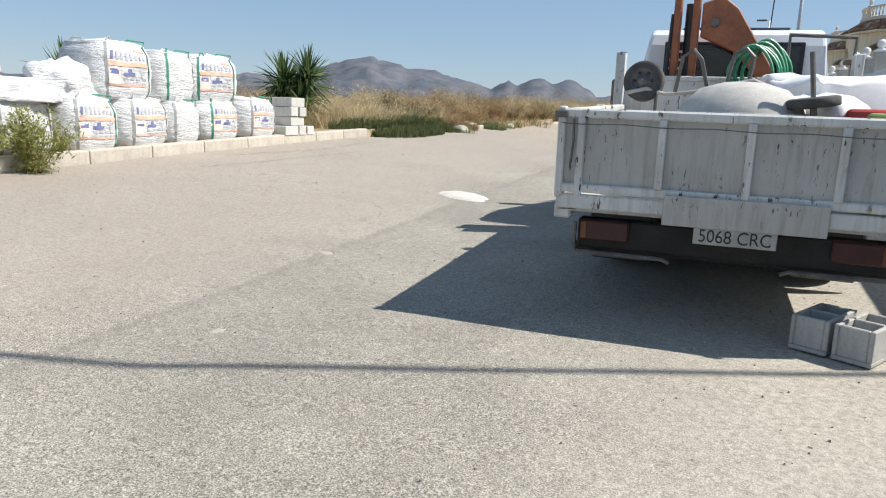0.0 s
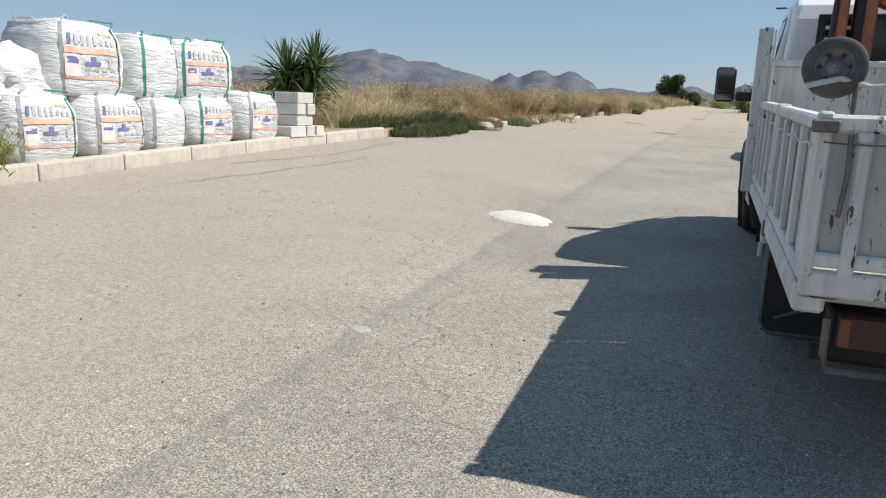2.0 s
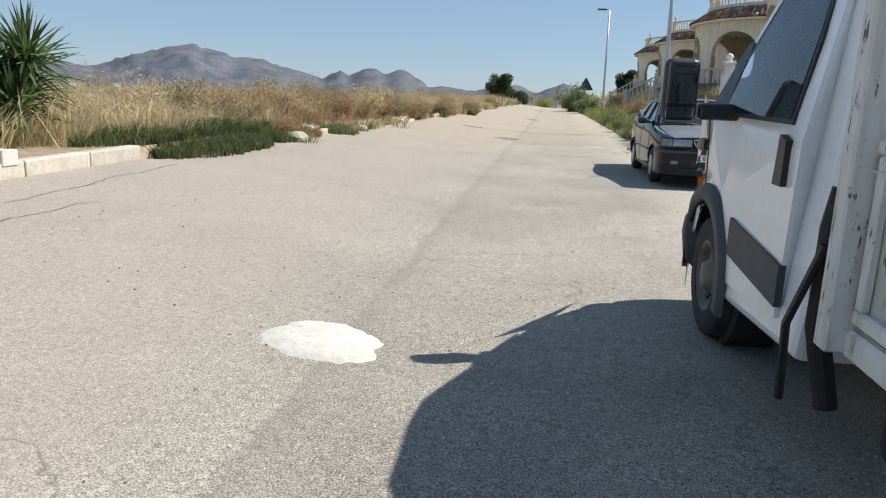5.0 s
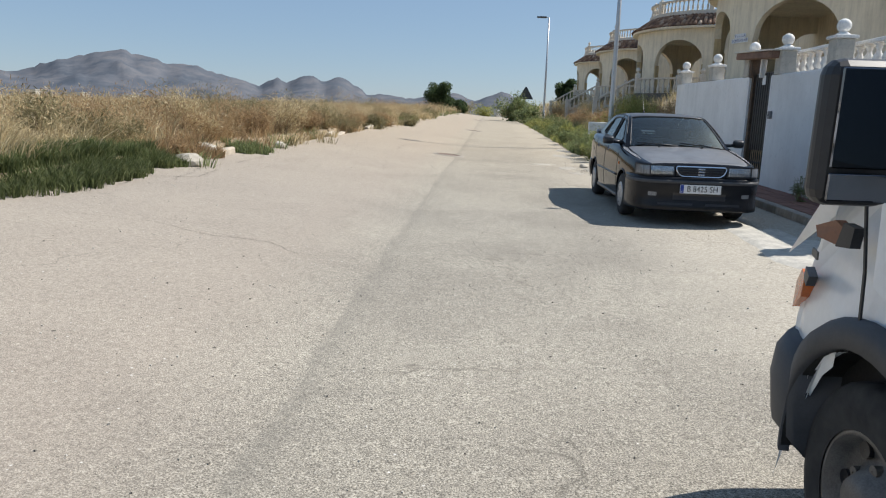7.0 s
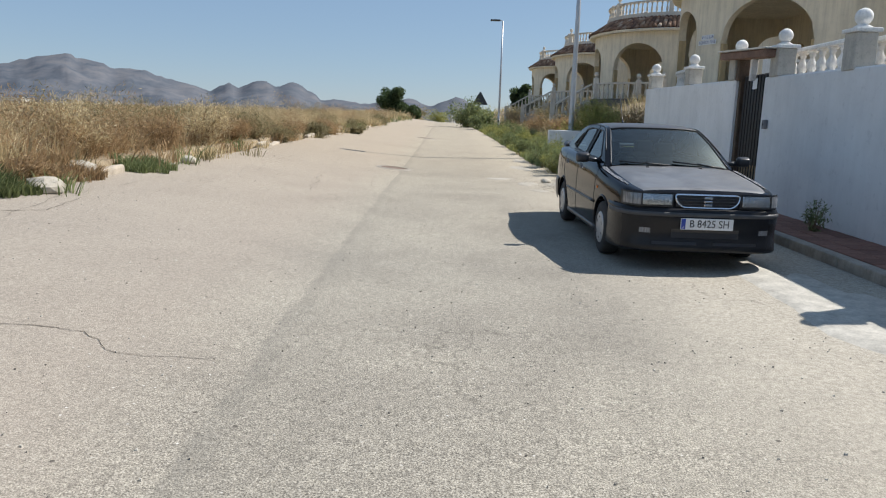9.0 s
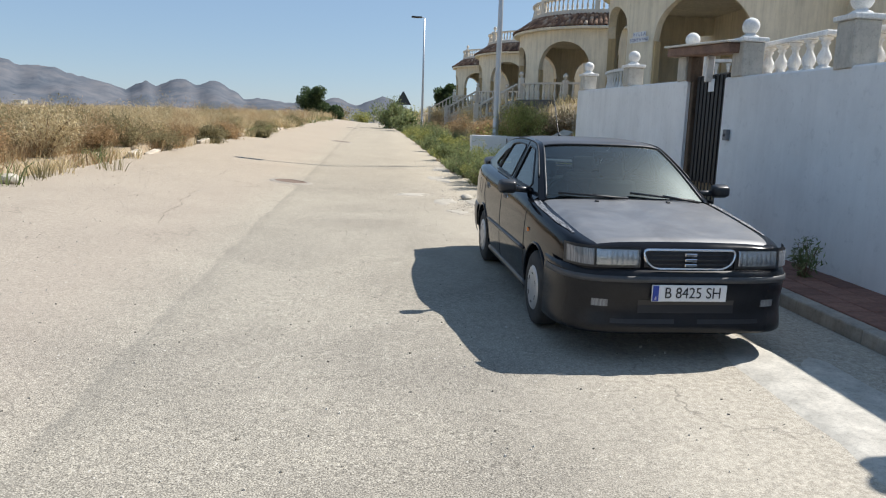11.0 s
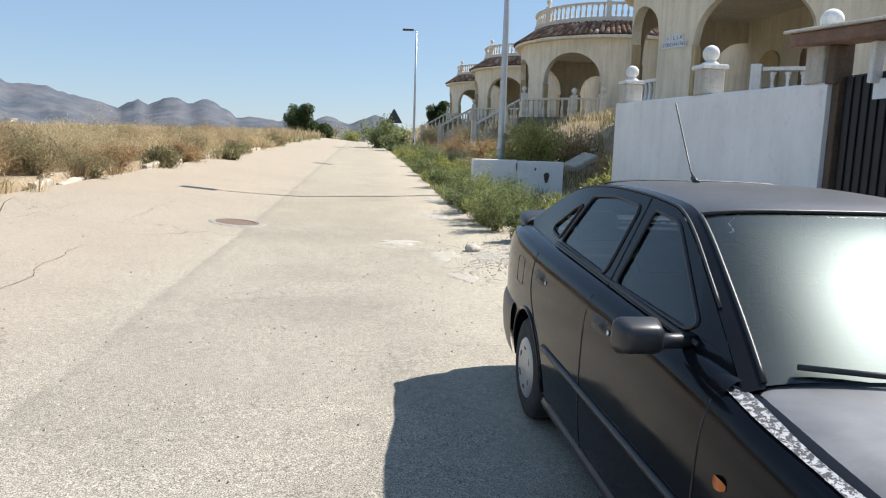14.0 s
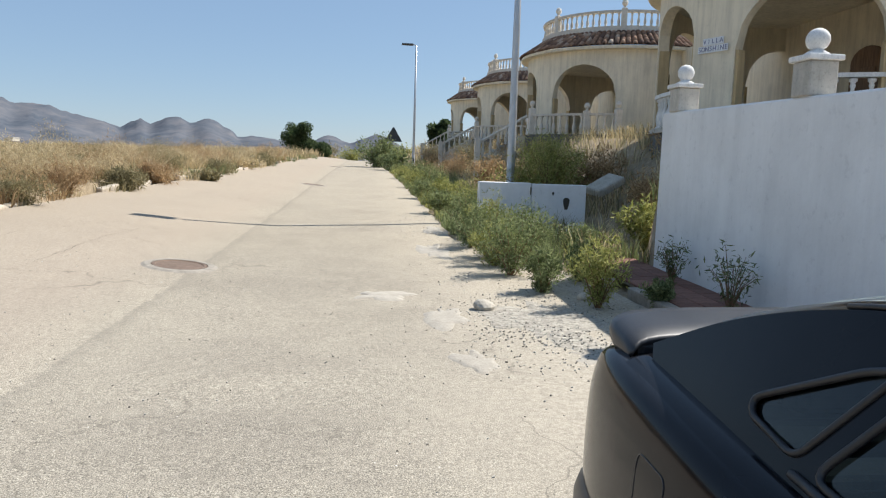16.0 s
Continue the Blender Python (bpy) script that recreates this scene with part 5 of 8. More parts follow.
for k, (x, y, s) in enumerate(((0.2, 24.75, 0.11), (0.85, 32.8, 0.10), (-6.5, 17.6, 0.2), (-6.9, 19.2, 0.22), (-7.1, 19.6, 0.16), (-6.55, 22.4, 0.14), (1.35, 25.2, 0.08), (1.9, 26.0, 0.1))):
    bm = bmesh.new()
    bmesh.ops.create_icosphere(bm, subdivisions=2, radius=s)
    for v_ in bm.verts:
        v_.co *= 1 + 0.35 * noise.noise(v_.co * 6 + Vector((k, 0, 0)))
        v_.co.z *= 0.62
    tagged(part("rubble_stone", bm, RUBBLE, m=pose(x, y, G(x, y) + s * 0.35, 0, 0, k * 40)), "pale broken lump of concrete rubble on the ground", "rubble", "loose rubble")


# ---- street lamps, road signs ----
GALV = plain("galvanised_steel", (0.50, 0.51, 0.52), 0.45, 0.6, 0.1, 5)
LAMP_DARK = plain("lamp_head_grey", (0.06, 0.065, 0.07), 0.5, 0.3)


def street_lamp(x, y, h):
    z = land(x, y)
    s = thing("street_lamp", "tall galvanised street lamp post with a flat dark head", "street lamp", pose(x, y, z - 0.05), "street lamps")
    bm = bmesh.new()
    lathe(bm, [(0.11, 0), (0.11, 0.05), (0.095, 0.06), (0.09, 1.4), (0.075, h * 0.5), (0.05, h)], 16)
    part("pole", bm, GALV, s, smooth_shade=True)
    part("arm", tubed([(0, 0, h - 0.02), (-0.12, 0, h + 0.03), (-0.3, 0, h + 0.04)], 0.03, 8), GALV, s)
    bm = bmesh.new()
    box(bm, -0.95, -0.2, -0.17, 0.17, h - 0.02, h + 0.09, 0.035, 2)
    part("lamp_head", bm, LAMP_DARK, s)
    bm = bmesh.new()
    prism(bm, [(-0.055, -0.12), (0.055, -0.12), (0.055, 0.08), (0, 0.13), (-0.055, 0.08)], 0.01, Matrix.Translation((0, -0.095, 0.62)) @ Matrix.Rotation(radians(90), 4, "X"))
    part("hatch", bm, LAMP_DARK, s, "dark service hatch")
    return s


street_lamp(2.2, 33.5, 8.1)
street_lamp(2.12, 65.5, 8.1)


def warning_sign(x, y, zc):
    s = thing("warning_sign", "triangular warning sign on a post, seen from behind", "road sign", pose(x, y, land(x, y)), "far road signs")
    h = zc - land(x, y)
    part("pole", tubed([(0, 0.03, -0.1), (0, 0.03, h + 0.4)], 0.035, 8), GALV, s)
    bm = bmesh.new()
    prism(bm, [(-0.75, -0.42), (0.75, -0.42), (0.06, 0.78), (-0.06, 0.78)], 0.02, Matrix.Translation((0, 0, h)) @ Matrix.Rotation(radians(90), 4, "X"), 0.004)
    part("plate", bm, LAMP_DARK, s, "dark back of a triangular plate")


warning_sign(1.25, 79, 4.15)
warning_sign(0.8, 95, 3.6)
for x, y in ((-1.2, 104), (-0.9, 107)):
    b_ = thing("marker_post", "short pale marker post at the end of the road", "marker post", pose(x, y, G(x, y)), "road end markers")
    bm = bmesh.new()
    lathe(bm, [(0.12, -0.1), (0.12, 0.85), (0.06, 0.95)], 10)
    part("post", bm, PALE_MORTAR, b_)
# overhead cable, out of sight but for its shadow on the road
cab = [Vector((-22.39 + 4.0 * i, -6.73 + 1.78 * i, 7.0 + 0.012 * (i - 6) ** 2)) for i in range(13)]
tagged(part("overhead_cable", tubed(cab, 0.032, 6), plain("cable_black", (0.02, 0.02, 0.02), 0.6)), "black overhead cable strung across the road", "cable")

# ---- vehicle materials ----
def chipped(name, c, chips=0.59, scale=24.0):
    """Old white paint, streaked with dirt and chipped to dark metal."""
    n = N(name, 0.62)
    base = n.ramp(n.noise(3, 5, 0.6), (0.3, tuple(v * 0.80 for v in c)), (0.7, c))
    streak = n.ramp(n.noise(5, 5, 0.65, stretch=(4, 4, 0.4)), (0.30, (0.74, 0.71, 0.66)), (0.52, (1, 1, 1)))
    col = n.mix(1.0, base, streak, "MULTIPLY")
    ch = n.math("MULTIPLY", n.ramp(n.noise(scale, 6, 0.72, stretch=(1, 1, 0.28)), (chips, 0.0), (chips + 0.02, 1.0)), n.ramp(n.noise(2.4, 3), (0.42, 0.0), (0.52, 1.0)))
    col = n.mix(ch, col, n.ramp(n.noise(24, 2), (0.4, (0.035, 0.03, 0.028)), (0.6, (0.13, 0.075, 0.045))))
    n.color(col).bump(ch, 0.3, 0.002).bump(n.noise(70, 3), 0.12, 0.003)
    return n.m


TRUCK_WHITE = chipped("chipped_white_paint", (0.70, 0.70, 0.67))
TRUCK_BOARD = chipped("scuffed_white_board", (0.50, 0.49, 0.455), 0.60, 40)
CAB_WHITE = plain("white_cab_paint", (0.78, 0.79, 0.79), 0.3, 0, 0.05, 2)
CAB_WHITE.node_tree.nodes["Principled BSDF"].inputs["Coat Weight"].default_value = 0.5
CHASSIS = plain("chassis_grime", (0.03, 0.028, 0.026), 0.8, 0.2, 0.3, 7, 0.3)
PLASTIC = plain("dark_grey_plastic", (0.055, 0.058, 0.065), 0.6, 0, 0.15, 8)
BLACK_PL = plain("black_plastic", (0.018, 0.018, 0.02), 0.45, 0, 0.2, 10)
n = N("tyre_rubber", 0.85)
n.color(n.ramp(n.noise(12, 4), (0.3, (0.016, 0.016, 0.017)), (0.7, (0.045, 0.043, 0.04)))).bump(n.noise(60, 3), 0.3, 0.003)
RUBBER = n.m
DUSTY_RUBBER = plain("dusty_tyre", (0.085, 0.08, 0.075), 0.9, 0, 0.3, 10, 0.3)
RIM = plain("steel_rim", (0.16, 0.15, 0.14), 0.55, 0.6, 0.3, 12)
ALLOY = plain("silver_wheel_cover", (0.46, 0.465, 0.47), 0.38, 0.5, 0.12, 8)
CHROME = plain("chrome", (0.75, 0.76, 0.78), 0.12, 1.0, 0.05, 10)
DIM_AMBER = plain("dirty_amber_lens", (0.17, 0.055, 0.02), 0.45, 0, 0.2)
AMBER = plain("amber_lens", (0.55, 0.13, 0.02), 0.2, 0, 0.1)
REDLENS = plain("red_lens", (0.055, 0.014, 0.012), 0.5, 0, 0.25, 12)
ORANGE = plain("orange_crane_paint", (0.33, 0.115, 0.055), 0.6, 0, 0.3, 6, 0.15)
HOSE = plain("green_hose", (0.05, 0.26, 0.14), 0.45, 0, 0.25, 8)
CEMENT = plain("cement_crust", (0.48, 0.46, 0.42), 0.9, 0, 0.2, 9, 0.5)
WOVEN = plain("white_woven_plastic", (0.78, 0.78, 0.77), 0.7, 0, 0.06, 7, 0.2)
PLATE_W = plain("plate_white", (0.74, 0.75, 0.76), 0.35, 0, 0.06, 10)
# mottled dirt, its white also lowered for the shade below the tailgate
PLATE_OLD = plain("plate_dirty_shaded", (0.40, 0.40, 0.37), 0.6, 0, 0.35, 14)
PLATE_K = plain("plate_black", (0.015, 0.015, 0.018), 0.4, 0, 0.1)
PLATE_B = plain("plate_blue", (0.02, 0.05, 0.30), 0.4, 0, 0.1)
n = N("tinted_glass", 0.03)
n.color((0.55, 0.66, 0.64))
n.b.inputs["Transmission Weight"].default_value = 1.0
n.b.inputs["IOR"].default_value = 1.45
GLASS = n.m
MIRROR = plain("mirror_glass", (0.14, 0.15, 0.17), 0.04, 1.0, 0.02)
n = N("dark_cab_glass", 0.04)
n.color((0.10, 0.14, 0.16))
n.b.inputs["Transmission Weight"].default_value = 0.85
CABGLASS = n.m


def wheel(parent, x, y, z, r, w, side, rim_mat, dusty=False, cover=False):
    """A tyre with shoulders and a dished rim; side is -1 where the outside faces -x."""
    m = Matrix.Translation((x, y, z)) @ Matrix.Rotation(radians(90 * side), 4, "Y")
    bm = bmesh.new()
    lathe(bm, [(r * 0.60, -w * 0.5), (r * 0.80, -w * 0.54), (r * 0.95, -w * 0.46), (r, -w * 0.36), (r * 1.0, w * 0.36), (r * 0.95, w * 0.46), (r * 0.80, w * 0.54), (r * 0.60, w * 0.5)], 36, m, cap=False)
    wh = part("wheel", bm, DUSTY_RUBBER if dusty else RUBBER, parent, smooth_shade=True)
    wh.name = "wheel"
    bm = bmesh.new()
    k = w * 0.5
    if cover:
        lathe(bm, [(r * 0.62, -k), (r * 0.62, k * 0.9), (r * 0.58, k * 1.05), (r * 0.45, k * 1.12), (r * 0.22, k * 1.02), (r * 0.1, k * 1.1), (0.004, k * 1.12)], 30, m, cap=False)
    else:
        lathe(bm, [(r * 0.62, -k), (r * 0.62, k * 0.96), (r * 0.56, k * 0.98), (r * 0.53, k * 0.55), (r * 0.38, k * 0.45), (r * 0.30, k * 0.62), (r * 0.22, k * 1.05), (r * 0.10, k * 1.15), (0.004, k * 1.15)], 30, m, cap=False)
    part("rim", bm, rim_mat, wh, smooth_shade=True)
    for i in range(6):
        a = i * math.pi / 3
        bm = bmesh.new()
        if cover:
            lathe(bm, [(r * 0.07, k * 1.00), (r * 0.07, k * 1.11), (0.003, k * 1.115)], 8, m @ Matrix.Rotation(a, 4, "Z") @ Matrix.Translation((r * 0.40, 0, 0)) @ Matrix.Diagonal((0.6, 1.3, 1, 1)), cap=False)
            part("slot", bm, PLASTIC, wh)
        else:
            lathe(bm, [(r * 0.055, k * 0.4), (r * 0.055, k * 0.72), (0.003, k * 0.74)], 8, m @ Matrix.Rotation(a, 4, "Z") @ Matrix.Translation((r * 0.30, 0, 0)), cap=False)
            part("wheel_nut", bm, RIM, wh)
            # black discs on the closed dish paint the shade of its holes
            bm = bmesh.new()
            lathe(bm, [(r * 0.075, k * 0.45), (r * 0.075, k * 0.60), (0.003, k * 0.60)], 10, m @ Matrix.Rotation(a + 0.52, 4, "Z") @ Matrix.Translation((r * 0.44, 0, 0)), cap=False)
            part("hand_hole", bm, PLATE_K, wh)
    return wh


# ---- the flatbed truck ----
g0, g1 = G(0, 5.95), G(0, 9.25)
TRUCK = pose(0.05, 4.33, g0 - (g1 - g0) / 3.3 * 1.62 + 0.005, math.degrees(math.atan2(g1 - g0, 3.3)), 0, 1.5)
truck = thing("flatbed_truck", "old white chipped flatbed truck parked on the road", "truck", TRUCK)
part("chassis", boxed(-0.42, 0.42, 0.15, 4.9, 0.42, 0.62, 0.01), CHASSIS, truck)
part("rear_crossmember", boxed(-0.86, 0.86, 0.10, 0.22, 0.42, 0.60, 0.01), CHASSIS, truck)
for s in (-1, 1):
    part("sill_beam", boxed(s * 0.90, s * 1.0, 0.0, 2.98, 0.61, 0.70, 0.012), TRUCK_WHITE, truck)
part("bed_floor", boxed(-0.985, 0.985, 0.0, 2.98, 0.655, 0.705, 0.008), TRUCK_BOARD, truck)
part("rear_sill", boxed(-0.99, 0.99, -0.02, 0.03, 0.675, 0.762, 0.008), TRUCK_WHITE, truck)
# tailgate
tg = part("tailgate", boxed(-0.985, 0.985, 0.0, 0.025, 0.79, 1.255, 0.004), TRUCK_BOARD, truck, "scratched white tailgate")
part("top_rail", boxed(-0.99, 0.99, -0.03, 0.035, 1.215, 1.27, 0.01), TRUCK_WHITE, tg)
part("bottom_rail", boxed(-0.99, 0.99, -0.025, 0.03, 0.775, 0.825, 0.008), TRUCK_WHITE, tg)
for x in (-0.86, -0.40, 0.07, 0.53, 0.92):
    part("rib", boxed(x - 0.022, x + 0.022, -0.035, 0.0, 0.75 if x in (-0.86, 0.07) else 0.82, 1.22, 0.006), TRUCK_WHITE, tg)
for s in (-1, 1):
    part("end_post", boxed(s * 0.955, s * 1.0, -0.03, 0.03, 0.74, 1.28, 0.008), TRUCK_WHITE, tg)
    part("latch", boxed(s * 0.94, s * 1.02, -0.05, -0.03, 1.215, 1.255, 0.005), RIM, tg)
wire = [(-0.98 + i * 0.07, -0.04, 1.185 - 0.004 * math.sin(i * 0.9) - 0.0006 * i) for i in range(29)]
part("wire", tubed(wire, 0.003, 5), RIM, tg, "twisted wire along the tailgate")
part("chain", tubed([(-0.905, -0.04, 1.21), (-0.9, -0.045, 1.08), (-0.91, -0.045, 0.95)], 0.008, 5), RIM, tg)
# side boards, two to a side, with ribs
for s in (-1, 1):
    for y0, y1 in ((0.04, 1.44), (1.56, 2.96)):
        sd = part("side_board", boxed(s * 0.945, s * 0.97, y0, y1, 0.72, 1.255, 0.004), TRUCK_BOARD, truck, "white hinged side board")
        part("top_rail", boxed(s * 0.935, s * 1.0, y0, y1, 1.215, 1.265, 0.01), TRUCK_WHITE, sd)
        part("bottom_rail", boxed(s * 0.945, s * 0.995, y0, y1, 0.715, 0.765, 0.008), TRUCK_WHITE, sd)
        for i in range(5):
            y = y0 + 0.04 + (y1 - y0 - 0.08) * i / 4
            part("rib", boxed(s * 0.97, s * 1.0, y - 0.02, y + 0.02, 0.765, 1.215, 0.006), TRUCK_WHITE, sd)
        wy = [(s * 1.004, y0 + (y1 - y0) * i / 16, 1.165 + 0.008 * math.sin(i * 1.3)) for i in range(17)]
        part("wire", tubed(wy, 0.0035, 5), TRUCK_WHITE, sd)
    part("side_post", boxed(s * 0.94, s * 1.005, 1.45, 1.55, 0.55, 1.275, 0.008), TRUCK_WHITE, truck)
    part("hinge", boxed(s * 0.96, s * 1.01, 1.40, 1.44, 0.60, 0.68, 0.005), RIM, truck)
# bulkhead behind the cab
bh = part("bulkhead", boxed(-0.98, 0.98, 2.985, 3.02, 0.70, 1.50, 0.006), TRUCK_WHITE, truck, "white chipped bulkhead")
part("top_rail", boxed(-1.0, 1.0, 2.97, 3.035, 1.50, 1.545, 0.008), TRUCK_WHITE, bh)
for s in (-1, 1):
    part("corner_post", boxed(s * 0.97, s * 1.06, 2.96, 3.04, 0.62, 1.76, 0.008), TRUCK_WHITE, bh)
    part("corner_plate", boxed(s * 0.955, s * 0.965, 2.80, 2.955, 1.27, 1.74, 0.004), TRUCK_WHITE, bh)
part("roof_frame", tubed([(0.45, 3.0, 1.55), (0.45, 3.0, 1.92), (0.98, 3.0, 1.90), (0.98, 3.0, 1.55)], 0.02, 6), RIM, bh)
# number plate, lamps, skirt, bumper bar
part("skirt_plate", boxed(-0.36, 0.50, -0.05, -0.038, 0.625, 0.80, 0.004), TRUCK_BOARD, truck, "bent pale metal plate")
pl = part("number_plate", boxed(-0.18, 0.26, -0.034, -0.026, 0.53, 0.635, 0.003), PLATE_OLD, truck, "worn white number plate")
bm = text_mesh("5068 CRC", 0.105, 0.001)
bmesh.ops.transform(bm, matrix=Matrix.Translation((0.04, -0.0365, 0.578)) @ Matrix.Rotation(radians(90), 4, "X") @ Matrix.Diagonal((0.86, 1, 1, 1)), verts=bm.verts)
part("lettering", bm, PLATE_K, pl)
for s in (-1, 1):
    lp = part("rear_lamp", boxed(s * 0.55, s * 0.84, 0.06, 0.13, 0.475, 0.60, 0.01), REDLENS, truck, "dirty red rear lamp cluster")
    part("amber_segment", boxed(s * 0.80, s * 0.838, 0.052, 0.062, 0.485, 0.59, 0.004), DIM_AMBER, lp)
    part("marker_lamp", boxed(s * 0.86, s * 0.97, 0.0, 0.05, 0.66, 0.71, 0.006), REDLENS, truck)
    part("bumper_bar", tubed([(s * 0.30, 0.05, 0.38), (s * 0.35, 0.05, 0.40), (s * 0.86, 0.05, 0.40), (s * 0.875, 0.06, 0.45), (s * 0.875, 0.07, 0.58)], 0.014, 6), RIM, truck)
part("underrun_bar", boxed(-0.9, 0.9, 0.20, 0.25, 0.38, 0.43, 0.008), CHASSIS, truck)
for s in (-1, 1):
    fl = part("mudguard", boxed(s * 0.50, s * 0.955, 1.40, 1.415, 0.09, 0.62, 0.004), BLACK_PL, truck, "black rubber mudguard flap")
    part("flap_rim", tubed([(s * 0.965, 1.40, 0.62), (s * 0.965, 1.40, 0.15), (s * 0.93, 1.40, 0.085), (s * 0.52, 1.40, 0.085)], 0.013, 6), RIM, fl)
    part("strut", tubed([(s * 0.9, 1.385, 0.17), (s * 0.70, 1.385, 0.26), (s * 0.55, 1.385, 0.33)], 0.012, 6), RIM, fl)
    arc = [(s * 0.76, 1.86 + 0.43 * math.cos(a), 0.35 + 0.43 * math.sin(a)) for a in np.linspace(0.1, math.pi - 0.1, 12)]
    bm = bmesh.new()
    pr = None
    for x, y, z in arc:
        q = [bm.verts.new((s * 0.50, y, min(z, 0.6))), bm.verts.new((s * 0.97, y, min(z, 0.6)))]
        if pr:
            bm.faces.new((pr[0], pr[1], q[1], q[0]))
        pr = q
    bmesh.ops.solidify(bm, geom=bm.faces[:], thickness=0.012)
    part("wheel_cover", bm, PLASTIC, truck)
    wheel(truck, s * 0.78, 1.86, 0.335, 0.335, 0.21, s, RIM, True)
    wheel(truck, s * 0.53, 1.86, 0.335, 0.335, 0.21, s, RIM, True)
    part("tank", boxed(s * 0.55, s * 0.9, 2.34, 2.9, 0.32, 0.60, 0.05, 3), CHASSIS, truck)
    part("stay", tubed([(s * 0.93, 2.24, 0.66), (s * 0.93, 2.32, 0.30)], 0.02, 6), TRUCK_WHITE, truck)
    part("exhaust_stack", tubed([(s * 0.90, 3.25, 0.32), (s * 0.96, 3.26, 0.6), (s * 0.96, 3.26, 0.95), (s * 0.94, 3.26, 1.08)], 0.04, 10), CHASSIS, truck, "black pipes behind the cab")
    part("hose_line", tubed([(s * 1.0, 3.2, 0.9), (s * 1.05, 3.3, 0.6), (s * 1.02, 3.35, 0.3)], 0.015, 6), BLACK_PL, truck)

# cab: a body cut from its side outline, glass set in the cut openings
SIDE = [(3.48, 0.40), (3.48, 1.86), (3.53, 1.96), (3.64, 2.015), (4.1, 2.025), (4.33, 1.99), (4.46, 1.91), (5.16, 1.24), (5.36, 1.13), (5.53, 0.98), (5.62, 0.80), (5.65, 0.70), (5.65, 0.42), (5.60, 0.34), (5.42, 0.34)]
ARCH = [(4.92 + 0.43 * math.cos(a), 0.36 + 0.43 * math.sin(a)) for a in np.linspace(0.05, math.pi - 0.05, 14)]
OUT = SIDE + [(y, z) for y, z in ARCH] + [(4.45, 0.34)]


def cab_half(z, y):
    """Half width of the cab: it narrows to the roof and to the nose."""
    return 0.955 - 0.16 * float(smooth(1.15, 2.15, z)) - 0.12 * float(smooth(5.2, 5.7, y)) ** 1.2


bm = bmesh.new()
lv, rv = [], []
for y, z in OUT:
    h = cab_half(z, y)
    lv.append(bm.verts.new((-h, y, z)))
    rv.append(bm.verts.new((h, y, z)))
bm.faces.new(lv)
bm.faces.new(list(reversed(rv)))
k = len(OUT)
for i in range(k):
    j = (i + 1) % k
    bm.faces.new((lv[i], rv[i], rv[j], lv[j]))
bmesh.ops.triangulate(bm, faces=[f for f in bm.faces if len(f.verts) > 4])
bmesh.ops.recalc_face_normals(bm, faces=bm.faces)
top_edges = [e for e in bm.edges if e.is_valid and abs(e.verts[0].co.x) > 0.5 and e.verts[0].co.x * e.verts[1].co.x > 0 and len(e.link_faces) == 2 and e.calc_face_angle(0) > 0.8]
bmesh.ops.bevel(bm, geom=top_edges, offset=0.045, segments=3, profile=0.5, affect="EDGES")
cabp = part("cab", bm, CAB_WHITE, truck, "white driver's cab")


def side_pt(s, y, z, off=0.004):
    return Vector((s * (cab_half(z, y) + off), y, z))


def side_plate(s, pts, off, thick):
    """A plate that lies on the cab's side."""
    bm = bmesh.new()
    a = [bm.verts.new(side_pt(s, y, z, off)) for y, z in pts]
    b = [bm.verts.new(side_pt(s, y, z, off - thick)) for y, z in pts]
    bm.faces.new(a)
    bm.faces.new(list(reversed(b)))
    for i in range(len(pts)):
        j = (i + 1) % len(pts)
        bm.faces.new((a[i], b[i], b[j], a[j]))
    bmesh.ops.recalc_face_normals(bm, faces=bm.faces)
    return bm


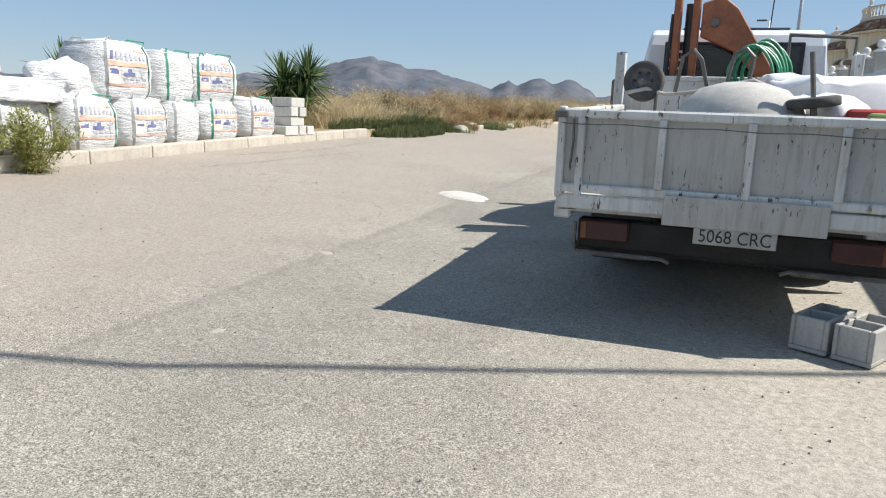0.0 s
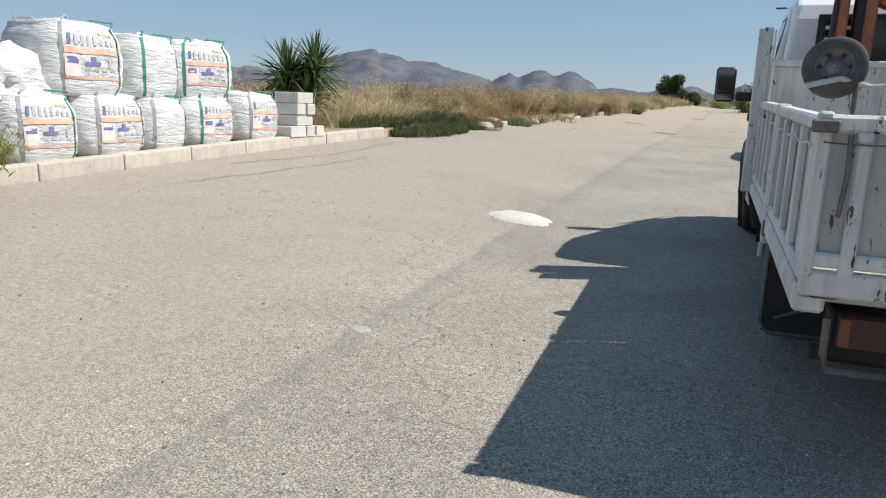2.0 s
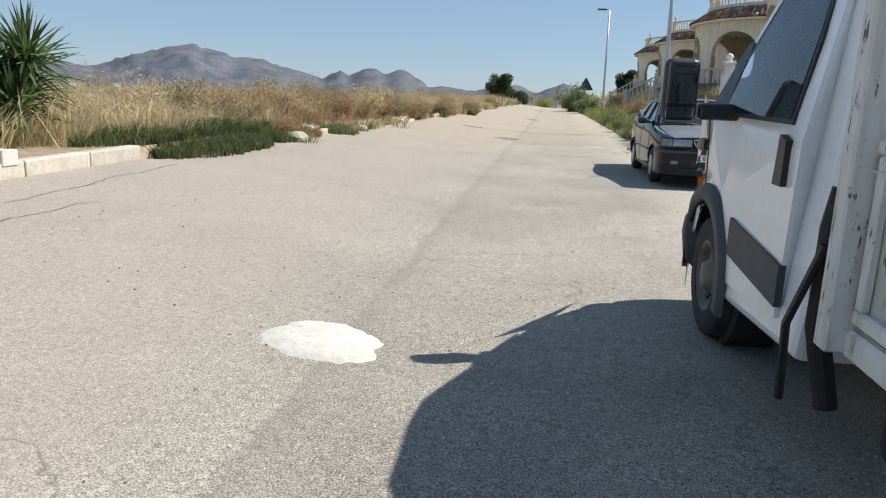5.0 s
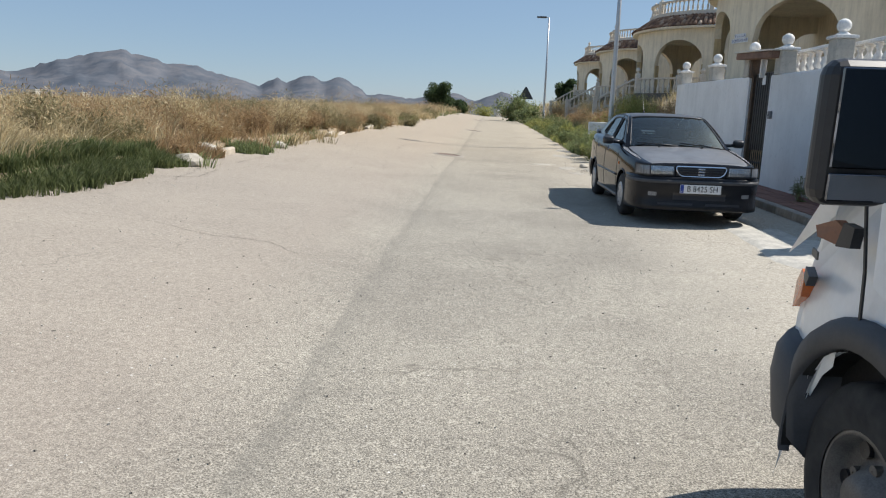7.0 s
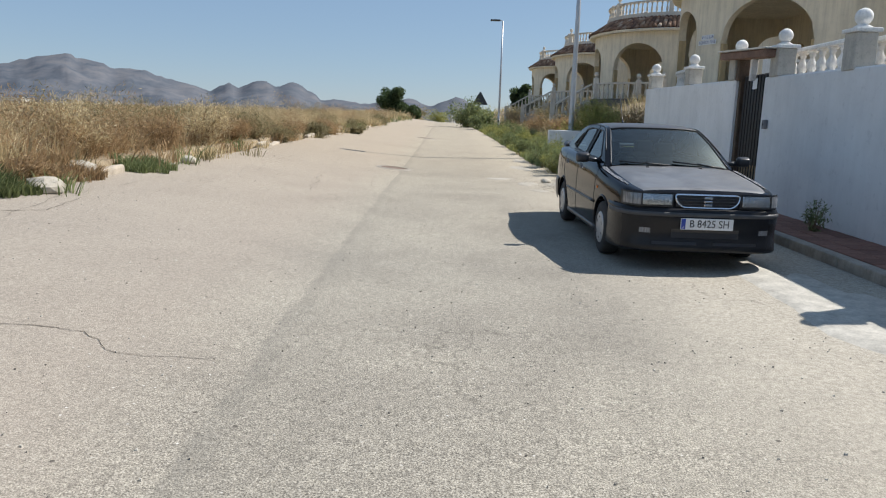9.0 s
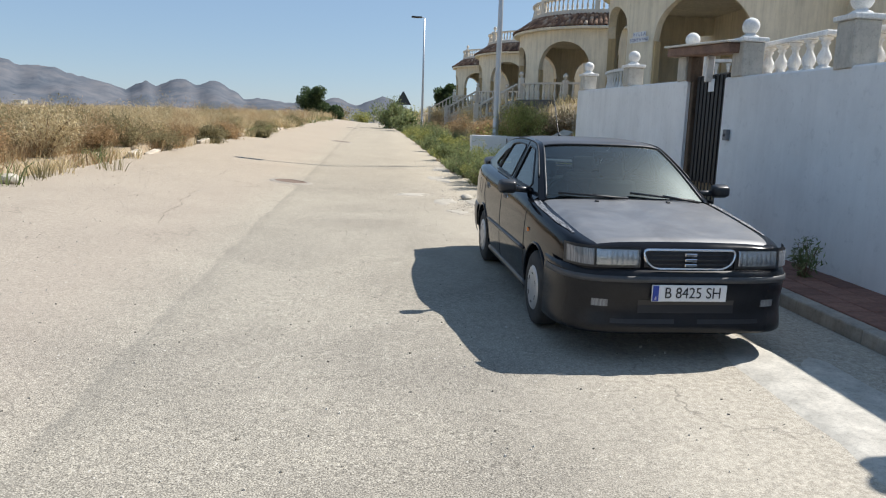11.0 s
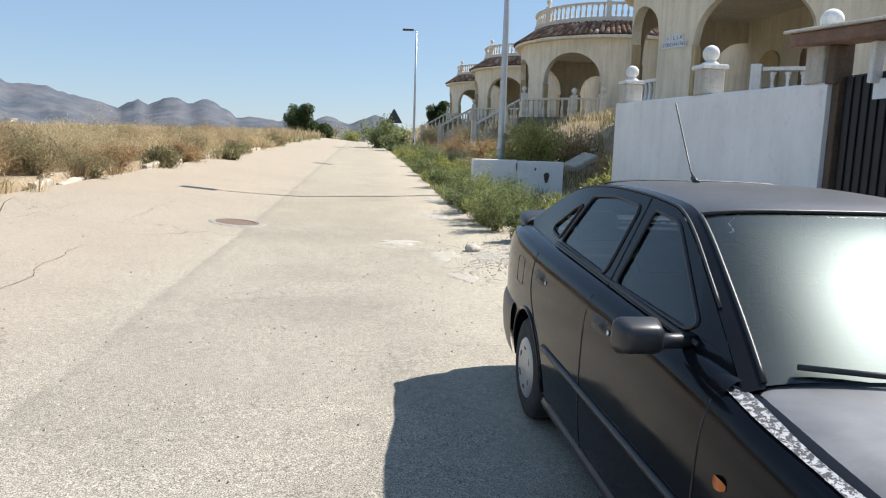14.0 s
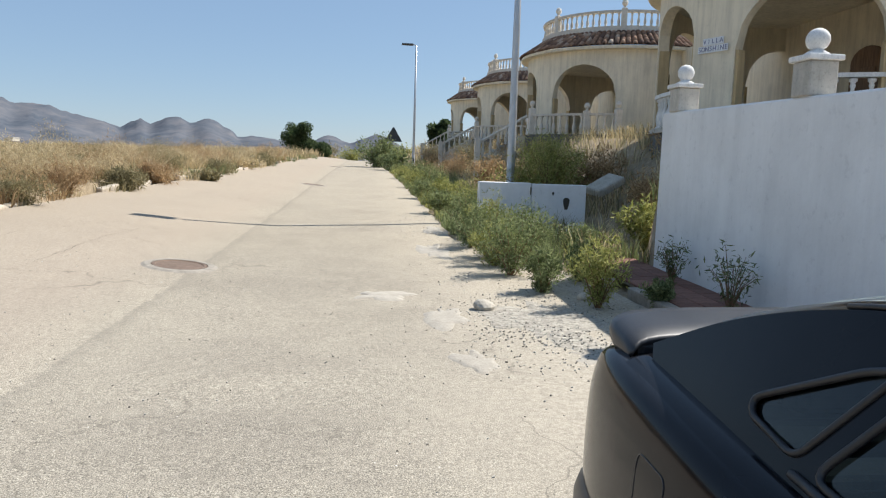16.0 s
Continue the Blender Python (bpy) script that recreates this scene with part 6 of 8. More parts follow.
WIN = [(3.80, 1.28), (3.78, 1.60), (3.82, 1.83), (3.90, 1.885), (4.27, 1.885), (4.38, 1.80), (4.72, 1.50), (4.90, 1.28)]
DOOR = [(3.68, 0.50), (3.64, 1.2), (3.68, 1.89), (3.78, 1.96), (4.33, 1.95), (4.45, 1.85), (5.0, 1.30), (5.0, 1.20), (4.98, 0.97), (4.66, 0.86), (4.44, 0.62), (4.40, 0.45)]
for s in (-1, 1):
    dr = part("door", side_plate(s, DOOR, 0.006, 0.02), CAB_WHITE, cabp)
    part("window_seal", side_plate(s, [(y + (0.02 if y > 4.2 else -0.025), z + (0.025 if z > 1.62 else -0.02)) for y, z in WIN], 0.009, 0.02), BLACK_PL, cabp)
    part("side_window", side_plate(s, WIN, 0.012, 0.006), CABGLASS, cabp)
    part("quarter_panel", side_plate(s, [(4.80, 1.26), (4.62, 1.62), (4.72, 1.62), (5.12, 1.26)], 0.014, 0.006), BLACK_PL, cabp)
    part("door_handle", side_plate(s, [(3.74, 1.02), (3.74, 1.20), (3.82, 1.22), (3.84, 1.02)], 0.03, 0.03), BLACK_PL, cabp)
    part("side_trim", side_plate(s, [(3.66, 0.55), (3.66, 0.72), (4.40, 0.78), (4.40, 0.60)], 0.02, 0.03), PLASTIC, cabp, "dark grey protective strip")
    bm = bmesh.new()
    pr = None
    for a in np.linspace(-0.15, math.pi + 0.2, 24):
        q = []
        for rr_, off in ((0.425, 0.0), (0.43, 0.035), (0.50, 0.03), (0.52, 0.0)):
            y, z = 4.92 + rr_ * math.cos(a), 0.36 + rr_ * math.sin(a)
            q.append(bm.verts.new((s * (cab_half(z, min(y, 5.6)) + off), min(y, 5.66), z)))
        if pr:
            for i in range(3):
                bm.faces.new((pr[i], q[i], q[i + 1], pr[i + 1]))
        pr = q
    bmesh.ops.recalc_face_normals(bm, faces=bm.faces)
    part("wheel_arch", bm, PLASTIC, cabp, "dark grey wheel arch flare", True)
    bm = patch([[Vector((s * x, 4.92 + 0.424 * math.cos(a), 0.36 + 0.424 * math.sin(a))) for x in (0.55, 0.75, 0.968)] for a in np.linspace(-0.1, math.pi + 0.1, 22)])
    part("arch_liner", bm, CHASSIS, truck)
    wheel(truck, s * 0.82, 4.94, 0.345, 0.345, 0.22, s, RIM)
    bm = bmesh.new()
    lathe(bm, [(0.42, -0.12), (0.42, 0.12)], 20, Matrix.Translation((s * 0.72, 4.92, 0.38)) @ Matrix.Rotation(radians(90), 4, "Y"))
    part("wheel_well", bm, CHASSIS, truck)
    # headlamp, indicator and repeater at the nose
    hl = part("headlamp", side_plate(s, [(5.52, 0.79), (5.47, 0.87), (5.57, 0.88), (5.635, 0.82), (5.645, 0.72)], 0.012, 0.04), AMBER, cabp, "orange corner lamp")
    part("lamp_shell", side_plate(s, [(5.40, 0.86), (5.365, 0.90), (5.47, 0.91), (5.50, 0.865)], 0.013, 0.03), BLACK_PL, cabp)
    part("repeater", side_plate(s, [(5.16, 1.045), (5.14, 1.10), (5.19, 1.115), (5.33, 1.075), (5.30, 1.045)], 0.022, 0.03), DIM_AMBER, cabp)
    part("repeater_shell", side_plate(s, [(5.09, 1.05), (5.08, 1.11), (5.14, 1.115), (5.17, 1.04)], 0.023, 0.03), BLACK_PL, cabp)
    part("badge", side_plate(s, [(5.32, 0.965), (5.32, 0.99), (5.40, 0.99), (5.40, 0.965)], 0.008, 0.006), RIM, cabp)
    part("hood_gap", side_plate(s, [(5.0, 0.80), (5.02, 1.0), (5.09, 1.25), (5.10, 1.25), (5.03, 1.0), (5.01, 0.80)], 0.010, 0.006), BLACK_PL, cabp)
    # tall mirror on an arm
    mir = part("wing_mirror", boxed(s * 1.13, s * 1.305, 4.65, 4.735, 1.225, 1.54, 0.035, 3), BLACK_PL, cabp, "tall black wing mirror")
    part("mirror_glass", boxed(s * 1.145, s * 1.29, 4.636, 4.643, 1.31, 1.52, 0.003), MIRROR, mir)
    part("wide_angle_glass", boxed(s * 1.145, s * 1.29, 4.636, 4.643, 1.24, 1.30, 0.003), MIRROR, mir)
    part("mirror_arm", boxed(s * 0.88, s * 1.12, 4.66, 4.80, 1.235, 1.32, 0.02, 2), BLACK_PL, mir)
part("windscreen", (lambda b: (box(b, -0.72, 0.72, -0.44, 0.44, 0, 0.012, 0.004), b)[1])(bmesh.new()), CABGLASS, cabp, m=Matrix.Translation((0, 4.82, 1.585)) @ Matrix.Rotation(radians(-43.5), 4, "X"))
bm = bmesh.new()
prev = None
for z, o in ((0.31, -0.02), (0.35, 0.02), (0.50, 0.04), (0.60, 0.03), (0.65, -0.005)):
    plan = [(-0.94 - o, 5.27), (-0.925 - o, 5.48), (-0.89 - o, 5.58), (-0.82 - o * 0.8, 5.66 + o * 0.5), (-0.70, 5.70 + o), (-0.35, 5.73 + o), (0.35, 5.73 + o), (0.70, 5.70 + o), (0.82 + o * 0.8, 5.66 + o * 0.5), (0.89 + o, 5.58), (0.925 + o, 5.48), (0.94 + o, 5.27)]
    q = [bm.verts.new((x, y, z)) for x, y in plan]
    if prev:
        for i in range(len(q)):
            bm.faces.new((prev[i], prev[(i + 1) % len(q)], q[(i + 1) % len(q)], q[i]))
    else:
        bm.faces.new(list(reversed(q)))
    prev = q
bm.faces.new(prev)
bmesh.ops.recalc_face_normals(bm, faces=bm.faces)
part("bumper", bm, PLASTIC, cabp, "dark grey front bumper", True)
part("grille", boxed(-0.5, 0.5, 5.56, 5.655, 0.66, 0.84, 0.01), BLACK_PL, cabp)
rw = part("rear_window", boxed(-0.62, 0.60, 3.455, 3.475, 1.52, 1.86, 0.008), CABGLASS, cabp)
part("rear_seal", boxed(-0.65, 0.63, 3.462, 3.478, 1.49, 1.89, 0.006), BLACK_PL, rw)
for i in range(3):
    part("vent_slat", boxed(-0.60, -0.42, 3.445, 3.452, 1.62 + i * 0.08, 1.645 + i * 0.08, 0.002), CAB_WHITE, rw)
part("roof_strip", boxed(-0.5, 0.5, 3.7, 3.74, 2.02, 2.045, 0.006), PLASTIC, cabp)
part("antenna", tubed([(0.32, 3.8, 2.0), (0.33, 3.76, 2.4)], 0.006, 5), BLACK_PL, cabp)

# ---- the load on the bed ----
def on_truck(name, label, category, x, y, z, rx=0, ry=0, rz=0):
    return thing(name, label, category, TRUCK @ pose(x, y, z, rx, ry, rz))


crane = on_truck("crane", "folded orange truck crane behind the cab", "crane", 0, 3.25, 0.62)
part("base", boxed(-0.35, 0.2, -0.18, 0.16, 0, 0.5, 0.03), ORANGE, crane)
for x in (-0.50, -0.33):
    part("arm_plate", boxed(x - 0.075, x - 0.005, -0.12, 0.10, 0.15, 1.72 if x < -0.4 else 1.66, 0.012), ORANGE, crane)
part("ram", tubed([(-0.42, -0.02, 0.2), (-0.42, -0.02, 1.6)], 0.05, 12), BLACK_PL, crane)
bm = bmesh.new()
prism(bm, [(-0.30, 1.60), (-0.30, 1.30), (-0.16, 1.24), (0.02, 1.16), (0.34, 0.82), (0.30, 0.68), (0.44, 0.72), (0.46, 0.86), (0.02, 1.55), (-0.12, 1.66)], 0.16, Matrix.Translation((-0.02, 0.06, 0)) @ Matrix.Rotation(radians(90), 4, "X"), 0.01)
part("jib", bm, ORANGE, crane)
part("pin", tubed([(-0.2, -0.16, 1.42), (-0.2, 0.1, 1.42)], 0.04, 10), RIM, crane)
part("hydraulic_hose", tubed([(-0.55, -0.1, 0.3), (-0.6, -0.12, 1.0), (-0.58, -0.1, 1.5)], 0.018, 6), BLACK_PL, crane)
part("lever", tubed([(-0.22, -0.2, 0.5), (-0.27, -0.25, 1.02)], 0.012, 6), BLACK_PL, crane)

hose = on_truck("garden_hose", "coiled green hose hung over the crane arm", "hose", 0.22, 2.86, 1.62)
rr = random.Random(9)
for i in range(9):
    a0, b0 = 0.17 + rr.uniform(-0.02, 0.04), 0.20 + rr.uniform(-0.02, 0.05)
    ph = rr.uniform(-0.05, 0.05)
    pts = [(0.04 * (i - 4) * 0.5 + a0 * math.cos(t_) * (1 - 0.25 * math.sin(t_)), -0.05 + 0.022 * (i - 4) + 0.02 * math.sin(2 * t_), ph * 0.4 + b0 * math.sin(t_)) for t_ in np.linspace(0, 2 * math.pi, 26, endpoint=False)]
    part("coil", tubed(pts, 0.014, 6, True), HOSE, hose)

barrow = on_truck("wheelbarrow", "rusty upturned wheelbarrow with a dirty tyre on the load", "wheelbarrow", -0.62, 1.95, 0.71)
bw_ = wheel(barrow, 0.0, 0.0, 0.0, 0.165, 0.085, -1, RIM, True)
bw_.matrix_basis = pose(-0.08, 0.04, 0.76, 0, 12, 78)
part("axle_bracket", tubed([(-0.22, -0.02, 0.66), (-0.05, -0.02, 0.70), (0.1, -0.03, 0.66), (0.3, -0.1, 0.68), (0.75, -0.2, 0.78), (1.15, -0.2, 0.62)], 0.017, 6), CEMENT, barrow)
part("handle", tubed([(0.18, -0.1, 0.68), (0.22, -0.15, 0.95), (0.30, -0.2, 1.0), (0.36, -0.2, 0.93), (0.42, -0.2, 0.72)], 0.016, 6), RIM, barrow)
part("handle", tubed([(0.55, -0.1, 0.70), (0.60, -0.1, 0.98), (0.68, -0.1, 1.02), (0.74, -0.1, 0.96), (0.72, -0.1, 0.7)], 0.016, 6), RIM, barrow)
part("front_leg", tubed([(0.03, 0, 0.72), (0.03, -0.02, 0.35), (0.06, -0.05, 0.0)], 0.014, 6), RIM, barrow)
bm = bmesh.new()
r0 = [bm.verts.new(p) for p in ((0.12, -0.6, 0.0), (1.0, -0.6, 0.0), (1.05, 0.25, 0.0), (0.12, 0.25, 0.0))]
r1 = [bm.verts.new(p) for p in ((0.35, -0.45, 0.60), (0.85, -0.45, 0.66), (0.85, 0.1, 0.66), (0.35, 0.1, 0.60))]
for i in range(4):
    bm.faces.new((r0[i], r0[(i + 1) % 4], r1[(i + 1) % 4], r1[i]))
bm.faces.new(r1)
bm.faces.new(list(reversed(r0)))
bmesh.ops.bevel(bm, geom=bm.edges[:], offset=0.06, segments=3, affect="EDGES")
part("tray", bm, plain("rusty_tray", (0.36, 0.19, 0.12), 0.8, 0, 0.3, 6, 0.3), barrow, "rust brown steel tray", True)

drum = on_truck("mixing_tub", "cement crusted round mixing tub turned upside down", "tub", 0.03, 0.85, 0.71)
bm = bmesh.new()
lathe(bm, [(0.44, 0.0), (0.42, 0.40), (0.405, 0.52), (0.37, 0.60), (0.27, 0.70), (0.12, 0.745), (0.01, 0.75)], 36)
part("shell", bm, CEMENT, drum, smooth_shade=True)
bm = bmesh.new()
lathe(bm, [(0.425, 0.50), (0.435, 0.53), (0.415, 0.56)], 36, cap=False)
part("rim_band", bm, plain("pale_rim", (0.55, 0.54, 0.50), 0.8, 0, 0.2, 8), drum, smooth_shade=True)
for k_, (x, y, sx, sy, sz, rz, mat_, lab) in enumerate(((0.62, 1.7, 0.30, 0.42, 0.80, 20, WOVEN, "crumpled white woven bag on the load"), (0.50, 1.0, 0.22, 0.30, 0.66, 50, WOVEN, "crumpled white woven bag on the load"), (0.80, 0.8, 0.16, 0.25, 0.60, -10, plain("red_plastic", (0.48, 0.05, 0.04), 0.5), "red plastic jerrycan among the tools"),
                                                       (0.86, 0.45, 0.12, 0.22, 0.58, 15, plain("lime_plastic", (0.38, 0.46, 0.12), 0.5), "lime green plastic box among the tools"), (0.45, 2.1, 0.25, 0.2, 0.85, 5, WOVEN, "white plastic sack on the load"))):
    bm = bmesh.new()
    box(bm, -sx, sx, -sy, sy, 0, sz, 0.10 if mat_ is WOVEN else 0.03, 3)
    if mat_ is WOVEN:
        bmesh.ops.subdivide_edges(bm, edges=bm.edges[:], cuts=2, use_grid_fill=True)
        for v_ in bm.verts:
            v_.co += Vector((1, 1, 0.7)) * 0.06 * noise.noise(v_.co * 4 + Vector((k_, 0, 0))) + Vector((0, 0, 0.05 * noise.noise(v_.co * 9)))
            v_.co.z = max(0.0, v_.co.z)
    nm = "sack" if mat_ is WOVEN else ("jerrycan" if k_ == 2 else "tool_box")
    tagged(part(nm, bm, mat_, smooth_shade=mat_ is WOVEN, m=TRUCK @ pose(x, y, 0.71, 0, 0, rz)), lab, nm.replace("_", " "))
gw = on_truck("spare_wheel", "small grey barrow wheel lying on the load", "wheel", 0.42, 0.60, 1.34, 0, 82, 0)
wheel(gw, 0, 0, 0, 0.15, 0.06, 1, CEMENT, True)
part("spindle", tubed([(-0.3, 0, 0), (0.3, 0, 0)], 0.015, 6), RIM, gw)
part("support", tubed([(0, 0, 0), (0.62, 0, 0.0)], 0.02, 6), RIM, gw)

# two hollow concrete blocks on the ground behind the truck
def hollow_block(x, y, rz, label):
    b_ = thing("concrete_block", label, "block", pose(x, y, G(x, y) + 0.004, 0.8, 0, rz), "blocks behind the truck")
    bm = bmesh.new()
    box(bm, -0.10, 0.10, -0.20, 0.20, 0, 0.025, 0.004)
    for a in ((-0.10, -0.075, -0.20, 0.20), (0.075, 0.10, -0.20, 0.20), (-0.0745, 0.0745, -0.20, -0.175), (-0.0745, 0.0745, 0.175, 0.20), (-0.0745, 0.0745, -0.0125, 0.0125)):
        box(bm, *a, 0.0255, 0.195, 0.005)
    part("shell", bm, BLOCK, b_)


hollow_block(0.61, 4.39, -27, "grey hollow concrete block lying on the asphalt")
hollow_block(0.815, 4.285, -29, "grey hollow concrete block lying on the asphalt")

# ---- the parked saloon car ----
n = N("black_car_paint", 0.22)
n.color(n.ramp(n.noise(2.5, 4), (0.3, (0.006, 0.0065, 0.009)), (0.7, (0.011, 0.012, 0.015))))
n.b.inputs["Specular IOR Level"].default_value = 0.17
n.rough(n.ramp(n.noise(3, 4), (0.35, 0.07), (0.65, 0.16)))
PAINT = n.m
FADED_ROOF = plain("dull_black_roof", (0.06, 0.061, 0.066), 0.36, 0, 0.3, 3)
n = N("faded_black_paint", 0.5)
n.color(n.ramp(n.noise(2.2, 6, 0.65, dist=0.8), (0.3, (0.085, 0.086, 0.09)), (0.5, (0.14, 0.141, 0.146)), (0.7, (0.20, 0.20, 0.203))))
n.rough(n.ramp(n.noise(4, 5), (0.3, 0.34), (0.7, 0.48)))
n.b.inputs["Coat Weight"].default_value, n.b.inputs["Coat Roughness"].default_value = 0.5, 0.32
FADED = n.m
n = N("peeling_lacquer", 0.5)
pe = n.ramp(n.noise(58, 6, 0.75), (0.50, 0.0), (0.54, 1.0))
n.color(n.mix(pe, (0.02, 0.021, 0.025), (0.36, 0.37, 0.39)))
n.bump(pe, 0.3, 0.002)
PEEL = n.m
REFLECTOR = plain("dull_reflector", (0.40, 0.41, 0.43), 0.22, 0.75, 0.2, 18)
n = N("clear_corner_lens", 0.12)
n.color(n.ramp(n.noise(40, 2, stretch=(6, 1, 0.1)), (0.4, (0.12, 0.125, 0.135)), (0.6, (0.24, 0.25, 0.265))))
n.b.inputs["Coat Weight"].default_value = 0.8
CORNER = n.m
CAR_PLASTIC = plain("faded_bumper_plastic", (0.026, 0.027, 0.03), 0.38, 0, 0.25, 6)
SATIN = plain("satin_black_bumper", (0.012, 0.0125, 0.015), 0.25, 0, 0.25, 6, spec=0.3)
SEAT = plain("seat_cloth", (0.045, 0.047, 0.052), 0.9, 0, 0.25, 20)
DASH = plain("dashboard_vinyl", (0.06, 0.062, 0.066), 0.7, 0, 0.15, 9)


def thin_glass(name, tint, haze_amount, haze_rough):
    """A thin pane: clear, with a Fresnel gloss and a faint film of dust."""
    m = bpy.data.materials.new(name)
    m.use_nodes = True
    t = m.node_tree
    t.nodes.remove(t.nodes["Principled BSDF"])
    clear, gloss, film = t.nodes.new("ShaderNodeBsdfTransparent"), t.nodes.new("ShaderNodeBsdfGlossy"), t.nodes.new("ShaderNodeBsdfGlossy")
    clear.inputs["Color"].default_value = (*tint, 1)
    gloss.inputs["Color"].default_value, gloss.inputs["Roughness"].default_value = (0.95, 0.97, 0.97, 1), 0.03
    film.inputs["Color"].default_value, film.inputs["Roughness"].default_value = (0.82, 0.95, 0.93, 1), haze_rough
    fr = t.nodes.new("ShaderNodeFresnel")
    fr.inputs["IOR"].default_value = 1.5
    a, b = t.nodes.new("ShaderNodeMixShader"), t.nodes.new("ShaderNodeMixShader")
    t.links.new(fr.outputs[0], a.inputs[0])
    t.links.new(clear.outputs[0], a.inputs[1])
    t.links.new(gloss.outputs[0], a.inputs[2])
    b.inputs[0].default_value = haze_amount
    t.links.new(a.outputs[0], b.inputs[1])
    t.links.new(film.outputs[0], b.inputs[2])
    t.links.new(b.outputs[0], t.nodes["Material Output"].inputs["Surface"])
    return m


LAMPGLASS = thin_glass("headlamp_glass", (0.93, 0.95, 0.96), 0.03, 0.25)
CARGLASS = thin_glass("car_glass", (0.22, 0.27, 0.28), 0.003, 0.35)
SCREEN = thin_glass("dusty_windscreen", (0.46, 0.58, 0.56), 0.042, 0.38)

cg0, cg1 = G(0.5, 16.88), G(0.5, 19.18)
CAR = pose(0.46, 16.08, cg0 - (cg1 - cg0) / 2.3 * 0.8 + 0.006, math.degrees(math.atan2(cg1 - cg0, 2.3)), 0, 0.45) @ Matrix.Scale(0.93, 4)
car = thing("saloon_car", "black hatchback saloon with faded bonnet parked at the kerb", "car", CAR)
# the lower body, lofted: y, half width, sill z, shoulder z, middle top z
ST = [(0.00, 0.56, 0.34, 0.690, 0.725), (0.02, 0.66, 0.28, 0.750, 0.772), (0.07, 0.72, 0.24, 0.782, 0.808), (0.16, 0.765, 0.21, 0.798, 0.832), (0.32, 0.80, 0.20, 0.820, 0.858), (0.60, 0.822, 0.20, 0.852, 0.90),
      (0.90, 0.836, 0.20, 0.885, 0.938), (1.25, 0.842, 0.20, 0.928, 0.97), (1.60, 0.845, 0.20, 0.955, 0.97), (2.30, 0.848, 0.20, 0.978, 0.985), (3.00, 0.852, 0.20, 1.00, 1.005), (3.45, 0.85, 0.21, 1.015, 1.035),
      (3.85, 0.835, 0.24, 1.03, 1.06), (4.12, 0.80, 0.28, 1.028, 1.06), (4.25, 0.75, 0.34, 0.99, 1.03), (4.31, 0.66, 0.42, 0.92, 0.94)]


def smooth_rows(rows, k=4):
    """More stations between the given ones, eased."""
    rows = np.array(rows, float)
    out = []
    for i in range(len(rows) - 1):
        p0, p1, p2, p3 = rows[max(i - 1, 0)], rows[i], rows[i + 1], rows[min(i + 2, len(rows) - 1)]
        for j in range(k):
            u = j / k
            out.append(0.5 * (2 * p1 + (p2 - p0) * u + (2 * p0 - 5 * p1 + 4 * p2 - p3) * u * u + (3 * p1 - p0 - 3 * p2 + p3) * u ** 3))
    out.append(rows[-1])
    return [tuple(float(v) for v in r) for r in out]


def car_ring(y, w, zs, zh, zc):
    """Half of a cross-section, from the sill up and over to the middle."""
    mid = zs + 0.52 * (zh - zs)
    pts = [(w * 0.90, zs), (w * 0.955, zs + 0.02), (w * 0.98, zs + 0.12), (w * 0.995, zs + 0.24), (w * 1.0, mid), (w * 0.993, zh - 0.16), (w * 0.972, zh - 0.06), (w * 0.945, zh - 0.014), (w * 0.905, zh + 0.004), (w * 0.84, zh + (zc - zh) * 0.30), (w * 0.62, zh + (zc - zh) * 0.74), (w * 0.30, zh + (zc - zh) * 0.95), (0, zc)]
    return smooth_rows(pts, 3)


SHOULDER = 24
STF = smooth_rows(ST, 5)


def at_y(y):
    ys_ = [r[0] for r in STF]
    return tuple(float(np.interp(y, ys_, [r[i] for r in STF])) for i in range(1, 5))


def hw(y):
    return at_y(y)[0]


def cut_away(bm, cutters):
    """The bmesh with the cutters' bodies taken out of it."""
    me = bpy.data.meshes.new("cut")
    bm.to_mesh(me)
    bm.free()
    ob = new("cut", me)
    tools = []
    for c in cutters:
        cm_ = bpy.data.meshes.new("cut")
        c.to_mesh(cm_)
        c.free()
        tools.append(new("cut", cm_))
        md = ob.modifiers.new("cut", "BOOLEAN")
        md.operation, md.object, md.solver = "DIFFERENCE", tools[-1], "EXACT"
    bpy.context.view_layer.update()
    done = bpy.data.meshes.new_from_object(ob.evaluated_get(bpy.context.evaluated_depsgraph_get()))
    out = bmesh.new()
    out.from_mesh(done)
    for o in [ob] + tools:
        d = o.data
        bpy.data.objects.remove(o)
        bpy.data.meshes.remove(d)
    bpy.data.meshes.remove(done)
    return out


def crease(bm, deg=38):
    """Marks the sharp edges of a smooth body."""
    for e in bm.edges:
        if len(e.link_faces) == 2 and e.calc_face_angle(0) > radians(deg):
            e.smooth = False
    return bm


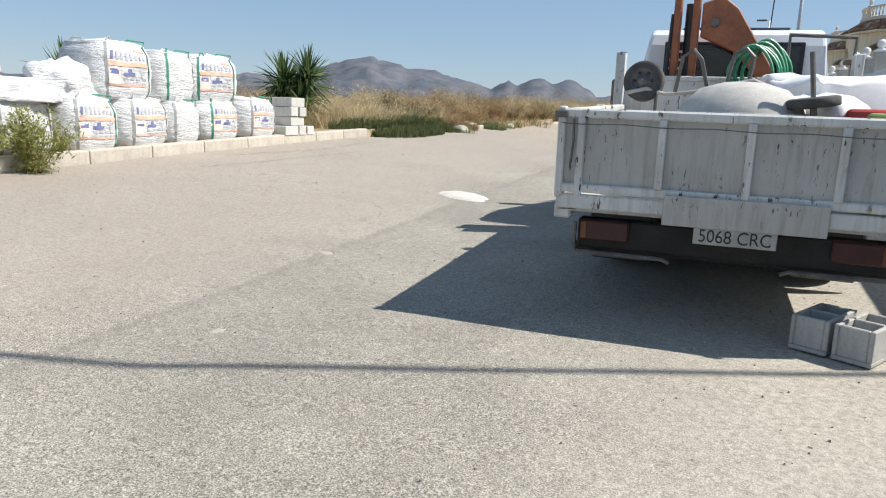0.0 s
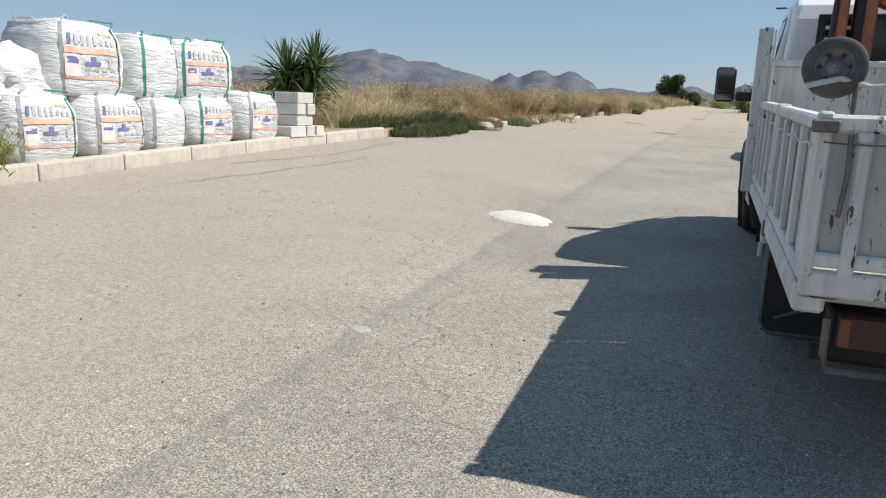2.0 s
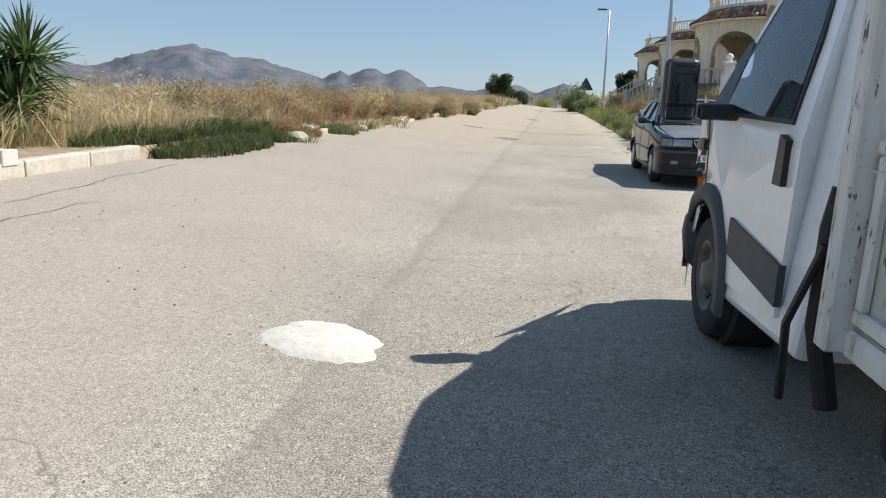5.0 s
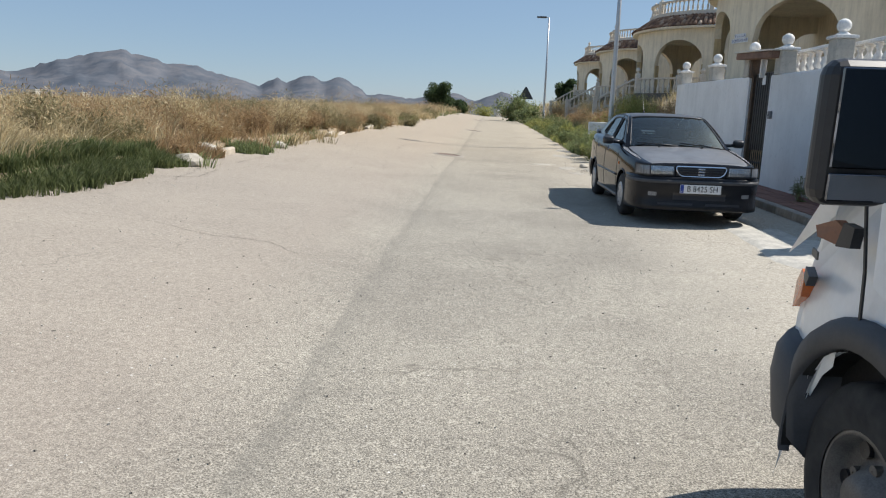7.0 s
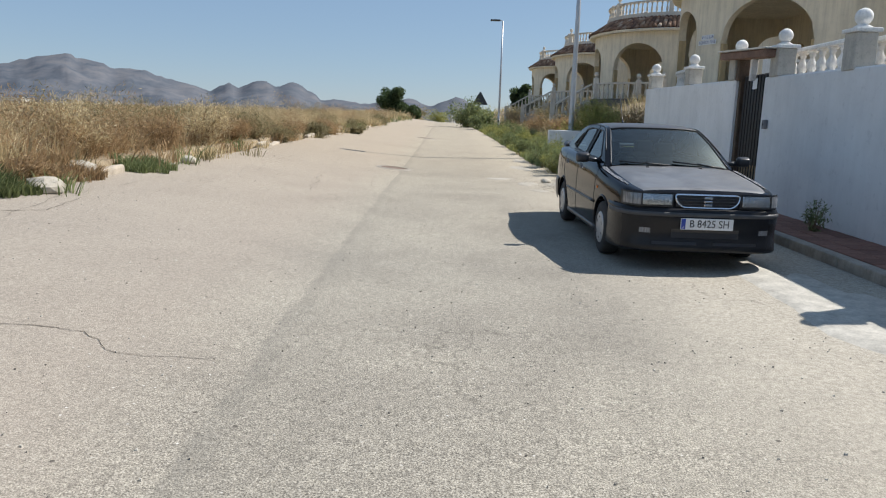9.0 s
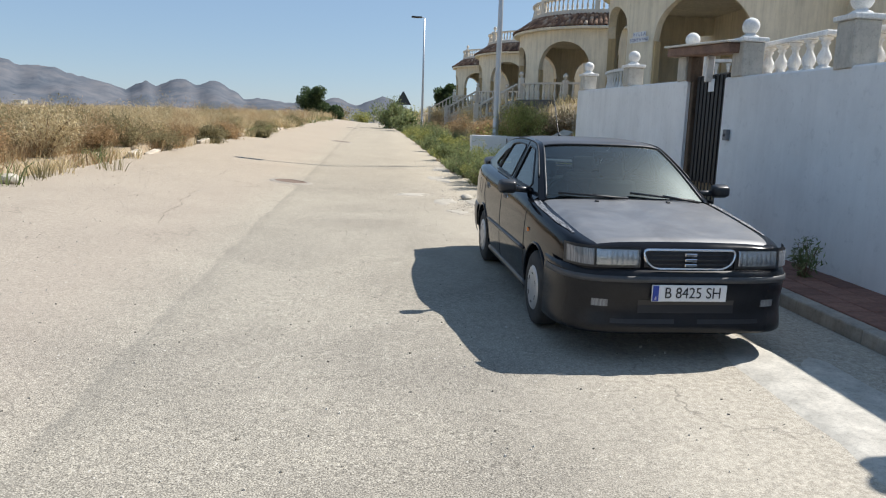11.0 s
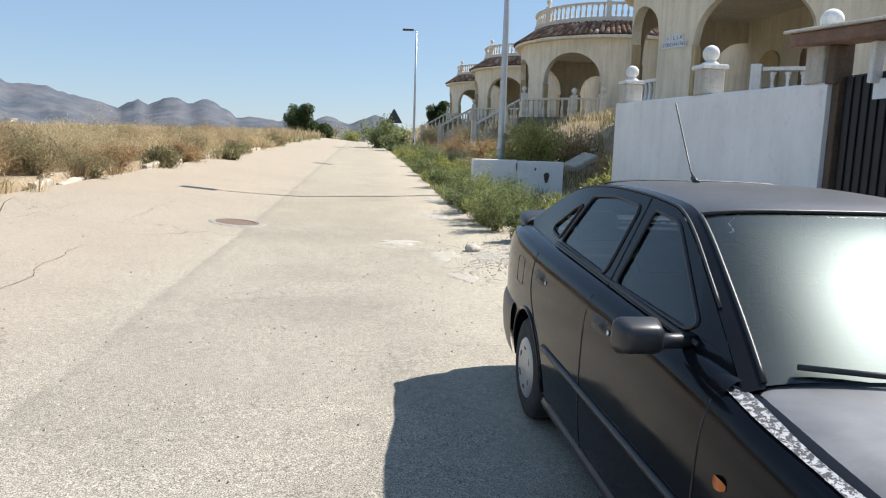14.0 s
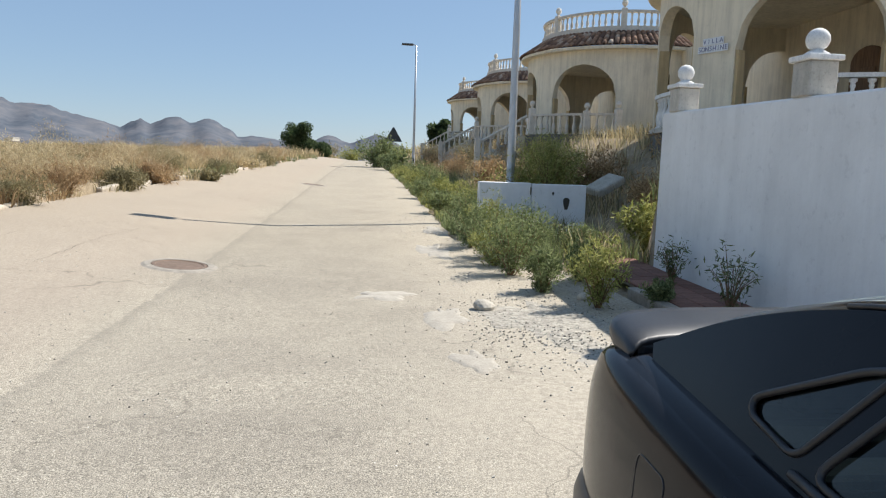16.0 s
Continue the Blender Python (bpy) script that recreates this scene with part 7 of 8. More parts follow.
bm = bmesh.new()
rings = []
for st in STF:
    half = car_ring(*st)
    pts = [(-x, z) for x, z in half] + [(x, z) for x, z in reversed(half[:-1])]
    rings.append([bm.verts.new((x, st[0], z)) for x, z in pts])
for a, b in zip(rings, rings[1:]):
    for i in range(len(a) - 1):
        bm.faces.new((a[i], b[i], b[i + 1], a[i + 1]))
    bm.faces.new((a[0], a[-1], b[-1], b[0]))
bm.faces.new(rings[0])
bm.faces.new(list(reversed(rings[-1])))
bmesh.ops.recalc_face_normals(bm, faces=bm.faces)
tools = []
for s in (-1, 1):
    for y in (0.86, 3.33):
        c = bmesh.new()
        lathe(c, [(0.332, -0.2), (0.332, 0.2)], 40, Matrix.Translation((s * 0.76, y, 0.305)) @ Matrix.Rotation(radians(90), 4, "Y"))
        bmesh.ops.recalc_face_normals(c, faces=c.faces)
        tools.append(c)
bm = cut_away(bm, tools)
bmesh.ops.delete(bm, geom=[f for f in bm.faces if 1.36 < f.calc_center_median().y < 3.80 and abs(f.calc_center_median().x) < 0.70 and f.calc_center_median().z > 0.85], context="FACES")
body = part("body", crease(bm), PAINT, car, "glossy black bodywork", True)
part("floor_pan", boxed(-0.5, 0.5, 0.25, 4.15, 0.20, 0.26, 0.01), CHASSIS, car)


def skin(y, x, off=0.004):
    """A point on the car's upper skin."""
    half = car_ring(y, *at_y(y))[SHOULDER:]
    return Vector((x, y, float(np.interp(abs(x), [p[0] for p in reversed(half)], [p[1] for p in reversed(half)])) + off))


def flank(s, y, z, off=0.004):
    """A point on the car's side."""
    half = car_ring(y, *at_y(y))[:SHOULDER + 1]
    return Vector((s * (float(np.interp(z, [p[1] for p in half], [p[0] for p in half])) + off), y, z))


def bar(name, pts, r, mat_, parent=car, label="", closed=False):
    bm = bmesh.new()
    tube(bm, pts, r, 8, closed)
    bmesh.ops.recalc_face_normals(bm, faces=bm.faces)
    return part(name, bm, mat_, parent, label, True)


def rounded(poly, r=0.05, k=5):
    """An outline with its corners rounded."""
    out = []
    for i, p in enumerate(poly):
        p, a, b = Vector(p), Vector(poly[i - 1]), Vector(poly[(i + 1) % len(poly)])
        ra, rb = min(r, (a - p).length * 0.45), min(r, (b - p).length * 0.45)
        p0, p1 = p + (a - p).normalized() * ra, p + (b - p).normalized() * rb
        out += [tuple(p0 * (1 - u) ** 2 + p * 2 * u * (1 - u) + p1 * u * u) for u in np.linspace(0, 1, k)]
    return out


def filled(loops, at):
    """A sheet bounded by the first outline, with the others as holes in it."""
    bm = bmesh.new()
    edges = []
    for lp_ in loops:
        vs = [bm.verts.new(at(y, z)) for y, z in lp_]
        edges += [bm.edges.new((vs[i], vs[(i + 1) % len(vs)])) for i in range(len(vs))]
    bmesh.ops.triangle_fill(bm, use_beauty=True, use_dissolve=False, edges=edges)
    bmesh.ops.recalc_face_normals(bm, faces=bm.faces)
    return bm


part("bonnet", patch([[skin(y, u * 0.855 * hw(max(y, 0.10)), 0.007 - (0.010 if abs(u) > 0.99 or y < 0.06 or y > 1.24 else 0)) for u in np.linspace(-1, 1, 25)] for y in np.linspace(0.055, 1.25, 26)]), FADED, car, "sun-faded grey bonnet", True)
for s in (-1, 1):
    part("wing_edge", patch([[skin(y, s * u * hw(y), 0.005) for u in (0.872 + 0.008 * math.sin(y * 9), 0.893, 0.905 + 0.022 * float(smooth(0.3, 0.9, y)) + 0.006 * math.sin(y * 13))] for y in np.linspace(0.30, 1.34, 60)]), PEEL, car, "peeling lacquer along the wing", True)
PROF = smooth_rows([(1.20, 0.955), (1.62, 1.205), (1.97, 1.372), (2.2, 1.41), (2.6, 1.422), (3.0, 1.408), (3.3, 1.368), (3.65, 1.262), (3.98, 1.11)], 6)


def roof_z(y):
    return float(np.interp(y, [p[0] for p in PROF], [p[1] for p in PROF]))


def cab_x(z, y):
    return 0.752 - (z - 0.98) * 0.42 - 0.03 * float(smooth(3.0, 3.95, y)) - 0.02 * (1 - float(smooth(1.2, 1.7, y)))


def top_pt(u, y):
    """The skin over the cabin: u across from -1 to 1, y along."""
    bow = (1 - u * u) * (-0.075 * (1 - float(smooth(1.95, 2.6, y))) + 0.05 * float(smooth(2.8, 3.3, y)))
    rz_ = roof_z(y)
    return Vector((u * (cab_x(rz_ - 0.03, y) - 0.004), y + bow, rz_ + 0.012 * (1 - u * u) - 0.032 * abs(u) ** 7))


UE = 0.915
part("roof", patch([[top_pt(u, y) for u in np.linspace(-UE, UE, 21)] for y in np.linspace(1.97, 3.06, 22)]), FADED_ROOF, car, "dull sun-faded roof panel", True)
part("windscreen", patch([[top_pt(u, y) - Vector((0, 0, 0.006)) for u in np.linspace(-UE, UE, 21)] for y in np.linspace(1.235, 1.965, 14)]), SCREEN, car, smooth_shade=True)
part("hatch_glass", patch([[top_pt(u, y) - Vector((0, 0, 0.006)) for u in np.linspace(-UE, UE, 17)] for y in np.linspace(3.07, 3.90, 12)]), CARGLASS, car, smooth_shade=True)
bar("screen_seal", [top_pt(u, 1.968) for u in np.linspace(-UE, UE, 19)], 0.009, BLACK_PL)
bar("hatch_seal", [top_pt(u, 3.065) for u in np.linspace(-UE, UE, 19)], 0.009, BLACK_PL)
part("hatch_sill", patch([[top_pt(u, y) for u in np.linspace(-1, 1, 17)] for y in (3.90, 3.95, 3.98)] ), PAINT, car, smooth_shade=True)


def belt(y):
    return 0.955 + 0.033 * (y - 1.3)


WINDOWS = {"front_side_window": ([(1.60, 1.012), (1.545, 1.045), (1.985, 1.322), (2.235, 1.345), (2.275, 1.022)], 0.035),
           "rear_side_window": ([(2.425, 1.030), (2.385, 1.345), (2.72, 1.356), (3.00, 1.332), (3.175, 1.062)], 0.045),
           "quarter_window": ([(3.235, 1.072), (3.10, 1.278), (3.17, 1.258), (3.43, 1.120), (3.41, 1.088)], 0.03)}
for s in (-1, 1):
    def side_at(y, z, off=0.0):
        return Vector((s * (cab_x(z, y) + off), y, z))

    loops = {k_: rounded(p, r) for k_, (p, r) in WINDOWS.items()}
    rim = [(y, roof_z(y) - 0.03) for y in np.linspace(1.24, 3.96, 60)] + [(y, belt(y) - 0.01) for y in np.linspace(3.90, 1.26, 30)]
    part("door_frame", filled([rim] + list(loops.values()), side_at), PAINT, car)
    part("roof_rail", patch([[top_pt(s * u, y) for u in (UE, 0.95, 0.975, 0.99, 1.0)] for y in np.linspace(1.22, 3.96, 60)]), PAINT, car, smooth_shade=True)
    for k_, lp_ in loops.items():
        pane = part(k_, filled([lp_], lambda y, z: side_at(y, z, -0.007)), CARGLASS, car)
        bar("window_seal", [side_at(y, z, 0.001) for y, z in lp_], 0.008, BLACK_PL, pane, "", True)
    bar("drip_strip", [top_pt(s * 0.985, y) + Vector((s * 0.004, 0, 0.004)) for y in np.linspace(1.5, 3.3, 34)], 0.006, BLACK_PL)
    bar("screen_pillar_seal", [top_pt(s * UE, y) for y in np.linspace(1.24, 1.97, 16)], 0.009, BLACK_PL)
    part("shoulder", patch([[Vector((s * (hw(y) * 0.945 + (cab_x(belt(y), y) - 0.008 - hw(y) * 0.945) * f), y, at_y(y)[2] - 0.016 + (belt(y) + 0.012 - at_y(y)[2] + 0.016) * (1 - (1 - f) ** 2))) for f in np.linspace(0, 1, 6)] for y in np.linspace(1.24, 3.96, 30)]), PAINT, car, smooth_shade=True)
    bar("belt_strip", [side_at(y, belt(y) + 0.03, 0.004) for y in np.linspace(1.5, 3.22, 22)], 0.010, BLACK_PL)
    bar("rubbing_strip", [flank(s, y, 0.535, 0.002) for y in np.linspace(1.26, 2.94, 16)], 0.016, CAR_PLASTIC)
    bar("sill_skirt", [flank(s, y, 0.225, -0.012) for y in np.linspace(1.22, 2.96, 16)], 0.035, CAR_PLASTIC)
    for gap in ([(1.27, z) for z in np.linspace(0.26, 0.90, 10)], [(2.34, z) for z in np.linspace(0.24, 0.955, 10)], [(3.00 + 0.27 * float(smooth(0.42, 0.80, z)), z) for z in np.linspace(0.30, 0.98, 14)]):
        bar("door_gap", [flank(s, y, z, 0.0003) for y, z in gap], 0.0035, BLACK_PL)
    bar("door_gap", [side_at(2.34 - 0.015 * f, belt(2.34) + (roof_z(2.34) - 0.035 - belt(2.34)) * f, 0.0005) for f in np.linspace(0, 1, 8)], 0.004, BLACK_PL)
    for y in (2.17, 3.10):
        hd = part("door_handle", patch([[flank(s, y + dy, 0.875 + dz, (0.016 if abs(dy) < 0.06 and abs(dz) < 0.016 else 0.0005)) for dy in np.linspace(-0.09, 0.09, 9)] for dz in (-0.032, -0.016, 0, 0.016, 0.032)]), BLACK_PL, car, smooth_shade=True)
        bar("key_lock", [flank(s, y - 0.115, 0.868, 0.0), flank(s, y - 0.115, 0.868, 0.005)], 0.012, CHROME, hd)
    part("side_repeater", patch([[flank(s, 1.13 + dy, 0.715 + dz * (1 - (dy / 0.036) ** 2) ** 0.5, 0.010 * (1 - (dy / 0.036) ** 2) + 0.001) for dy in np.linspace(-0.034, 0.034, 9)] for dz in (-0.018, 0, 0.018)]), AMBER, car, "orange side repeater", True)
    bm = bmesh.new()
    box(bm, s * 0.875, s * 1.035, 1.42, 1.525, 0.965, 1.085, 0.035, 3)
    for v in bm.verts:
        if v.co.y < 1.47:
            v.co.z = 1.025 + (v.co.z - 1.025) * 0.80
            v.co.x = s * 0.94 + (v.co.x - s * 0.94) * 0.88
    mr = part("door_mirror", bm, CAR_PLASTIC, car, "black door mirror", True)
    bar("mirror_foot", [Vector((s * 0.735, 1.56, 0.99)), Vector((s * 0.80, 1.53, 0.995)), Vector((s * 0.90, 1.49, 1.005))], 0.026, CAR_PLASTIC, mr)
    part("mirror_glass", boxed(s * 0.89, s * 1.02, 1.526, 1.529, 0.98, 1.07, 0.002), MIRROR, mr)
    for y in (0.86, 3.33):
        wheel(car, s * 0.745, y, 0.292, 0.292, 0.185, s, ALLOY, False, True)
        lip = [flank(s, y + 0.338 * math.cos(a), max(0.215, 0.305 + 0.338 * math.sin(a)), 0.0) for a in np.linspace(-0.1, math.pi + 0.1, 30)]
        bar("wheel_arch", lip, 0.012, PAINT)
bar("filler_flap", [flank(-1, 3.56 + dy, 0.83 + dz, 0.0005) for dy, dz in rounded([(-0.08, -0.08), (0.08, -0.08), (0.08, 0.08), (-0.08, 0.08)], 0.03)], 0.002, BLACK_PL, closed=True)
part("cowl", patch([[Vector((u * 0.76, y - 0.05 * (1 - u * u), 0.955 - 0.012 * (y < 1.25) - 0.03 * u * u)) for u in np.linspace(-1, 1, 13)] for y in (1.22, 1.27, 1.33)]), BLACK_PL, car)
for x0, x1 in ((-0.60, -0.02), (0.02, 0.58)):
    wp = bar("wiper", [top_pt(x / 0.76, 1.205 + 0.065 * f) + Vector((0, -0.012, 0.012)) for x, f in ((x1, 0), ((x0 + x1) / 2, 0.45), (x0, 1))], 0.009, BLACK_PL)
    bar("wiper_arm", [Vector((x1 + 0.03, 1.15, 0.958)), top_pt((x0 + x1) / 1.52, 1.235) + Vector((0, -0.012, 0.018))], 0.009, BLACK_PL, wp)
for x in (-0.30, 0.30):
    part("washer_jet", boxed(x - 0.016, x + 0.016, 1.05, 1.08, 0.955, 0.972, 0.005), BLACK_PL, car)
# spoiler over the hatch
bm = bmesh.new()
prev = None
for u in np.linspace(-1, 1, 31):
    x = math.sin(u * 1.5708) * 0.725
    e_ = abs(math.cos(u * 1.5708)) ** 0.22
    y0 = 4.05 - 0.10 * abs(u) ** 3
    zt = 1.098 - 0.06 * abs(u) ** 7
    q = [bm.verts.new((x, y0 + 0.13 + dy * (0.45 + 0.55 * e_), zt + dz * (0.3 + 0.7 * e_))) for dy, dz in ((-0.14, -0.022), (-0.12, -0.002), (-0.03, 0.012), (0.06, 0.026), (0.11, 0.026), (0.125, 0.012), (0.115, -0.014), (0.0, -0.030))]
    if prev:
        for i in range(8):
            bm.faces.new((prev[i], prev[(i + 1) % 8], q[(i + 1) % 8], q[i]))
    else:
        bm.faces.new(q)
    prev = q
bm.faces.new(list(reversed(prev)))
bmesh.ops.recalc_face_normals(bm, faces=bm.faces)
sp = part("spoiler", bm, CAR_PLASTIC, car, "black rear spoiler", True)
for x in (-0.64, 0.64):
    part("spoiler_foot", boxed(x - 0.06, x + 0.06, 4.02, 4.16, 1.0, 1.085, 0.025, 2), CAR_PLASTIC, sp)


# front: grille, lamps, bumper, plate
def front_y(x, z):
    return float(np.interp(abs(x), [0, 0.30, 0.48, 0.56, 0.62, 0.66, 0.70, 0.735, 0.765, 0.80], [-0.032, -0.030, -0.024, -0.018, -0.006, 0.008, 0.034, 0.066, 0.115, 0.21])) + 0.012 * float(smooth(0.70, 0.79, z))


grille = part("grille", patch([[Vector((x, front_y(x, z) - 0.004, z)) for x in np.linspace(-0.31, 0.31, 11)] for z in np.linspace(0.655, 0.765, 5)]), PLATE_K, car, "black grille with a chrome surround")
bm = bmesh.new()
tube(bm, [Vector((x, front_y(x, z) - 0.012, z)) for x, z in rounded([(-0.325, 0.772), (0.325, 0.772), (0.30, 0.69), (0.24, 0.648), (-0.24, 0.648), (-0.30, 0.69)], 0.04)], 0.010, 6, True)
bmesh.ops.recalc_face_normals(bm, faces=bm.faces)
part("grille_surround", bm, CHROME, grille, "chrome grille surround")
for z in (0.68, 0.71, 0.74):
    bar("grille_slat", [Vector((x, front_y(x, z) - 0.010, z)) for x in np.linspace(-0.27, 0.27, 9)], 0.005, CAR_PLASTIC, grille)
bm = bmesh.new()
for z in (0.675, 0.71, 0.745):
    box(bm, -0.042, 0.042, front_y(0, z) - 0.038, front_y(0, z) - 0.018, z - 0.011, z + 0.011, 0.004)
part("emblem", bm, CHROME, grille, "plain metal emblem plate")
for s in (-1, 1):
    hl = part("headlamp", patch([[Vector((s * x, front_y(x, z) - 0.020, z)) for x in np.linspace(0.345, 0.635, 12)] for z in np.linspace(0.662, 0.775, 9)]), LAMPGLASS, car, "clear ribbed headlamp", True)
    hl.visible_shadow = False
    part("reflector", patch([[Vector((s * x, front_y(x, z) - 0.006 + 0.012 * ((z - 0.72) / 0.05) ** 2 * 0.2 - 0.004 * abs(math.cos((x - 0.40) * 90)), z)) for x in np.linspace(0.35, 0.63, 40)] for z in np.linspace(0.668, 0.770, 9)]), REFLECTOR, hl, smooth_shade=True)
    part("lamp_shell", patch([[Vector((s * x, front_y(x, z) + 0.010, z)) for x in np.linspace(0.33, 0.795, 18)] for z in np.linspace(0.645, 0.788, 8)]), BLACK_PL, hl)
    part("corner_lamp", patch([[Vector((s * x, front_y(x, z) - 0.016, z)) for x in np.linspace(0.648, 0.788, 10)] for z in np.linspace(0.665, 0.772, 6)]), CORNER, car, "clear corner indicator", True)
# the bumper wraps the nose
BZ = [(0.640, 0.045), (0.628, 0.010), (0.605, -0.008), (0.565, -0.018), (0.50, -0.016), (0.44, -0.004), (0.40, 0.004), (0.33, -0.006), (0.27, -0.024), (0.225, -0.034), (0.205, -0.024), (0.195, 0.03)]


def bump_at(a, off):
    """Plan curve of the bumper, a from -1 to 1."""
    return 0.848 * math.sin(a * 1.5708) * (1 - off * 0.25), -0.048 + 0.55 * (1 - math.cos(a * 1.5708)) ** 2.25 + off * (1 - 0.6 * abs(a))


bmp = part("front_bumper", patch([[Vector((*bump_at(a, off), z)) for a in np.linspace(-1, 1, 41)] for z, off in BZ]), SATIN, car, "black front bumper", True)
part("bumper_strip", patch([[Vector((bump_at(a, off)[0] * 1.006, bump_at(a, off)[1], z)) for a in np.linspace(-0.97, 0.97, 41)] for z, off in ((0.597, -0.012), (0.59, -0.028), (0.562, -0.031), (0.553, -0.014))]), plain("grey_rubber_strip", (0.06, 0.062, 0.066), 0.5, 0, 0.2, 9), bmp, "rubber bumper strip", True)
part("air_intake", patch([[Vector((bump_at(a, off)[0], bump_at(a, off)[1] - 0.003, z)) for a in np.linspace(-0.26, 0.26, 9)] for z, off in ((0.435, -0.003), (0.40, 0.004), (0.345, -0.004))]), PLATE_K, bmp)
for a0, a1 in ((-0.42, -0.06), (0.06, 0.42)):
    part("lower_slot", patch([[Vector((bump_at(a, off)[0], bump_at(a, off)[1] - 0.003, z)) for a in np.linspace(a0, a1, 9)] for z, off in ((0.305, -0.013), (0.275, -0.023))]), PLATE_K, bmp)
for s in (-1, 1):
    fg = part("fog_lamp", patch([[Vector((bump_at(s * a, off)[0], bump_at(s * a, off)[1] - 0.004, z)) for a in np.linspace(0.44, 0.55, 7)] for z, off in ((0.435, -0.004), (0.41, 0.002), (0.385, 0.002))]), CORNER, bmp, "clear fog lamp")
npz = part("number_plate", boxed(-0.26, 0.26, -0.088, -0.074, 0.434, 0.546, 0.003), PLATE_W, car, "white front number plate")
part("country_band", boxed(-0.257, -0.215, -0.0915, -0.0885, 0.438, 0.542, 0.001), PLATE_B, npz)
bm = text_mesh("B 8425 SH", 0.105, 0.001)
bmesh.ops.transform(bm, matrix=Matrix.Translation((0.022, -0.0905, 0.490)) @ Matrix.Rotation(radians(90), 4, "X") @ Matrix.Diagonal((0.88, 1, 1, 1)), verts=bm.verts)
part("lettering", bm, PLATE_K, npz)
bm = text_mesh("E", 0.03, 0.001)
bmesh.ops.transform(bm, matrix=Matrix.Translation((-0.236, -0.0930, 0.456)) @ Matrix.Rotation(radians(90), 4, "X"), verts=bm.verts)
part("lettering", bm, PLATE_W, npz)
# rear bumper and lamps
plan = [(hw(y) + 0.012, y) for y in np.linspace(3.68, 4.24, 12)] + [(0.70, 4.315), (0.60, 4.345), (0.30, 4.36)]
plan = [(-x, y) for x, y in plan] + [(x, y) for x, y in reversed(plan)]
part("rear_bumper", patch([[Vector((x * f, y + off * float(smooth(3.9, 4.3, y)), z)) for x, y in plan] for z, f, off in ((0.60, 0.985, -0.02), (0.585, 1.0, 0.0), (0.54, 1.01, 0.02), (0.44, 1.01, 0.02), (0.34, 1.0, 0.01), (0.27, 0.98, -0.02))]), CAR_PLASTIC, car, "black rear bumper", True)
for s in (-1, 1):
    part("rear_lamp", boxed(s * 0.42, s * 0.66, 4.24, 4.315, 0.70, 0.88, 0.015, 2), REDLENS, car)
bar("antenna", [Vector((-0.19, 2.75, 1.435)), Vector((-0.19, 2.80, 1.48)), Vector((-0.19, 3.04, 1.82))], 0.0045, BLACK_PL)
bar("antenna_base", [Vector((-0.19, 2.72, 1.425)), Vector((-0.19, 2.77, 1.452))], 0.014, BLACK_PL)
# inside
for x in (-0.36, 0.36):
    for y, tag_ in ((1.95, "front_seat"), (2.95, "rear_seat")):
        sq = part(tag_, boxed(x - 0.24, x + 0.24, y, y + 0.48, 0.32, 0.52, 0.05, 2), SEAT, car)
        part("backrest", boxed(-0.24, 0.24, -0.06, 0.06, 0, 0.55, 0.05, 2), SEAT, sq, m=Matrix.Translation((x, y + 0.48, 0.48)) @ Matrix.Rotation(radians(-18), 4, "X"))
        part("headrest", boxed(-0.13, 0.13, -0.05, 0.05, 0.58, 0.76, 0.04, 2), SEAT, sq, m=Matrix.Translation((x, y + 0.48, 0.46)) @ Matrix.Rotation(radians(-18), 4, "X"))
part("dashboard", boxed(-0.68, 0.68, 1.36, 1.68, 0.62, 0.94, 0.05, 3), DASH, car)
part("parcel_shelf", boxed(-0.66, 0.66, 3.42, 3.88, 0.90, 0.94, 0.01), SEAT, car)
stw = [(-0.36 + 0.18 * math.cos(a), 1.76 + 0.06 * math.sin(a), 0.90 + 0.17 * math.sin(a)) for a in np.linspace(0, 2 * math.pi, 24, endpoint=False)]
part("steering_wheel", tubed(stw, 0.016, 8, True), BLACK_PL, car)
part("rear_view_mirror", boxed(-0.10, 0.10, 1.84, 1.87, 1.27, 1.33, 0.012), BLACK_PL, car)
part("windscreen_note", boxed(0.42, 0.54, 1.375, 1.38, 0.945, 1.0, 0.001), PLATE_W, car, "small pale paper behind the windscreen", m=Matrix.Identity(4))

# ---- sand bags, blocks beside the left kerb ----
n = N("white_bulk_bag", 0.75, spec=0.25)
bw = n.ramp(n.noise(5, 5, 0.6), (0.3, (0.63, 0.63, 0.62)), (0.7, (0.74, 0.74, 0.73)))
n.color(n.mix(1.0, bw, n.ramp(n.noise(1.4, 4), (0.3, 0.88), (0.6, 1.0)), "MULTIPLY"))
n.bump(n.noise(9, 5, 0.65, stretch=(0.7, 0.7, 3.2)), 0.9, 0.035).bump(n.noise(70, 2), 0.15, 0.004)
BAG = n.m
INK_O = plain("orange_ink", (0.72, 0.44, 0.32), 0.8, 0, 0.15, 20)
INK_B = plain("blue_ink", (0.16, 0.18, 0.34), 0.8, 0, 0.2, 20)
INK_G = plain("grey_ink", (0.46, 0.46, 0.49), 0.8, 0, 0.2, 20)
STRAP_G = plain("green_strap", (0.06, 0.26, 0.17), 0.8, 0, 0.2, 20)
STRAP_K = plain("grey_strap", (0.34, 0.35, 0.34), 0.8, 0, 0.2, 20)


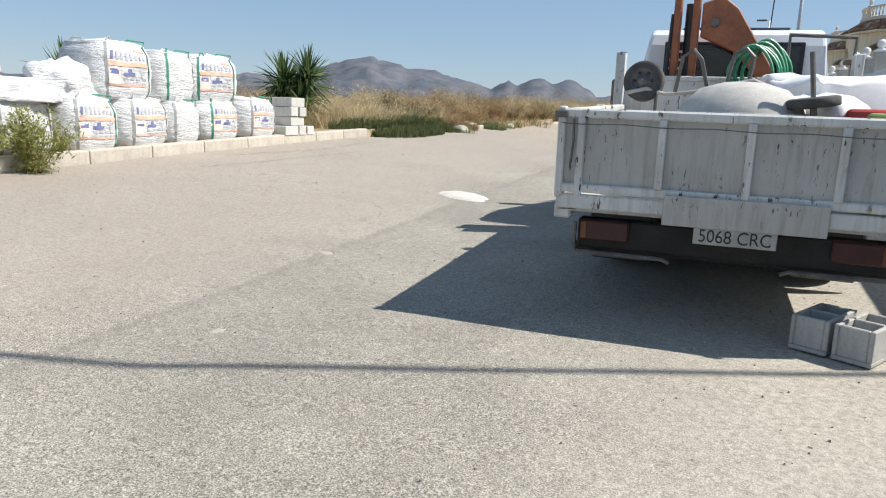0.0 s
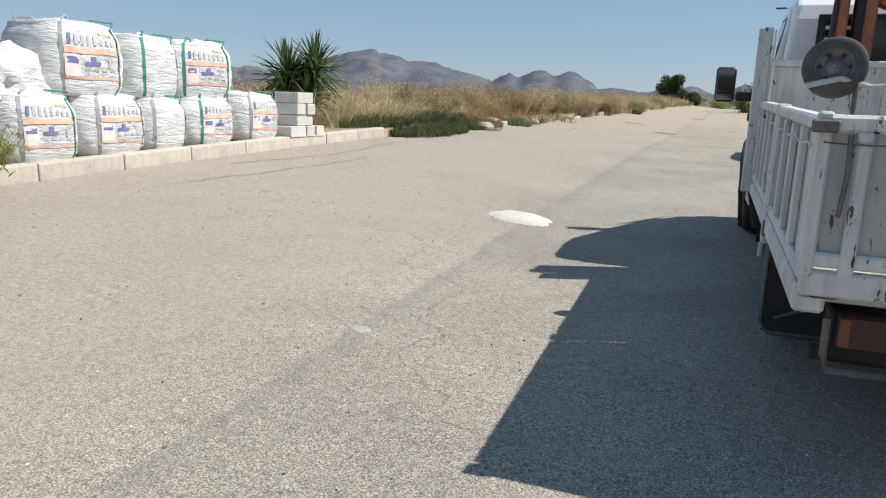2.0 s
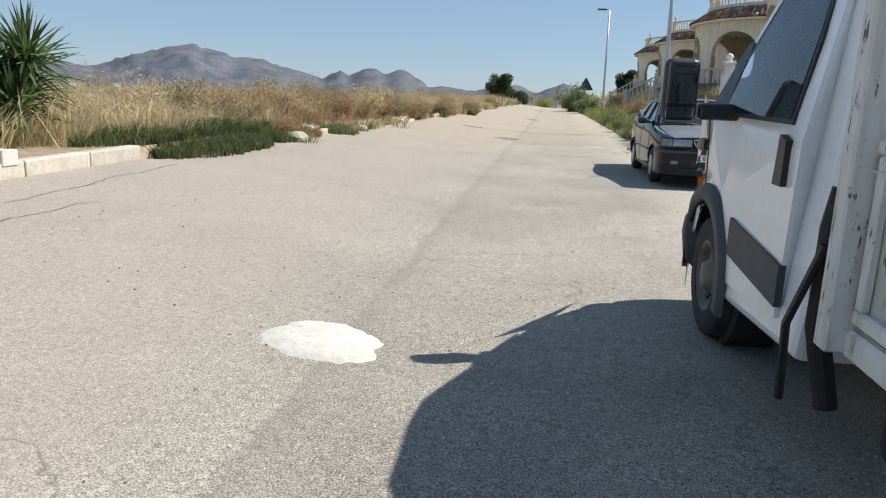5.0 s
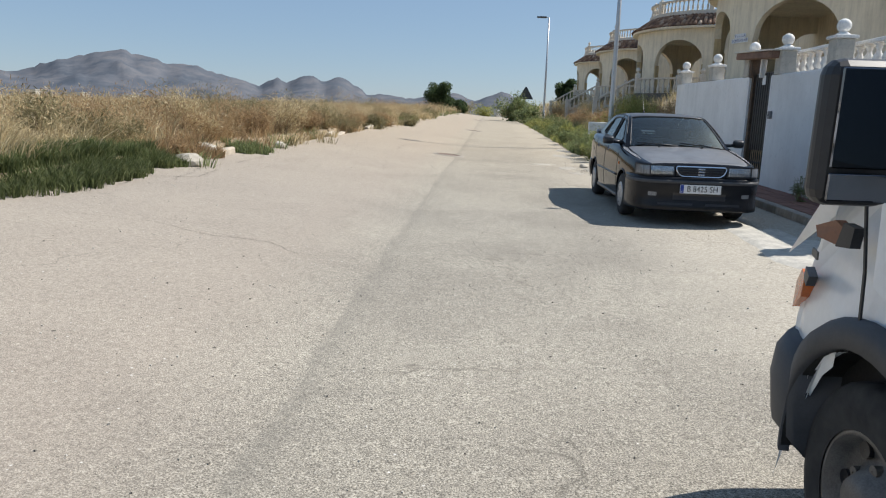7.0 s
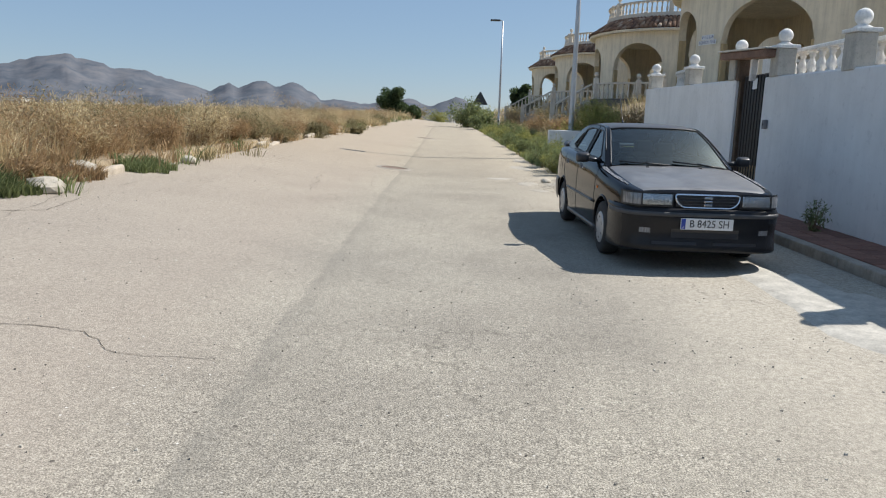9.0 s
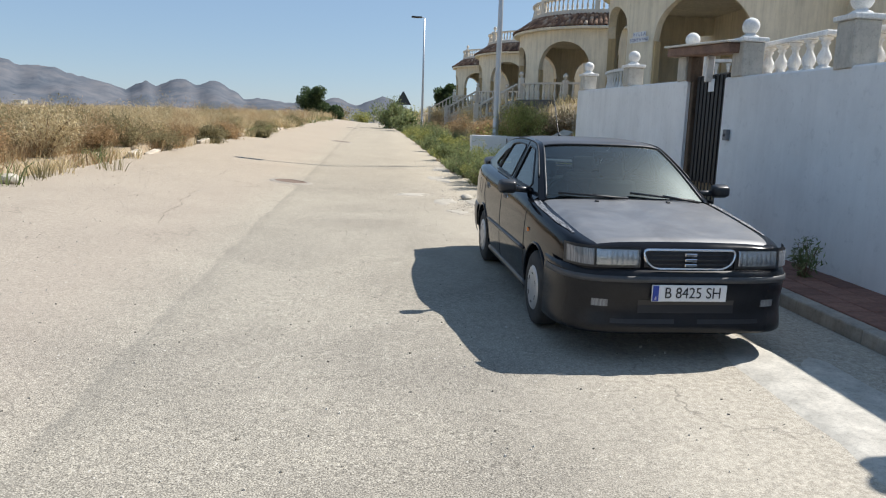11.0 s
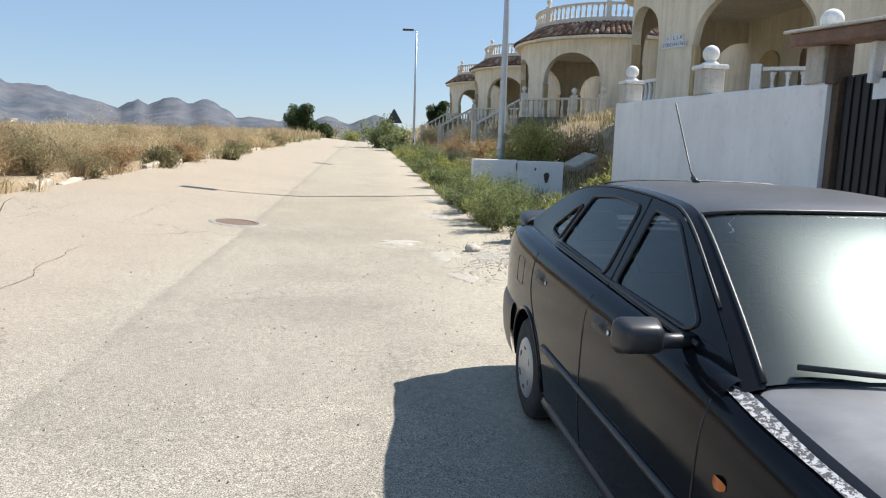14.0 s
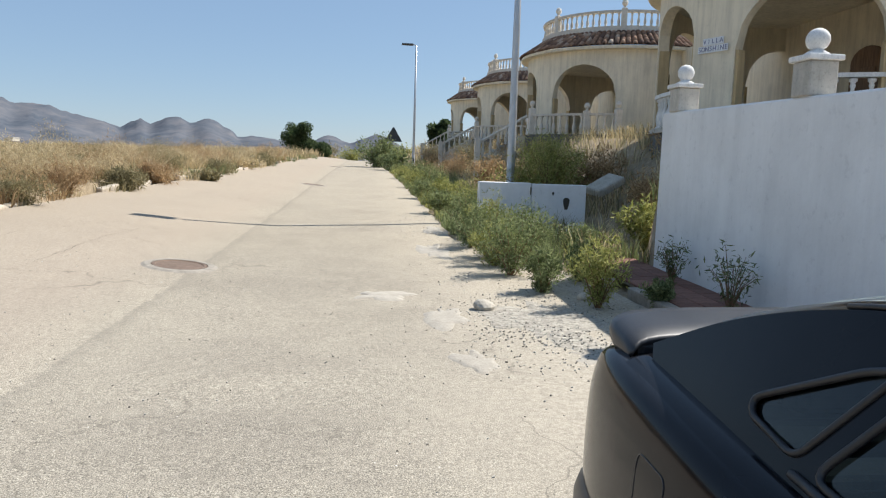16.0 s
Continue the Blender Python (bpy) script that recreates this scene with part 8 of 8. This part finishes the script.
def bag_point(hx, hy, h, th, s, seed, puff=0.07, k=3.6):
    """A point of a bulging square bag: th round it, s up it."""
    c, d = math.cos(th), math.sin(th)
    r = (abs(c) ** k + abs(d) ** k) ** (-1 / k)
    belly = 1 + puff * math.sin(math.pi * min(1, s * 1.05)) - 0.10 * float(smooth(0.78, 1.0, s)) - 0.06 * (1 - float(smooth(0, 0.14, s)))
    wr = 0.022 * noise.noise((c * 3 + seed, d * 3, s * 5)) + 0.020 * noise.noise((c * 7, d * 7 + seed, s * 16)) + 0.014 * abs(noise.noise((c * 5 + seed, d * 5, s * 3)))
    x, y = hx * r * c * belly, hy * r * d * belly
    z = h * s + 0.02 * noise.noise((c * 2 + seed, d * 2, 9)) * s
    return Vector((x * (1 + wr), y * (1 + wr), z))


def bulk_bag(x, y, z, w, d, h, seed, rz=0, label="", print_face=True, strap=None, loops=True, tip=(0, 0)):
    """A filled bulk bag; w runs along the road, d away from it. The print faces +x."""
    b = thing("bulk_bag", label or "full white woven bulk bag with printed orange panel", "bulk bag", pose(x, y, z, tip[0], tip[1], rz), "stacked bulk bags")
    hx, hy = d / 2, w / 2
    bm = bmesh.new()
    nt, ns = 56, 22
    rings = []
    for j in range(ns + 1):
        rings.append([bm.verts.new(bag_point(hx, hy, h, 2 * math.pi * i / nt, j / ns, seed)) for i in range(nt)])
    for a, q in zip(rings, rings[1:]):
        for i in range(nt):
            bm.faces.new((a[i], a[(i + 1) % nt], q[(i + 1) % nt], q[i]))
    bm.faces.new(list(reversed(rings[0])))
    for f in (0.7, 0.38):
        ring = []
        for i in range(nt):
            p = bag_point(hx, hy, h, 2 * math.pi * i / nt, 1.0, seed)
            ring.append(bm.verts.new((p.x * f, p.y * f, p.z + 0.05 * (1 - f) + 0.045 * noise.noise((p.x * 6, p.y * 6 + seed, f * 3)))))
        for i in range(nt):
            a = rings[-1]
            bm.faces.new((a[i], a[(i + 1) % nt], ring[(i + 1) % nt], ring[i]))
        rings.append(ring)
    bm.faces.new(rings[-1])
    part("sack", bm, BAG, b, smooth_shade=True)

    def face_pt(v, s, off):
        th = math.atan2(v / hy, max(0.05, (1 - min(0.98, abs(v / hy)) ** 3.6)) ** (1 / 3.6))
        p = bag_point(hx, hy, h, th, s, seed)
        return p + Vector((off, 0, 0))

    def ink(name, v0, v1, s0, s1, mat_, parent, off=0.006):
        nv, nz = max(2, int((v1 - v0) * hy * 2 / 0.04) + 2), max(2, int((s1 - s0) * h / 0.04) + 2)
        return part(name, patch([[face_pt(v * hy, s, off) for v in np.linspace(v0, v1, nv)] for s in np.linspace(s0, s1, nz)]), mat_, parent, smooth_shade=True)

    if print_face:
        lab_ = ink("print_panel", -0.62, 0.62, 0.58, 0.655, INK_O, b)
        ink("print_bar", -0.62, 0.62, 0.23, 0.27, INK_O, lab_)
        ink("print_bar", -0.62, -0.30, 0.27, 0.55, plain_pale, lab_, 0.0055)
        for i in range(8):
            v = -0.55 + i * 0.145
            ink("logo_bar", v, v + 0.07, 0.70, 0.84 if i < 5 else 0.78, INK_B if i == 0 else INK_G, lab_)
        ink("logo_mark", 0.20, 0.55, 0.84, 0.875, INK_O, lab_)
        ink("pictogram", -0.58, -0.34, 0.44, 0.53, INK_B, lab_)
        ink("pictogram", -0.20, 0.16, 0.42, 0.475, INK_B, lab_)
        ink("pictogram", -0.06, 0.06, 0.475, 0.545, INK_B, lab_)
        ink("pictogram", 0.36, 0.42, 0.40, 0.53, INK_G, lab_)
        ink("pictogram", 0.28, 0.50, 0.50, 0.53, INK_G, lab_)
        for row in range(2):
            for i in range(4):
                v = -0.20 + i * 0.20
                ink("number_bar", v, v + 0.13, 0.345 - row * 0.085, 0.385 - row * 0.085, INK_G, lab_)
    # corner straps that end in lifting loops
    for k_, (th0, g) in enumerate(((0.62, 1), (-0.62, 0), (2.5, 1), (-2.5, 0))):
        pts = [bag_point(hx, hy, h, th0, s, seed) * 1.012 for s in np.linspace(0.02, 0.98, 12)]
        rows_ = []
        for i, p in enumerate(pts):
            side = Vector((-math.sin(th0), math.cos(th0), 0)) * 0.017
            q = Vector((p.x, p.y, p.z / 1.012))
            rows_.append([q - side, q + side])
        strap_m = STRAP_G if (g if strap is None else strap) else STRAP_K
        st = part("strap", patch(rows_), strap_m, b)
        if loops:
            top = pts[-1]
            lp = [top + Vector((0, 0, -0.03)), top + Vector((-0.03 * math.cos(th0), 0.06, 0.05)), top + Vector((-0.12 * math.cos(th0), 0.14 * (1 if th0 < 0 else -1), 0.06)), top + Vector((-0.16 * math.cos(th0), 0.2 * (1 if th0 < 0 else -1), 0.01))]
            part("loop", tubed(lp, 0.011, 6), strap_m, st)
    return b


plain_pale = plain("pale_orange_ink", (0.76, 0.66, 0.60), 0.8, 0, 0.12, 20)


def base_z(y):
    return G(-7.02, y) + 0.13


# lower row, from far to near
bulk_bag(-7.50, 9.88, base_z(9.9), 0.86, 0.85, 0.60, 1)
bulk_bag(-7.52, 8.92, base_z(8.9), 0.88, 0.85, 0.56, 2, 3, strap=1)
bulk_bag(-7.50, 8.12, base_z(8.1), 0.66, 0.85, 0.56, 3, -2, "full plain white woven bulk bag", False)
bulk_bag(-7.48, 7.36, base_z(7.4), 0.84, 0.85, 0.60, 4, 2, strap=0)
bulk_bag(-7.48, 6.53, base_z(6.5), 0.78, 0.85, 0.62, 5, -2)
bulk_bag(-7.60, 5.62, base_z(5.6), 0.90, 0.9, 0.62, 6, 4, "full white woven bulk bag with grey straps", False, 0)
bulk_bag(-7.55, 4.62, base_z(4.6), 0.92, 0.9, 0.66, 7, -3, strap=0)
bulk_bag(-7.6, 3.6, base_z(3.6), 0.92, 0.9, 0.64, 8, 2)
# upper row
bulk_bag(-7.62, 9.02, base_z(9) + 0.56, 0.90, 0.8, 0.66, 11, -14, strap=1)
bulk_bag(-7.60, 8.10, base_z(8.1) + 0.57, 0.80, 0.8, 0.66, 12, 5, "full plain white woven bulk bag", False, 1)
bulk_bag(-7.58, 7.18, base_z(7.2) + 0.60, 0.92, 0.82, 0.70, 13, -4)


def slack_sack(x, y, z, sx, sy, sz, seed, label, rz=0, mat_=None, hollow=0.0):
    """An empty or half-empty bag, fallen in folds."""
    bm = bmesh.new()
    bmesh.ops.create_icosphere(bm, subdivisions=4, radius=1)
    for v in bm.verts:
        c = v.co.copy()
        k_ = 1 + 0.30 * noise.noise(c * 1.6 + Vector((seed, 0, 0))) + 0.16 * noise.noise(c * 4 + Vector((0, seed, 0))) + 0.07 * abs(noise.noise(c * 9 + Vector((0, 0, seed))))
        k_ += 0.10 * abs(noise.noise(Vector((c.x * 3, c.y * 11, c.z * 9)) + Vector((seed, 0, 0))))
        v.co = Vector((c.x * sx * k_, c.y * sy * k_, max(-0.25, c.z) * sz * k_))
    return tagged(part("empty_bulk_bag", bm, mat_ or BAG, smooth_shade=True, m=pose(x, y, z, 0, 0, rz)), label, "bag", "slack bags on the stack")


slack_sack(-7.55, 6.45, base_z(6.5) + 0.68, 0.38, 0.42, 0.36, 3, "slack white woven bag crumpled on a full bag", 10)
slack_sack(-7.50, 5.75, base_z(5.7) + 0.64, 0.42, 0.50, 0.20, 5, "empty white woven bag draped over a full bag", 5)
slack_sack(-7.66, 5.25, base_z(5.3) + 0.72, 0.40, 0.60, 0.26, 8, "heap of folded empty white woven bags", 20)
slack_sack(-7.62, 4.6, base_z(4.6) + 0.70, 0.40, 0.5, 0.22, 9, "empty white woven bag draped over a full bag", -10)
bm = bmesh.new()
box(bm, -0.10, 0.10, -0.20, 0.20, -0.045, 0.045, 0.012, 2)
tagged(part("broken_slab", bm, KERB, m=pose(-7.55, 5.45, base_z(5.4) + 0.93, 6, 3, 12)), "small pale stone slab weighing down empty bags", "slab")

# stack of pale hollow blocks
PALE_BLOCK = concrete("pale_block", (0.60, 0.58, 0.53), 0.08, 6)
stack = thing("block_stack", "small stack of pale concrete building blocks on the kerb", "block stack", pose(-7.15, 10.72, base_z(10.7)))
for i, (y, z, w, x) in enumerate(((-0.2, 0.0, 0.40, 0), (0.13, 0.0, 0.22, 0), (0.39, 0.0, 0.22, 0.0), (0.0, 0.195, 0.42, -0.02), (0.34, 0.195, 0.0, 0), (-0.12, 0.39, 0.22, 0), (0.13, 0.39, 0.22, 0.01), (0.0, 0.585, 0.42, -0.01))):
    if w:
        part("block", boxed(x - 0.2, x + 0.2, y - w / 2, y + w / 2 - 0.012, z * 0.82, z * 0.82 + 0.155, 0.008), PALE_BLOCK, stack)
